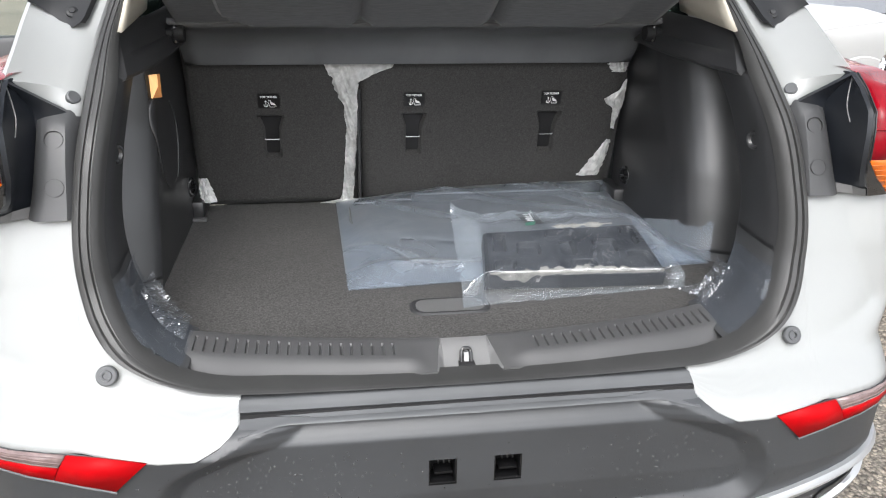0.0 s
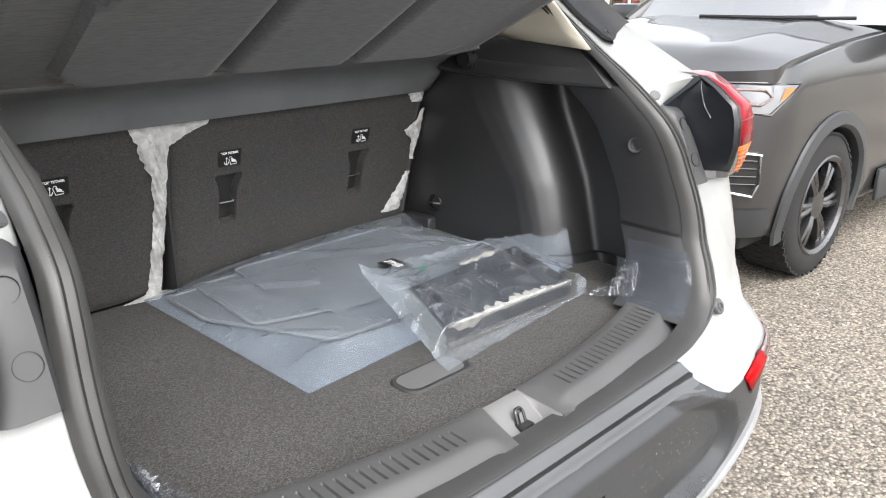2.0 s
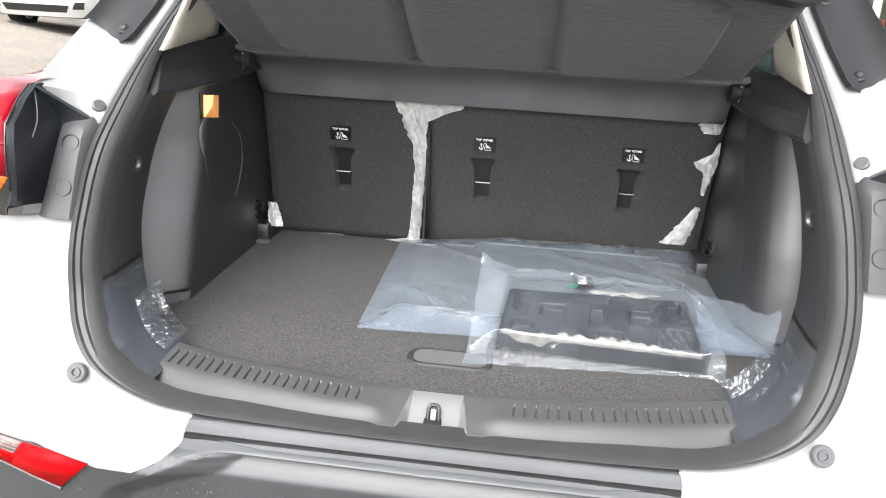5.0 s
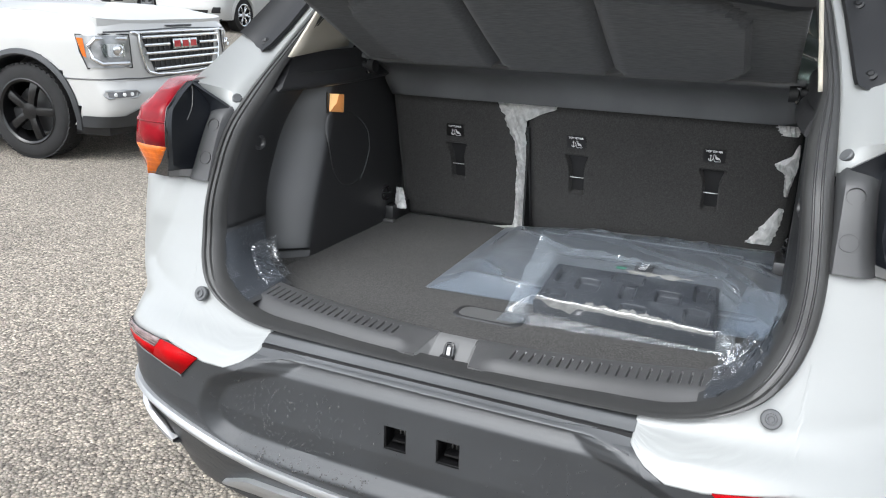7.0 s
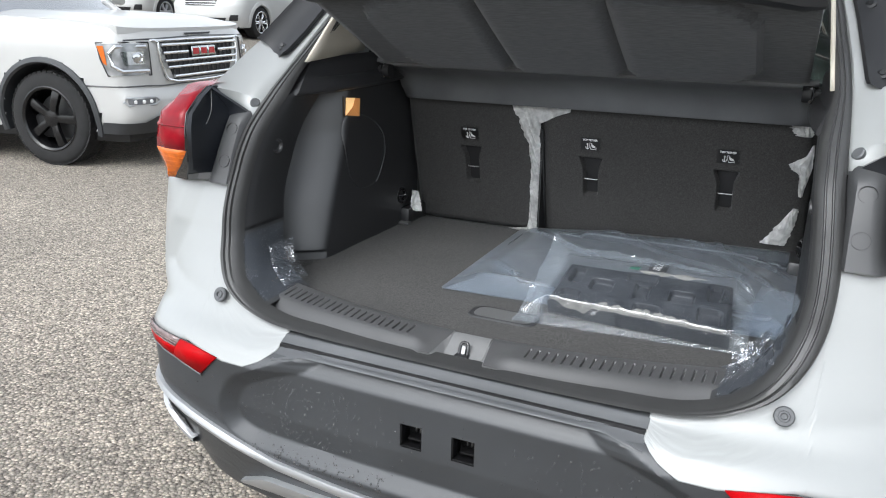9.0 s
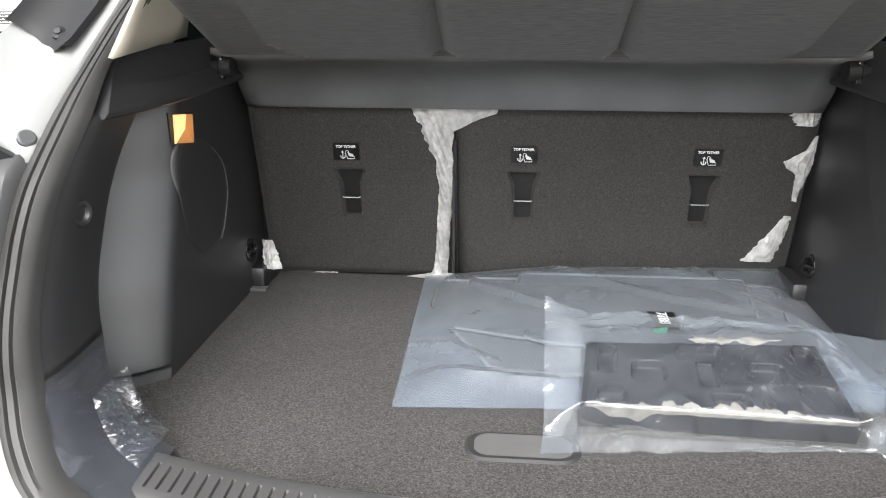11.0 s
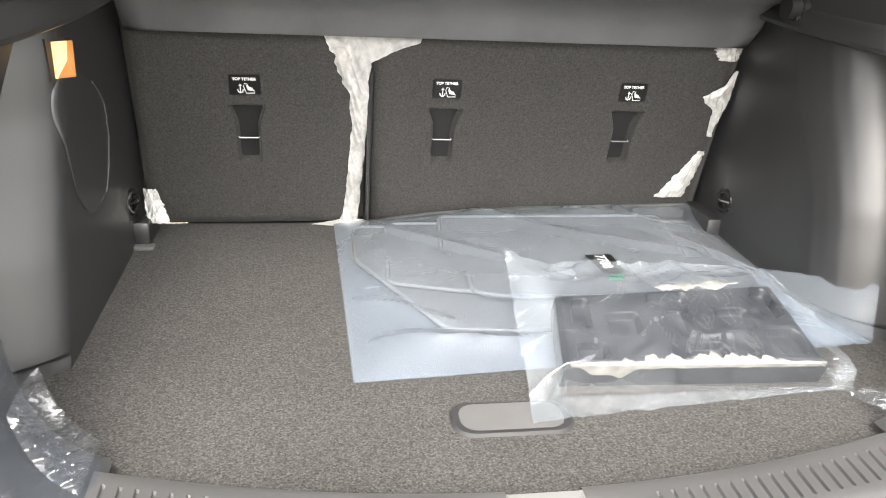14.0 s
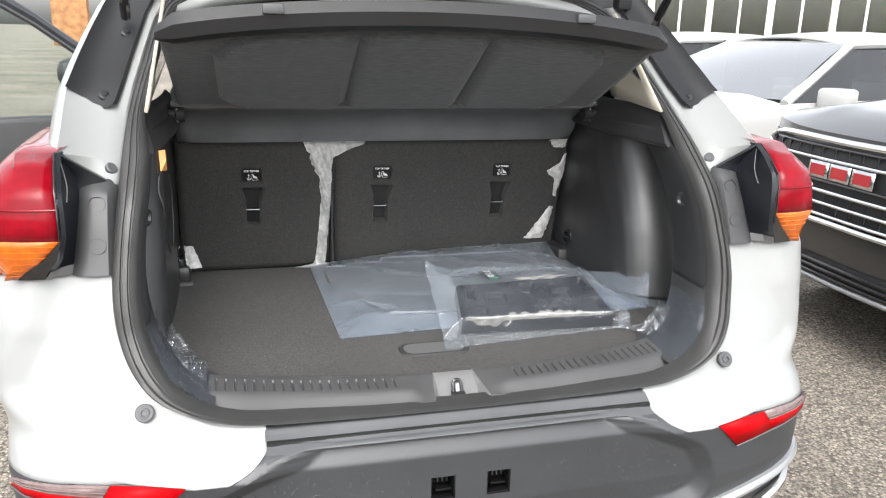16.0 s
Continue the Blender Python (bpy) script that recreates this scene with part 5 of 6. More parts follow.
rows = []
n = 160
pock = [(.05, .13, .48, .90), (.19, .33, .38, .68), (.05, .17, .08, .30), (.38, .57, .70, .92), (.45, .54, .34, .74), (.65, .80, .40, .68), (.48, .63, .06, .26), (.86, .95, .54, .92), (.82, .96, .10, .40)]
for i in range(n + 1):
    row = []
    for k in range(91):
        u, v = i / n, k / 90
        h = lip = .0
        for a, b, c, d in pock:
            dx, dy = min(u - a, b - u) * .40, min(v - c, d - v) * .16
            r = .012
            deep = r - math.hypot(max(0, r - dx), max(0, r - dy)) if min(dx, dy) < r else min(dx, dy)
            h = min(h, -.013 * min(1, deep / .0045)) if deep > 0 else h
            lip = max(lip, math.exp(-((deep + .003) / .0035) ** 2))
        e = min(u * .40, (1 - u) * .40, v * .16, (1 - v) * .16)
        h += .0007 * lip - .010 * max(0, 1 - e / .008)
        row.append(on_tray(u, v, h))
    rows.append(row)
DROP = Vector((0, .33, -.94)) * .038
rows = [[rows[i][0] + DROP] + rows[i] + [rows[i][-1] + DROP] for i in range(n + 1)]
rows = [[p + (Vector((0, 0, 0)) if k in (0, len(rows[0]) - 1) else DROP) for k, p in enumerate(rows[0])]] + rows + [[p + (Vector((0, 0, 0)) if k in (0, len(rows[-1]) - 1) else DROP) for k, p in enumerate(rows[-1])]]
part("tray", grid(rows), TRAY_BLACK, tray, "black moulded tray with square pockets", flip=True)


def along(u, pts):
    """A line of the bag across the tray: left edge, the tray's two ends, right edge."""
    marks = (0, .12, .93, 1.0)
    return Vector([float(np.interp(u, marks, [p[i] for p in pts])) for i in range(3)])


def bag_point(u, v):
    """Film drawn tight over the tray, with loose crinkled margins round it."""
    lines = [along(u, q) for q in (((.027, .236, .7045), (.090, .246, .7045), (.490, .282, .7045), (.535, .284, .706)),
                                   ((.031, .268, .709), (.088, .298, .7065), (.493, .2865, .7065), (.533, .286, .714)),
                                   ((.033, .292, .722), (.086, .303, .754), (.496, .291, .750), (.532, .288, .736)),
                                   ((.036, .440, .797), (.102, .436, .8075), (.479, .467, .8035), (.526, .455, .770)),
                                   ((.038, .509, .832), (.110, .514, .812), (.470, .540, .790), (.512, .520, .775)))]
    marks = (0, .09, .22, .70, 1.0)
    p = Vector([float(np.interp(v, marks, [q[i] for q in lines])) for i in range(3)])
    x, y = u * .5, v * .3
    e = min(u, 1 - u, v, 1 - v)
    loose = max(smoothstep((.13 - u) / .06), smoothstep((u - .92) / .04), smoothstep((v - .68) / .08), smoothstep((.22 - v) / .06))
    big = max(0, 1 - 3.0 * abs(noise.noise(Vector((x * 9 + y * 5, y * 16 - x * 4, 2.2))))) ** 2
    p1, q1 = .8 * x + .6 * y, .8 * y - .6 * x
    mid = max(0, 1 - 3.2 * abs(noise.noise(Vector((p1 * 9, q1 * 34, 7.7))))) ** 2
    small = max(0, 1 - 3.0 * abs(noise.noise(Vector((q1 * 14, p1 * 58, 4.1))))) ** 3
    rise = (.0060 * big + .0052 * mid * (.40 + .60 * loose) + .0024 * small * (.45 + .55 * loose)) * (.50 + .50 * loose)
    hem = 1 - smoothstep(e / .07)
    wave = .006 * noise.noise(Vector((u * 16, v * 11, 5))) * hem + .0045 * noise.noise(Vector((u * 13, 2, 8))) * math.exp(-((v - .2) / .06) ** 2)
    tip = .010 * smoothstep((.06 - u) / .06) * smoothstep((v - .92) / .08) - .006 * smoothstep((u - .95) / .05) * smoothstep((.1 - v) / .1)
    rise *= .12 + .20 * smoothstep(v / .03) * (v < .09) + .88 * smoothstep((v - .10) / .10)
    rise *= 1 - .6 * smoothstep((.14 - u) / .06)
    return p + Vector((wave * .6, wave, rise + tip))


NU, NV = 190, 120
rows = [[bag_point(i / NU, k / NV) for k in range(NV + 1)] for i in range(NU + 1)]
a0, a1, b0, b1 = 21, 178, 9, 98
bag = part("bag", grid([r[b0:b1 + 1] for r in rows[a0:a1 + 1]]), BAG_FILM, tray, "clear crinkled polythene bag", sharp=50, flip=True)
for piece in ([r[:b0 + 1] for r in rows], [r[b1:] for r in rows], [r[b0:b1 + 1] for r in rows[:a0 + 1]], [r[b0:b1 + 1] for r in rows[a1:]]):
    part("bag_edge", grid(piece), BAG_MARGIN, bag, "milky doubled edge of the bag", sharp=50, flip=True)
PALE_SHEET = mat("white_torn_sheet", (0.27, 0.261, 0.235), 0.8, vary=0.3, big=25, fine=200, bump=0.5)
rows = []
for i in range(161):
    u = i / 160
    torn = .55 + .75 * noise.noise(Vector((u * 6, 3, 0))) + .5 * noise.noise(Vector((u * 21, 7, 0))) + .25 * noise.noise(Vector((u * 60, 2, 0)))
    bulge = smoothstep(u / .12) * (1 - .55 * u) * smoothstep((1 - u) / .06)
    up = max(.004, (.05 + .16 * math.exp(-((u - .30) / .10) ** 2) + .17 * math.exp(-((u - .60) / .20) ** 2)) * bulge * max(.05, torn * 1.2 - .1))
    down = .002 + (.006 + .022 * math.exp(-((u - .16) / .09) ** 2)) * smoothstep(u / .08) * (.8 + .5 * noise.noise(Vector((u * 17, 1, 9))))
    row = []
    for g in (0, .2, .4, .5, .6, .7, .8, .9, 1):
        puff = .0012 * math.sin(g * 3.1) + .0016 * noise.noise(Vector((u * 30, g * 4, 4))) * math.sin(g * 3.1)
        q = on_tray(.02 + .96 * u, 0, -down * (1 - g / .5)) + Vector((0, -.0025, 0)) if g <= .5 else on_tray(.02 + .96 * u, up * (g - .5) / .5, .0018 + puff)
        row.append(q)
    rows.append(row)
part("pale_sheet", grid(rows), PALE_SHEET, tray, "torn pale strip along the tray", sharp=25, flip=True)

rows = []
for i in range(81):
    u = i / 80
    torn = .6 + .8 * noise.noise(Vector((u * 5, 8, 3))) + .4 * noise.noise(Vector((u * 19, 4, 1)))
    reach = .004 + .10 * math.sin(math.pi * u) ** .7 * max(.1, torn)
    rows.append([on_tray(.44 + .40 * u, 1.0 - reach * .9 + reach * 1.5 * g, .0018 + .0015 * math.sin(3.1 * g) + .001 * noise.noise(Vector((u * 22, g * 5, 6)))) for g in (0, .2, .4, .6, .8, 1)])
part("pale_sheet", grid(rows), PALE_SHEET, tray, "torn pale foam along the far edge of the tray", sharp=25, flip=True)
tag = quad_sheet([(.226, .522, .776), (.250, .524, .776), (.254, .536, .779), (.229, .535, .779)], 4, 3, lambda u, v: Vector((0, 0, .002 * u * v)))
part("green_patch", grid(tag), GREEN_PATCH, tray, "small green patch under the bag", flip=True)

# ---- plastic film left on the seats and sill corners ----
def ragged(name, label, centre, width, n, seed, material, proud=.010):
    """A crumpled strip along a line of places on the seat, with torn edges."""
    random.seed(seed)
    pts = smooth_path(centre, n)
    rows = []
    for i, p in enumerate(pts):
        f = i / (len(pts) - 1)
        w0, w1 = width(f)
        w0 *= 1 + .24 * noise.noise(Vector((f * 11, seed, 0))) + .10 * noise.noise(Vector((f * 33, seed, 2)))
        w1 *= 1 + .24 * noise.noise(Vector((f * 13, seed + 5, 0))) + .10 * noise.noise(Vector((f * 29, seed, 7)))
        row = []
        for k in range(33):
            g = k / 32
            x = p.x - w0 + (w0 + w1) * g
            c1 = max(0, 1 - 2.8 * abs(noise.noise(Vector((x * 60 + p.z * 14, p.z * 7, seed))))) ** 2
            c2 = max(0, 1 - 2.8 * abs(noise.noise(Vector((x * 95 - p.z * 42, p.z * 20 + x * 16, seed + 3))))) ** 2
            c3 = max(0, 1 - 2.8 * abs(noise.noise(Vector((x * 150 + p.z * 80, p.z * 36, seed + 6))))) ** 2
            row.append(Vector((x, p.y - .003 - proud * (.40 * c1 + .22 * c2 + .12 * c3) - .006 * math.sin(g * 3.1), p.z)))
        rows.append(row)
    ob = part(name, grid(rows), material, sharp=75)
    return tagged(ob, label, "plastic film")


def on_seat(x, z):
    return (x, SEAT_Y(z), z)


WL, WR = table([(0, .070), (.15, .058), (.26, .042), (.34, .022), (.6, .018), (.9, .020), (1, .030)]), table([(0, .128), (.05, .11), (.10, .065), (.17, .014), (1, .010)])
ragged("seat_film", "crumpled white plastic film torn along the seat split", [on_seat(-.17, 1.112), on_seat(-.166, 1.06), on_seat(-.168, 1.0), on_seat(-.168, .93), on_seat(-.172, .86), on_seat(-.176, .78), on_seat(-.182, .706)], lambda f: (WL(f), WR(f)), 22, 3, SEAT_FILM)
ragged("seat_film", "small bunched white plastic film under the shelf", [on_seat(.580, 1.122), on_seat(.576, 1.104), on_seat(.572, 1.082)], lambda f: (.050 - .030 * f * f, .016), 20, 9, SEAT_FILM)
AL, AR = table([(0, .002), (.22, .010), (.36, .046), (.46, .040), (.56, .014), (1, .004)]), table([(0, .002), (.4, .012), (1, .005)])
ragged("seat_film", "torn white plastic film hanging at the seat side", [on_seat(.594, 1.062), on_seat(.588, 1.01), on_seat(.582, .96), on_seat(.578, .915)], lambda f: (AL(f), AR(f)), 20, 10, SEAT_FILM)
ragged("seat_film", "torn white plastic film low at the seat side", [on_seat(.572, .88), on_seat(.560, .83), on_seat(.535, .765)], lambda f: (.004 + .040 * f, .008 + .016 * f), 20, 12, SEAT_FILM)
ragged("seat_film", "small white tuft of plastic film by the seat foot", [(-.578, .915, .805), (-.570, .905, .775), (-.562, .895, .742)], lambda f: (.012 + .010 * f, .012 + .010 * f), 20, 15, SEAT_FILM)
tail = quad_sheet([(-.27, .975, .7025), (-.19, .955, .7035), (-.15, .985, .708), (-.19, .988, .712)], 14, 6, lambda u, v: Vector((0, 0, .003 * abs(noise.noise(Vector((u * 9, v * 9, 1)))))))
tagged(part("seat_film", grid(tail), SEAT_FILM, sharp=20, flip=True), "loose tail of white plastic film on the carpet", "plastic film")
RING = [i for i, p in enumerate(SEAL_LOOP) if p.x > .515 and p.z < .825]
RING_L = [i for i, p in enumerate(SEAL_LOOP) if p.x < -.515 and p.z < .85]
for idx in (RING, RING_L):
    sg = 1 if SEAL_LOOP[idx[0]].x > 0 else -1
    lines = [inset(SEAL_LOOP, d + .004, e) for d, e in ((.040, .006), (.044, .012), (.047, .03), (.050, .05), (.049, .075), (.046, .10), (.044, .13), (.042, .158))]
    rows = []
    for k, ln in enumerate(lines):
        rows.append([ln[i] + Vector((-sg * .006, 0, .006)) * max(0, ridge(i * .45, k * .6, 3.0)) ** 3 for i in idx])
    ob = part("corner_film", grid(rows), CORNER_FILM, sharp=25)
    tagged(ob, "clear plastic film wrapped over the sill corner", "plastic film")
    # its crumpled inner edge, folded over the corner
    tops = [inset(SEAL_LOOP, d + .008, e) for d, e in (((.047, .130), (.046, .140), (.045, .150), (.046, .160), (.048, .170), (.052, .18)) if sg > 0 else ((.049, .085), (.048, .105), (.046, .125), (.045, .145), (.046, .165), (.052, .18)))]
    span = [i for i in idx if SEAL_LOOP[i].z > .712 and SEAL_LOOP[i].z < (.80 if sg < 0 else .780)]
    fine = 64
    rows = []
    for a in range(fine + 1):
        fa = a / fine * (len(tops) - 1)
        ka = min(len(tops) - 2, int(fa))
        row = []
        for c in range(fine + 1):
            fc = c / fine * (len(span) - 1)
            kc = min(len(span) - 2, int(fc))
            corner = [tops[ka + da][span[kc + dc]] for da in (0, 1) for dc in (0, 1)]
            ga, gc = fa - ka, fc - kc
            p = (corner[0] * (1 - gc) + corner[1] * gc) * (1 - ga) + (corner[2] * (1 - gc) + corner[3] * gc) * ga
            u, v = a / fine, c / fine
            e = min(1, 7 * min(u, 1 - u, v, 1 - v) + .2)
            c1 = max(0, 1 - 2.6 * abs(noise.noise(Vector((u * .9 + v * .4, v * 6.5 - u * 2.6, 8.0 + sg))))) ** 2
            c2 = max(0, 1 - 2.6 * abs(noise.noise(Vector((u * 2.6 + v * 1.2, v * 11 - u * 7, 3.0 + sg))))) ** 2
            row.append(p + Vector((-sg * .55, -.25, .6)) * (e * (.015 * c1 + .005 * c2) + .002))
        rows.append(row)
    part("loose_edge", grid(rows), CRUMPLE_FILM, ob, "crumpled folded edge of the film", sharp=60, flip=sg > 0)
q = [(.508, .268, .708), (.545, .172, .716), (.606, .185, .790), (.590, .232, .748)]
rows = quad_sheet(q, 30, 30, lambda u, v: Vector((-.45, -.35, .6)) * (.003 + .012 * max(0, 1 - 2.6 * abs(noise.noise(Vector((u * 2.2 + v * 1.2, v * 6 - u * 2, 9.0))))) ** 2))
tagged(part("corner_film", grid(rows), CRUMPLE_FILM, sharp=60, flip=True), "torn bluish flap of clear film on the carpet corner", "plastic film")

# ---- other vehicles in the lot ----
class Shell:
    """A vehicle's lower body: x forwards from the nose, y to its left. s runs from the nose's middle round the corner and along the side."""

    def __init__(self, half, nose, bend, power=3.2):
        self.half, self.nose, self.bend, self.power, self.cache = half, nose, bend, power, {}

    def at(self, s, z, out=0.0):
        sg, s = (1 if s >= 0 else -1), abs(s)
        k = round(z, 3)
        if k not in self.cache:
            w, b, p = self.half(z), self.bend(z), 2 / self.power
            a = np.linspace(0, math.pi / 2, 60)
            y, x = w * np.sin(a) ** p, -b * (1 - np.cos(a) ** p)
            self.cache[k] = (np.concatenate([[0], np.cumsum(np.hypot(np.diff(x), np.diff(y)))]), x + self.nose(z), y)
        arc, xs, ys = self.cache[k]
        if s > arc[-1]:
            return Vector((xs[-1] - (s - arc[-1]), sg * (ys[-1] + out), z))
        x, y = float(np.interp(s, arc, xs)), float(np.interp(s, arc, ys))
        e = min(s + .02, arc[-1] + .0)
        t = Vector((float(np.interp(e, arc, xs)) - x, float(np.interp(e, arc, ys)) - y, 0))
        n = Vector((t.y, -t.x, 0)).normalized() if t.length > 1e-4 else Vector((0, 1, 0))
        return Vector((x + n.x * out, sg * (y + n.y * out), z))

    def patch(self, corners, out, nu=8, nv=3, sg=1):
        """A piece laid on the skin between four (s, z) corners: low inner, low outer, high outer, high inner."""
        a, b, c, d = corners
        rows = []
        for k in range(nv + 1):
            v = k / nv
            row = []
            for i in range(nu + 1):
                u = i / nu
                s = (a[0] * (1 - u) + b[0] * u) * (1 - v) + (d[0] * (1 - u) + c[0] * u) * v
                z = (a[1] * (1 - u) + b[1] * u) * (1 - v) + (d[1] * (1 - u) + c[1] * u) * v
                row.append(self.at(sg * s, z, out))
            rows.append(row)
        return grid(rows)

    def bar(self, pts, r, out, squash=1.0, n=8):
        return tube(bmesh.new(), [self.at(s, z, out) for s, z in pts], r, n, squash=squash)


def vehicle(name, label, at, yaw, shell, paint, length, ztop, arches, low=.30, arch_r=.43, arch_trim=CLADDING, arch_w=.045, glass_from=-1.25, roof=1.66, roof_from=-2.0, roof_to=-4.3, top_w=.62, belt=1.08, base_w=.86, rim=WHEEL_BLACK, wheel_r=.38, category="car", mirror=None, group="parked vehicles", spokes=6, full=True, hub=None, twin=True):
    ob = thing(name, label, category, pose(*at, 0, 0, yaw), group)
    S = [0, .1, .2, .3, .4, .5, .6, .7, .78, .85, .9, .95, 1.0, 1.05, 1.1] + [1.1 + .09 * i for i in range(1, int((length - .1) / .09))]
    rows = []
    for s in [-v for v in S[:0:-1]] + S:
        x = shell.at(s, .8).x
        zt = ztop(x)
        edge = shell.at(s, zt)
        rows.append([shell.at(s, low + (zt - low) * k / 16) for k in range(17)] + [Vector((edge.x - .012, edge.y * .985, edge.z + .004)), Vector((edge.x - .03, edge.y * .965, edge.z - .004)), Vector((edge.x - .07, edge.y * .92, edge.z - .03)), Vector((edge.x - .16, edge.y * .82, edge.z - .06))])
    bm = grid(rows)
    for x in arches:
        gone = [f for f in bm.faces if abs(f.calc_center_median().y) > .6 and math.hypot(f.calc_center_median().x - x, f.calc_center_median().z - wheel_r) < arch_r]
        bmesh.ops.delete(bm, geom=gone, context="FACES")
    # the sides end at the tail panel
    bmesh.ops.delete(bm, geom=[f for f in bm.faces if f.calc_center_median().x < .07 - length], context="FACES")
    body = part("body", bm, paint, ob, flip=True)
    # bonnet
    rows = []
    n = 18
    for k in range(n + 1):
        f = k / n
        row = []
        for i in range(25):
            u = -1 + i / 12
            nose_x = shell.at(u * abs(shell.at(3.0, ztop(-.2)).y) * .97, ztop(-.05)).x - .012
            x = nose_x + (glass_from - .05 - nose_x) * f
            z0 = ztop(x)
            w = abs(shell.at(3.0, min(z0, belt + .2)).y) * .972
            crown = .045 * (1 - u ** 4) * min(1, f * 5 + .12)
            rib = .010 * smoothstep((f - .04) / .15) * math.exp(-((abs(u) - .62) / .09) ** 2)
            row.append(Vector((x, u * w, z0 + .006 + crown + rib)))
        rows.append([row[0] + Vector((0, .002 * row[0].y, -.06))] + row + [row[-1] + Vector((0, .002 * row[-1].y, -.06))])
    rows = [[p + Vector((.004, 0, -.06)) for p in rows[0]]] + rows
    part("bonnet", grid(rows), paint, ob, flip=True)
    # greenhouse: windscreen, side glass, pillars, roof
    gz = ztop(glass_from) + .03
    rows = []
    for k in range(7):
        f = k / 6
        x, z, w = glass_from + (roof_from - glass_from) * f, gz + (roof - .04 - gz) * f + .04 * math.sin(f * 3.1), base_w + (top_w - base_w) * f
        rows.append([Vector((x - .16 * (i / 5 - 1) ** 2 * (1 - .4 * f), w * (i / 5 - 1), z)) for i in range(11)])
    part("windscreen", grid(rows), SCREEN, ob, "windscreen reflecting a pale sky")
    rows = []
    for k in range(8):
        f = k / 7
        x = roof_from - .05 + (roof_to - roof_from) * f
        z = roof - .02 + .05 * math.sin(min(1, f * 1.2) * 2.2)
        rows.append([Vector((x, top_w * 1.0 * (i / 5 - 1), z - .05 * (i / 5 - 1) ** 2 - .02 * (i / 5 - 1) ** 8)) for i in range(11)])
    thick(part("roof", grid(rows), paint, ob), .03, 1)
    for sg in (1, -1):
        rows = []
        for k in range(6):
            f = k / 5
            rows.append([Vector((glass_from - .12 + (roof_from - glass_from) * f, sg * (base_w * 1.02 + (top_w - base_w) * f), gz - .02 + (roof - .06 - gz) * f)), Vector((-length + .5, sg * (base_w * 1.02 + (top_w - base_w) * f), gz - .02 + (roof - .06 - gz) * f))])
        part("side_glass", grid(rows), WINDOW, ob, "dark tinted side glass")
        w0, w1 = sg * (base_w + .02), sg * (top_w + .005)
        part("pillar", tube(bmesh.new(), [(glass_from + .05 - .16, w0, gz - .03), (roof_from - .10, w1, roof - .06), (roof_to * .6 + roof_from * .4, w1, roof - .03)], .038, 8), paint, ob)
        for x in (roof_from - .75, roof_from - 1.6):
            part("pillar", tube(bmesh.new(), [(x, sg * (base_w + .012), gz - .03), (x - .05, w1, roof - .05)], .04, 8), DARK, ob)
        if mirror:
            mx, mz, mm = mirror
            m = boxed(-.10, .06, min(sg * (base_w + .10), sg * (base_w + .34)), max(sg * (base_w + .10), sg * (base_w + .34)), mz - .07, mz + .08, .03, Matrix.Translation((mx, 0, 0)))
            part("door_mirror", m, mm, ob)
            part("mirror_stalk", tube(bmesh.new(), [(mx, sg * (base_w - .04), mz - .09), (mx, sg * (base_w + .16), mz - .05)], .022, 8), mm, ob)
    part("interior", boxed(-length + .6, glass_from - .55, -base_w + .1, base_w - .1, .45, ztop(glass_from) - .12, .1), SEAT_CLOTH, ob)
    for y in (.38, -.38):
        part("seat", boxed(glass_from - 1.25, glass_from - 1.05, y - .24, y + .24, .7, 1.42, .08), SEAT_CLOTH, ob)
    # tail
    part("tailgate", boxed(-length + .10, -length + .22, -base_w, base_w, low, ztop(-length) + .04, .03), paint, ob)
    wt, zt_ = top_w * .96, ztop(-length)
    part("rear_window", plate([(-length + .16, -base_w * .96, zt_ + .02), (-length + .16, base_w * .96, zt_ + .02), (roof_to - .05, wt, roof - .03), (roof_to - .05, -wt, roof - .03)], .006, (1, 0, 0)), WINDOW, ob)
    # wheels, arches
    w = abs(shell.at(3.0, .6).y)
    for x in arches:
        for sg in (1, -1):
            wheel(ob, Matrix.Translation((x, sg * (w - .135), wheel_r)), 180 if sg > 0 else 0, r=wheel_r, w=.26, rim=rim, spokes=spokes, hub=hub, twin=twin)
            bm = bmesh.new()
            path = [(x + (arch_r + .015) * math.cos(radians(a)), wheel_r + (arch_r + .015) * math.sin(radians(a))) for a in range(-14, 195, 8)]
            rows = []
            for px, pz in path:
                cx, cz = x - px, wheel_r - pz
                l = math.hypot(cx, cz)
                y = abs(shell.at(3.0, max(low, pz)).y)
                rows.append([Vector((px - cx / l * arch_w, sg * (y + .004), pz - cz / l * arch_w)), Vector((px - cx / l * arch_w * .8, sg * (y + .018), pz - cz / l * arch_w * .8)), Vector((px + cx / l * .03, sg * (y + .026), pz + cz / l * .03)), Vector((px + cx / l * .045, sg * (y + .008), pz + cz / l * .045)), Vector((px + cx / l * .045, sg * (y - .30), pz + cz / l * .045))])
            part("arch_trim", grid(rows), arch_trim, ob)
            part("wheel_well", boxed(x - .40, x + .40, min(sg * (w - .32), sg * (w - .30)), max(sg * (w - .32), sg * (w - .30)), .25, wheel_r + .42), DARK, ob)
    part("underbody", boxed(-length + .2, -.25, -w + .12, w - .12, .22, .42, .03), DARK, ob)
    return ob


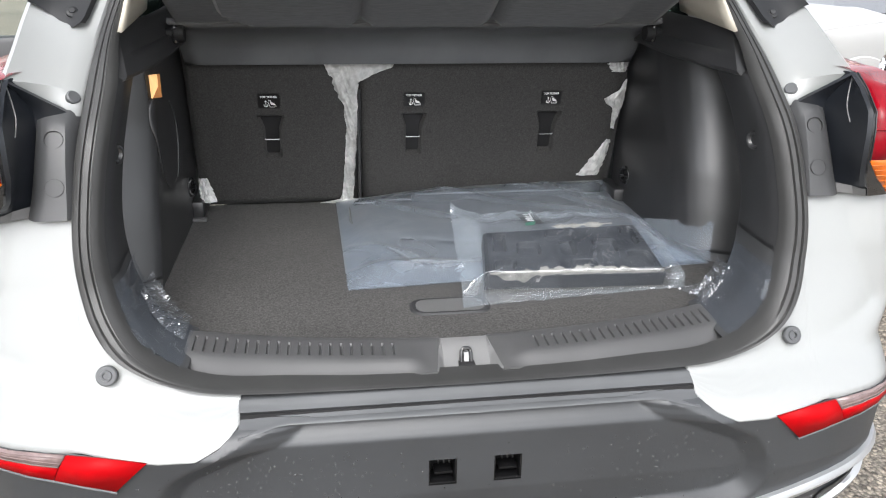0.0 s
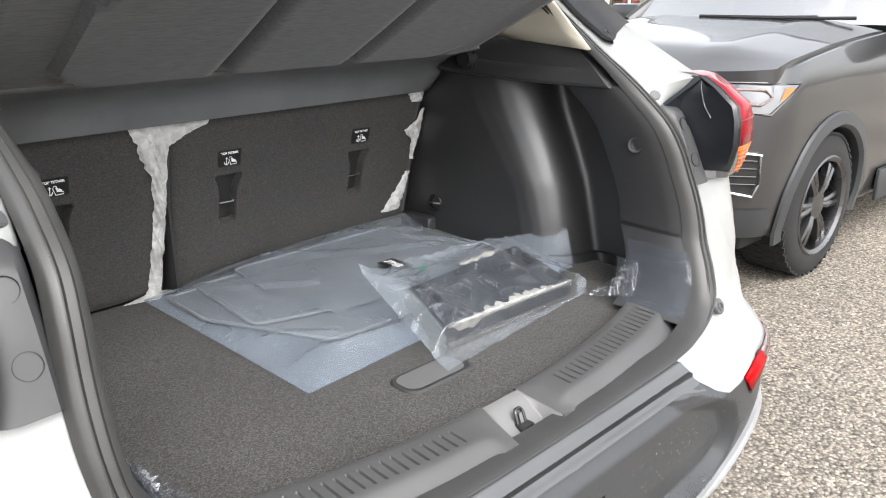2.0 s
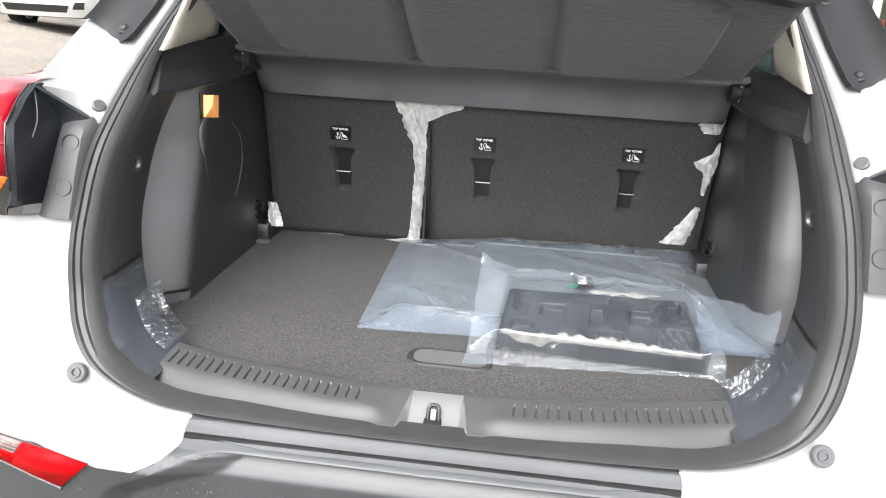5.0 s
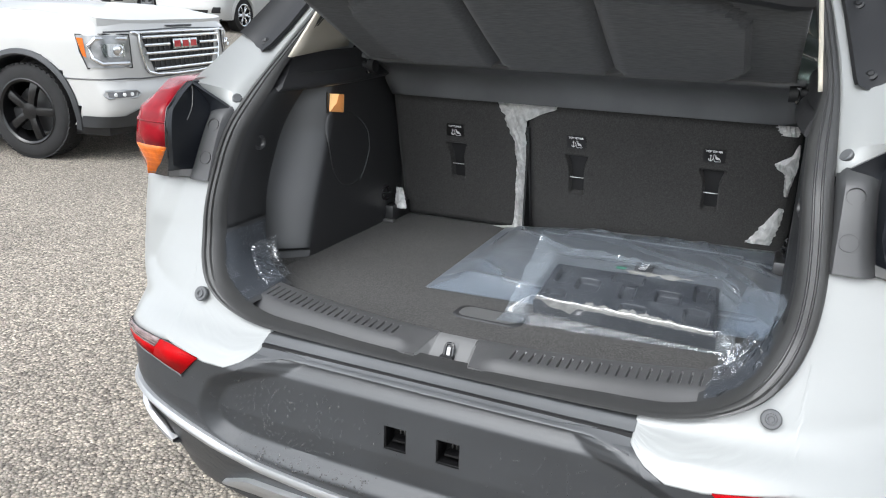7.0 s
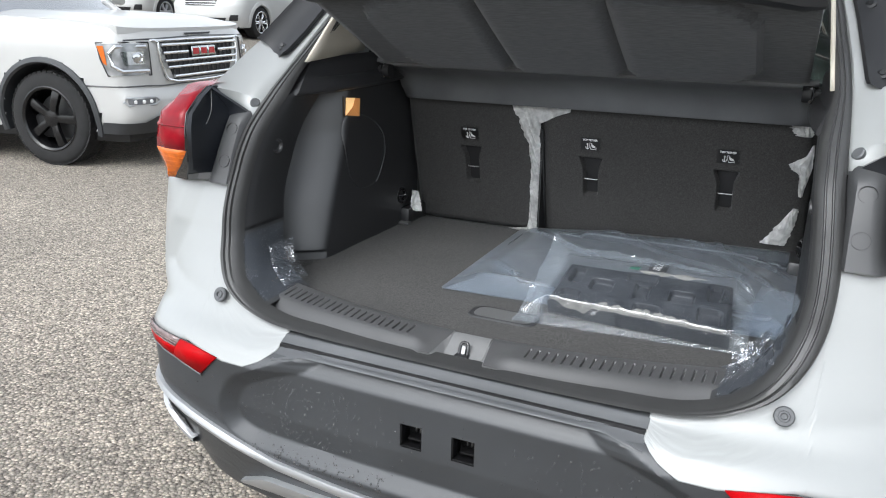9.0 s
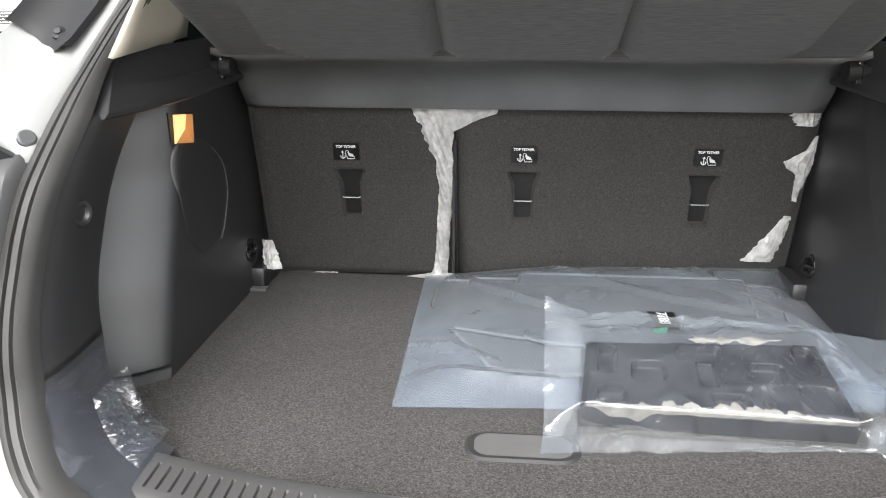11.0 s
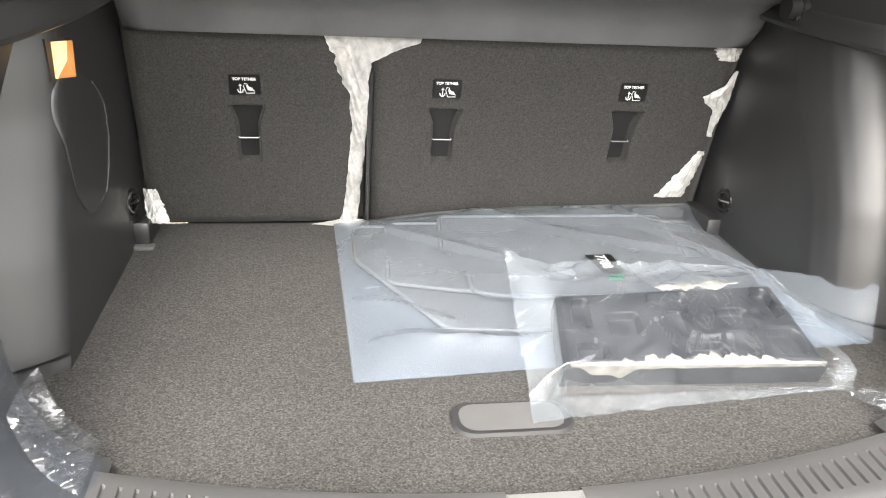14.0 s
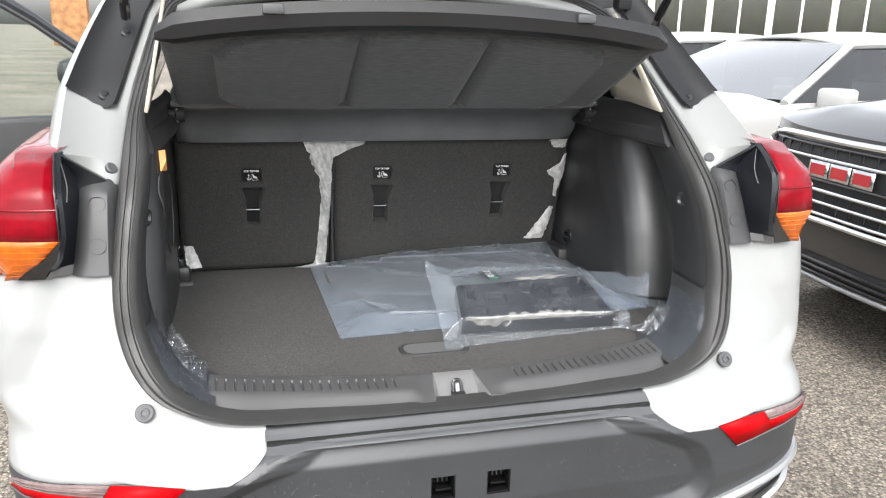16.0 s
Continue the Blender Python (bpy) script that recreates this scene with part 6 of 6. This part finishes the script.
# dark grey sport utility vehicle, nose towards the crossover's flank
sh = Shell(table([(.2, .80), (.35, .835), (.6, .86), (.85, .865), (1.0, .85), (1.12, .81), (1.25, .77)]), table([(.2, -.10), (.35, -.03), (.5, -.01), (.7, 0), (.9, -.015), (1.0, -.05), (1.06, -.11)]), table([(.2, .42), (1.1, .42)]), 3.0)
suv_top = table([(-5, 1.12), (-2.2, 1.14), (-1.3, 1.145), (-.8, 1.115), (-.35, 1.065), (-.12, 1.02), (0, .985)])
WHEEL_CUT = mat("machined_dark_wheel", (0.16, 0.16, 0.165), 0.28, 1.0, vary=0.1, bump=0.0)
suv = vehicle("dark_grey_suv", "dark grey sport utility vehicle with chrome grille bars on asphalt", (2.23, 1.51, 0), 177, sh, GREY_PAINT, 4.95, suv_top, (-.80, -3.60), mirror=(-1.75, 1.17, GREY_PAINT), wheel_r=.358, arch_r=.415, base_w=.80, top_w=.58, roof=1.70, roof_from=-2.1, roof_to=-4.6, glass_from=-1.35, arch_w=.030, rim=WHEEL_CUT, category="sport utility vehicle")
part("grille_back", sh.patch([(-.56, .62), (.56, .62), (.62, .965), (-.62, .965)], .004, 20, 4), DARK, suv)
for z, r in ((.645, .0095), (.70, .0095), (.755, .0105), (.80, .008), (.90, .0095), (.955, .008)):
    part("grille_bar", sh.bar([(s, z) for s in np.linspace(-.58, .58, 21)], r, .016), CHROME if r > .009 else GLOSS_BLACK, suv, "chrome grille bar")
for i in range(13):
    s = -.54 + .09 * i
    part("grille_rib", sh.bar([(s, .63), (s, .955)], .006, .010), GLOSS_BLACK, suv)
part("grille_frame", tube(bmesh.new(), [sh.at(q.x, q.y, .014) for q in smooth_path([(-.60, .64, 0), (-.66, .82, 0), (-.63, .97, 0), (0, .985, 0), (.63, .97, 0), (.66, .82, 0), (.60, .64, 0), (0, .615, 0)], 6, closed=True)], .016, 8, closed=True), CHROME, suv, "chrome grille surround")
BADGE = mat("red_badge", (0.42, 0.03, 0.035), 0.25, vary=0.1, bump=0.0, coat=0.6)
for y in (-.145, 0, .145):
    rim_ = part("badge_block", sh.patch([(y - .066, .812), (y + .066, .812), (y + .066, .888), (y - .066, .888)], .030, 4, 2), CHROME, suv, "chrome badge block")
    thick(rim_, .012, -1)
    part("badge_face", sh.patch([(y - .052, .825), (y + .052, .825), (y + .052, .875), (y - .052, .875)], .0325, 4, 2), BADGE, rim_, "red badge face")
part("bumper_lip", sh.patch([(-.90, .30), (.90, .30), (.93, .44), (-.93, .44)], .006, 30, 4), CLADDING, suv, "black lower bumper")
for z in (.355, .385, .415):
    part("lower_slat", sh.bar([(s, z) for s in np.linspace(-.5, .5, 15)], .009, .012), GLOSS_BLACK, suv)
part("skid_strip", sh.bar([(s, .325 + .03 * abs(s) ** 2) for s in np.linspace(-.62, .62, 21)], .014, .016), SILVER, suv, "silver lower strip")
HEADLAMP = mat("clear_headlamp", (0.13, 0.135, 0.145), 0.08, vary=0.08, big=14, fine=40, bump=0.1, coat=1.0)
for sg in (1, -1):
    hl = part("headlamp", sh.patch([(.66, .872), (.86, .862), (.99, .975), (.63, .982)], .008, 16, 4, sg), HEADLAMP, suv, "clear headlamp with an amber end")
    part("lamp_bezel", sh.bar([(sg * s, z) for s, z in ((.63, .986), (.82, .988), (1.0, .978), (.96, .94), (.87, .858), (.66, .868))], .006, .008), GLOSS_BLACK, hl)
    part("projector", sh.bar([(sg * s, z) for s, z in ((.68, .960), (.82, .960), (.86, .93), (.82, .90), (.70, .905), (.68, .960))], .007, .012), CLEAR_LENS, hl)
    part("amber_end", sh.patch([(.90, .912), (.925, .925), (.965, .965), (.91, .965)], .011, 3, 2, sg), AMBER, hl)
    vent = part("corner_vent", sh.patch([(.68, .53), (.83, .51), (.85, .69), (.74, .70)], .004, 8, 4, sg), DARK, suv, "slatted corner vent in chrome")
    part("vent_frame", sh.bar([(sg * s, z) for s, z in ((.68, .53), (.83, .505), (.855, .56), (.855, .69), (.74, .703))], .007, .014), CHROME, vent)
    for z in (.56, .595, .63, .665, .70):
        part("vent_slat", sh.bar([(sg * .71, z), (sg * .84, z)], .005, .012), GLOSS_BLACK, vent)
    part("sensor", lathe(bmesh.new(), [(.022, 0), (.022, .004), (.016, .005), (.0005, .005)], 16, facing(sh.at(sg * .45, .545, .001), (1, 0, 0))), CLADDING, suv)
    part("wiper", tube(bmesh.new(), [(-1.30, sg * .1 - .1, 1.20), (-1.33, sg * .1 + .35, 1.205), (-1.38, sg * .1 + .55, 1.21)], .010, 6), DARK, suv)
    part("door_gap", boxed(-1.72, -1.712, min(sg * .863, sg * .868), max(sg * .863, sg * .868), .42, 1.10), DARK, suv)
    part("side_badge", boxed(-1.66, -1.48, min(sg * .864, sg * .872), max(sg * .864, sg * .872), .93, .955, .003), BADGE, suv, "small red side badge")
    part("sill_trim", boxed(-3.4, -1.45, min(sg * .845, sg * .872), max(sg * .845, sg * .872), .26, .44, .02), CLADDING, suv)

# white pickup truck
pt = Shell(table([(.25, .95), (.45, 1.0), (.8, 1.015), (1.05, 1.01), (1.2, .97), (1.4, .92)]), table([(.25, -.12), (.45, -.0), (.62, .0), (.66, -.06), (.8, -.06), (1.05, -.075), (1.15, -.12), (1.25, -.3)]), table([(.25, .30), (1.2, .30)]), 3.6)
trk_top = table([(-6, 1.25), (-1.45, 1.25), (-.8, 1.235), (-.3, 1.20), (-.10, 1.155), (0, 1.11)])
truck = vehicle("white_pickup", "white pickup truck with a chrome grille and black wheels", (-4.62, 4.42, 0), 10, pt, WHITE_LOT, 5.8, trk_top, (-.96, -4.6), mirror=(-1.85, 1.42, WHITE_LOT), wheel_r=.405, arch_r=.50, base_w=.93, top_w=.72, roof=1.88, roof_from=-2.3, roof_to=-4.2, glass_from=-1.5, low=.32, spokes=5, twin=False, arch_w=.012, category="pickup truck")
part("grille_back", pt.patch([(-.46, .735), (.46, .735), (.60, 1.06), (-.60, 1.06)], .004, 20, 4), DARK, truck)
for z, h in ((.765, .47), (.845, .55), (.900, .58), (1.035, .60)):
    part("grille_bar", pt.bar([(v, z) for v in np.linspace(-h, h, 15)], .015, .020), CHROME, truck, "chrome grille bar")
for a, b in ((-.59, -.24), (.24, .59)):
    part("grille_bar", pt.bar([(v, .968) for v in np.linspace(a, b, 6)], .016, .020), CHROME, truck, "short chrome bar beside the badge")
for i in range(15):
    v = -.525 + .075 * i
    part("grille_rib", pt.bar([(v, .75 + .09 * max(0, (abs(v) - .44) / .09)), (v, 1.05)], .006, .008), GLOSS_BLACK, truck)
part("grille_frame", tube(bmesh.new(), [pt.at(q.x, q.y, .012) for q in smooth_path([(-.44, .722, 0), (-.60, .83, 0), (-.625, 1.055, 0), (-.60, 1.072, 0), (.60, 1.072, 0), (.625, 1.055, 0), (.60, .83, 0), (.44, .722, 0)], 3, closed=True)], .013, 8, closed=True), CHROME, truck, "chrome grille surround")
for y in (-.13, 0, .13):
    b_ = part("badge_block", pt.patch([(y - .060, .925), (y + .060, .925), (y + .060, 1.010), (y - .060, 1.010)], .034, 4, 2), CHROME, truck, "chrome badge block")
    thick(b_, .012, -1)
    part("badge_face", pt.patch([(y - .046, .940), (y + .046, .940), (y + .046, .995), (y - .046, .995)], .0365, 4, 2), BADGE, b_, "red badge face")
part("bonnet_scoop", pt.patch([(-.20, 1.112), (.20, 1.112), (.22, 1.128), (-.22, 1.128)], .012, 8, 2), DARK, truck, "dark slot above the grille")
part("bonnet_lip", pt.bar([(v, 1.100 - .02 * abs(v)) for v in np.linspace(-.95, .95, 25)], .006, .001), CLADDING, truck, "shut line under the bonnet")
part("lower_bumper", pt.patch([(-1.22, .305), (1.22, .305), (1.24, .405), (-1.24, .405)], .012, 60, 4), CLADDING, truck, "dark grey lower bumper valance")
PALE_LAMP = mat("bright_headlamp_reflector", (0.30, 0.31, 0.32), 0.16, 0.6, vary=0.25, big=16, fine=60, bump=0.15, coat=1.0)
for sg in (1, -1):
    hl = part("headlamp", pt.patch([(.74, .80), (1.13, .80), (1.19, 1.055), (.73, 1.055)], .006, 16, 6, sg), PALE_LAMP, truck, "clear headlamp with a bright C-shaped strip and an amber corner")
    part("lamp_surround", pt.bar([(sg * v, z) for v, z in ((.73, 1.06), (.97, 1.065), (1.19, 1.06), (1.17, .93), (1.12, .795), (.74, .795), (.73, 1.06))], .007, .008), GLOSS_BLACK, hl)
    part("lamp_strip", pt.bar([(sg * v, z) for v, z in ((.77, 1.03), (1.03, 1.03), (1.08, .98), (1.07, .88), (1.0, .832), (.77, .832))], .019, .010), CHROME, hl, "bright strip round the lamp")
    part("projector", pt.patch([(.80, .885), (.98, .885), (1.0, .99), (.80, .99)], .012, 6, 4, sg), CHROME, hl)
    part("projector_eye", lathe(bmesh.new(), [(.045, -.01), (.045, .010), (.035, .016), (.03, .006), (.0005, .012)], 20, facing(pt.at(sg * .86, .94, .014), (1, sg * .25, 0))), CHROME, hl)
    part("amber_corner", pt.patch([(1.115, .88), (1.15, .90), (1.185, 1.035), (1.125, 1.035)], .010, 3, 4, sg), AMBER, hl)
    fog = part("fog_lamp", pt.bar([(sg * v, z) for v, z in ((.74, .585), (.78, .555), (1.02, .555), (1.06, .585), (1.04, .615), (.78, .617), (.74, .585))], .010, .008), SILVER, truck, "narrow fog lamp in a silver surround")
    part("fog_lens", pt.patch([(.79, .562), (1.02, .562), (1.03, .608), (.78, .608)], .006, 8, 2, sg), HEADLAMP, fog)
    for v in (.83, .90, .97):
        part("fog_bulb", lathe(bmesh.new(), [(.016, 0), (.016, .006), (.0005, .009)], 14, facing(pt.at(sg * v, .585, .006), (1, sg * .2, 0))), INK_WHITE, fog)
    part("bumper_seam", pt.bar([(sg * v, .695 + .012 * smoothstep((v - .6) / .2)) for v in np.linspace(.0, 1.35, 18)], .006, .001), TRIM, truck, "shut line above the bumper")
    part("bumper_end", pt.patch([(.0, .405), (.88, .405), (.78, .455), (.0, .465)], .013, 14, 3, sg), CLADDING, truck, "dark lower middle of the bumper")
    part("side_badge", boxed(-1.55, -1.40, min(sg * 1.012, sg * 1.018), max(sg * 1.012, sg * 1.018), 1.02, 1.045, .002), CHROME, truck)


def plain_front(ob, s_, paint, grille=(.45, .60, .84), lampz=.80):
    """A grille, lamps and lower intake for cars seen from afar."""
    g, z0, z1 = grille
    part("grille", s_.patch([(-g * .85, z0), (g * .85, z0), (g, z1), (-g, z1)], .006, 10, 3), GLOSS_BLACK, ob)
    for k in range(5):
        z = z0 + (z1 - z0) * (k + .5) / 5
        part("grille_bar", s_.bar([(v, z) for v in np.linspace(-g * .9, g * .9, 9)], .008, .012), CHROME, ob)
    part("intake", s_.patch([(-.55, .32), (.55, .32), (.62, .44), (-.62, .44)], .006, 10, 2), DARK, ob)
    for sg in (1, -1):
        part("headlamp", s_.patch([(.60, lampz - .06), (.95, lampz - .02), (1.05, lampz + .06), (.58, lampz + .03)], .008, 8, 2, sg), HEADLAMP, ob)
        part("corner_intake", s_.patch([(.66, .38), (.85, .38), (.88, .50), (.72, .50)], .006, 4, 2, sg), DARK, ob)


def plain_car(name, label, at, yaw, paint, tall, rim=SILVER):
    w = .92
    s_ = Shell(table([(.2, .84), (.4, .89), (.7, w), (.9, w - .01), (1.1, .85)]), table([(.2, -.1), (.45, 0), (.7, -.02), (.9, -.12)]), table([(.2, .45), (1, .45)]), 2.8)
    h = .12 if tall else 0
    top = table([(-5, 1.0 + h), (-1.3, .99 + h), (-.6, .94 + h), (-.15, .86 + h), (0, .80 + h)])
    ob = vehicle(name, label, at, yaw, s_, paint, 4.6, top, (-.93, -3.6), mirror=(-1.62, 1.03 + h, paint), wheel_r=.34, arch_r=.385, arch_trim=paint, base_w=.82, top_w=.58, roof=1.47 + 2 * h, roof_from=-2.25, roof_to=-3.9, glass_from=-1.22, low=.24, rim=rim)
    plain_front(ob, s_, paint, (.45, .56 + h, .80 + h), .76 + h)
    return ob


plain_car("white_sedan", "white sedan with a pale reflecting windscreen, parked in a row", (1.95, 4.0, 0), 194, WHITE_LOT, False)
plain_car("white_sedan", "white car further along the parked row", (2.3, 7.2, 0), 192, WHITE_LOT, False)
BLACK_PAINT = mat("black_car_paint", (0.016, 0.018, 0.02), 0.2, vary=0.1, bump=0.0, coat=1.0)
plain_car("white_crossover", "white crossover with a bright grille, parked across the lot", (-11.6, 11.95, ground_rise(-11.6, 11.95)), -86, WHITE_LOT, True, rim=CHROME)
plain_car("white_crossover", "pale car with a bluish windscreen in the far row", (-14.7, 12.3, ground_rise(-14.7, 12.3)), -84, WHITE_LOT, True)
plain_car("white_sedan", "white sedan at the end of the far row", (-8.7, 12.1, ground_rise(-8.7, 12.1)), -88, WHITE_LOT, False)

# ---- building behind the row ----
shop = thing("showroom", "showroom with tall windows in pale frames", "building", pose(16.0, 24.0, 0, 0, 0, -33))
PLASTER = mat("cream_panel", (0.56, 0.52, 0.44), 0.8, vary=0.08, big=1.0, fine=30, bump=0.1)
GREEN_HEDGE = mat("dim_green_panel", (0.13, 0.14, 0.09), 0.8, vary=0.3, big=3.0, fine=30, bump=0.3)
part("plinth", boxed(-16, 16, -.2, .2, 0, .45, .02), PLASTER, shop)
part("lintel", boxed(-16, 16, -.2, .2, 3.4, 4.6, .02), PLASTER, shop)
part("roof", boxed(-16.3, 16.3, -.5, 8.0, 4.6, 4.8, .02), PLASTER, shop)
part("back_wall", boxed(-16, 16, 7.6, 7.8, 0, 4.6), GREEN_HEDGE, shop)
part("floor_slab", boxed(-16, 16, 0, 7.7, .0, .12), TRIM, shop)
PANE = glass("showroom_glass", (0.72, 0.76, 0.70), 0.02, 0.07)
# glowing panels added under the roof to brighten the rooms behind the panes
FILL_GLOW = glow("added_showroom_glow", (1.0, 0.95, 0.85), 1.5)
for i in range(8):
    part("added_glow_panel", boxed(-15 + 4 * i, -13 + 4 * i, 2.5, 4.5, 4.50, 4.56), FILL_GLOW, shop)
for i in range(17):
    x = -16 + 2.0 * i
    part("column", boxed(x - .11, x + .11, -.16, .16, .45, 3.4, .01), INK_WHITE if i % 2 else PLASTER, shop)
    if i < 16:
        win = part("window", boxed(x + .11, x + 1.89, -.01, .01, .45, 3.4), PANE, shop, "tall showroom pane")
        part("mullion", boxed(x + .96, x + 1.04, -.04, .04, .45, 3.4, .005), INK_WHITE, win)
random.seed(11)
for i in range(12):
    x = -15 + 2.6 * i
    part("display", boxed(x, x + random.uniform(.8, 1.8), 2.0, 2.0 + random.uniform(.5, 1.5), .12, random.uniform(.8, 1.5), .05), random.choice([BADGE, GREY_PAINT, WHITE, BLACK_PAINT, AMBER]), shop)
post = thing("brown_pier", "brown timber-clad pier beyond the lot", "pier", pose(-11.0, 60.0, 0, 0, 0, 0))
part("cladding", boxed(-1.15, 1.15, -.6, .6, 0, 6.5, .03), mat("brown_timber", (0.34, 0.17, 0.07), 0.7, vary=0.3, big=2.0, fine=40, bump=0.2), post)


# ---- the crossover's front door, standing open ----
DOOR_GLASS = glass("door_glass", (0.78, 0.86, 0.80), 0.0, 0.05)
a = math.radians(65)
swing = Matrix(((-math.sin(a), math.cos(a), 0, -.91), (-math.cos(a), -math.sin(a), 0, 2.95), (0, 0, 1, 0), (0, 0, 0, 1)))


def swung(bm):
    """x along the door from its hinge, y to its inner side."""
    bmesh.ops.transform(bm, matrix=swing, verts=bm.verts[:])
    return bm


front_door = part("front_door", swung(boxed(0, 1.1, -.045, .0, .30, .99, .02)), WHITE, car, "open front door")
part("door_trim", swung(boxed(.03, 1.07, .003, .075, .34, 1.0, .03)), TRIM, front_door, "black moulded inner trim")
part("sail_trim", swung(grid([[Vector((u, .02, .985)), Vector((u, .03, 1.0 + .10 * (1 - u / .42) ** 1.6)), Vector((u, -.03, .995 + .10 * (1 - u / .42) ** 1.6))] for u in [.03 + .038 * i for i in range(11)]])), TRIM, front_door)
part("armrest", swung(boxed(.30, .95, .07, .15, .66, .74, .03)), TRIM, front_door)
arch = [(0, 1.125), (.15, 1.235), (.303, 1.34), (.45, 1.45), (.588, 1.535), (.70, 1.57), (.85, 1.58), (1.0, 1.565), (1.06, 1.54), (1.085, 1.3), (1.09, .99)]
part("window_frame", swung(tube(bmesh.new(), [Vector((u, 0, z)) for u, z in [(0, .99)] + arch], .026, 8)), CLADDING, front_door)
part("window_seal", swung(tube(bmesh.new(), [Vector((u, .03, z - .035)) for u, z in arch[:-1]], .012, 6)), TRIM, front_door)
part("pane", swung(grid([[Vector((u, -.012, .985 + (z - .985) * k / 4)) for k in range(5)] for u, z in arch[:10]])), DOOR_GLASS, front_door)
mirror = part("door_mirror", swung(boxed(.10, .315, -.27, -.15, 1.10, 1.255, .055)), TRIM, front_door, "black door mirror")
part("mirror_stalk", swung(boxed(.12, .24, -.20, -.02, 1.06, 1.12, .02)), TRIM, mirror)
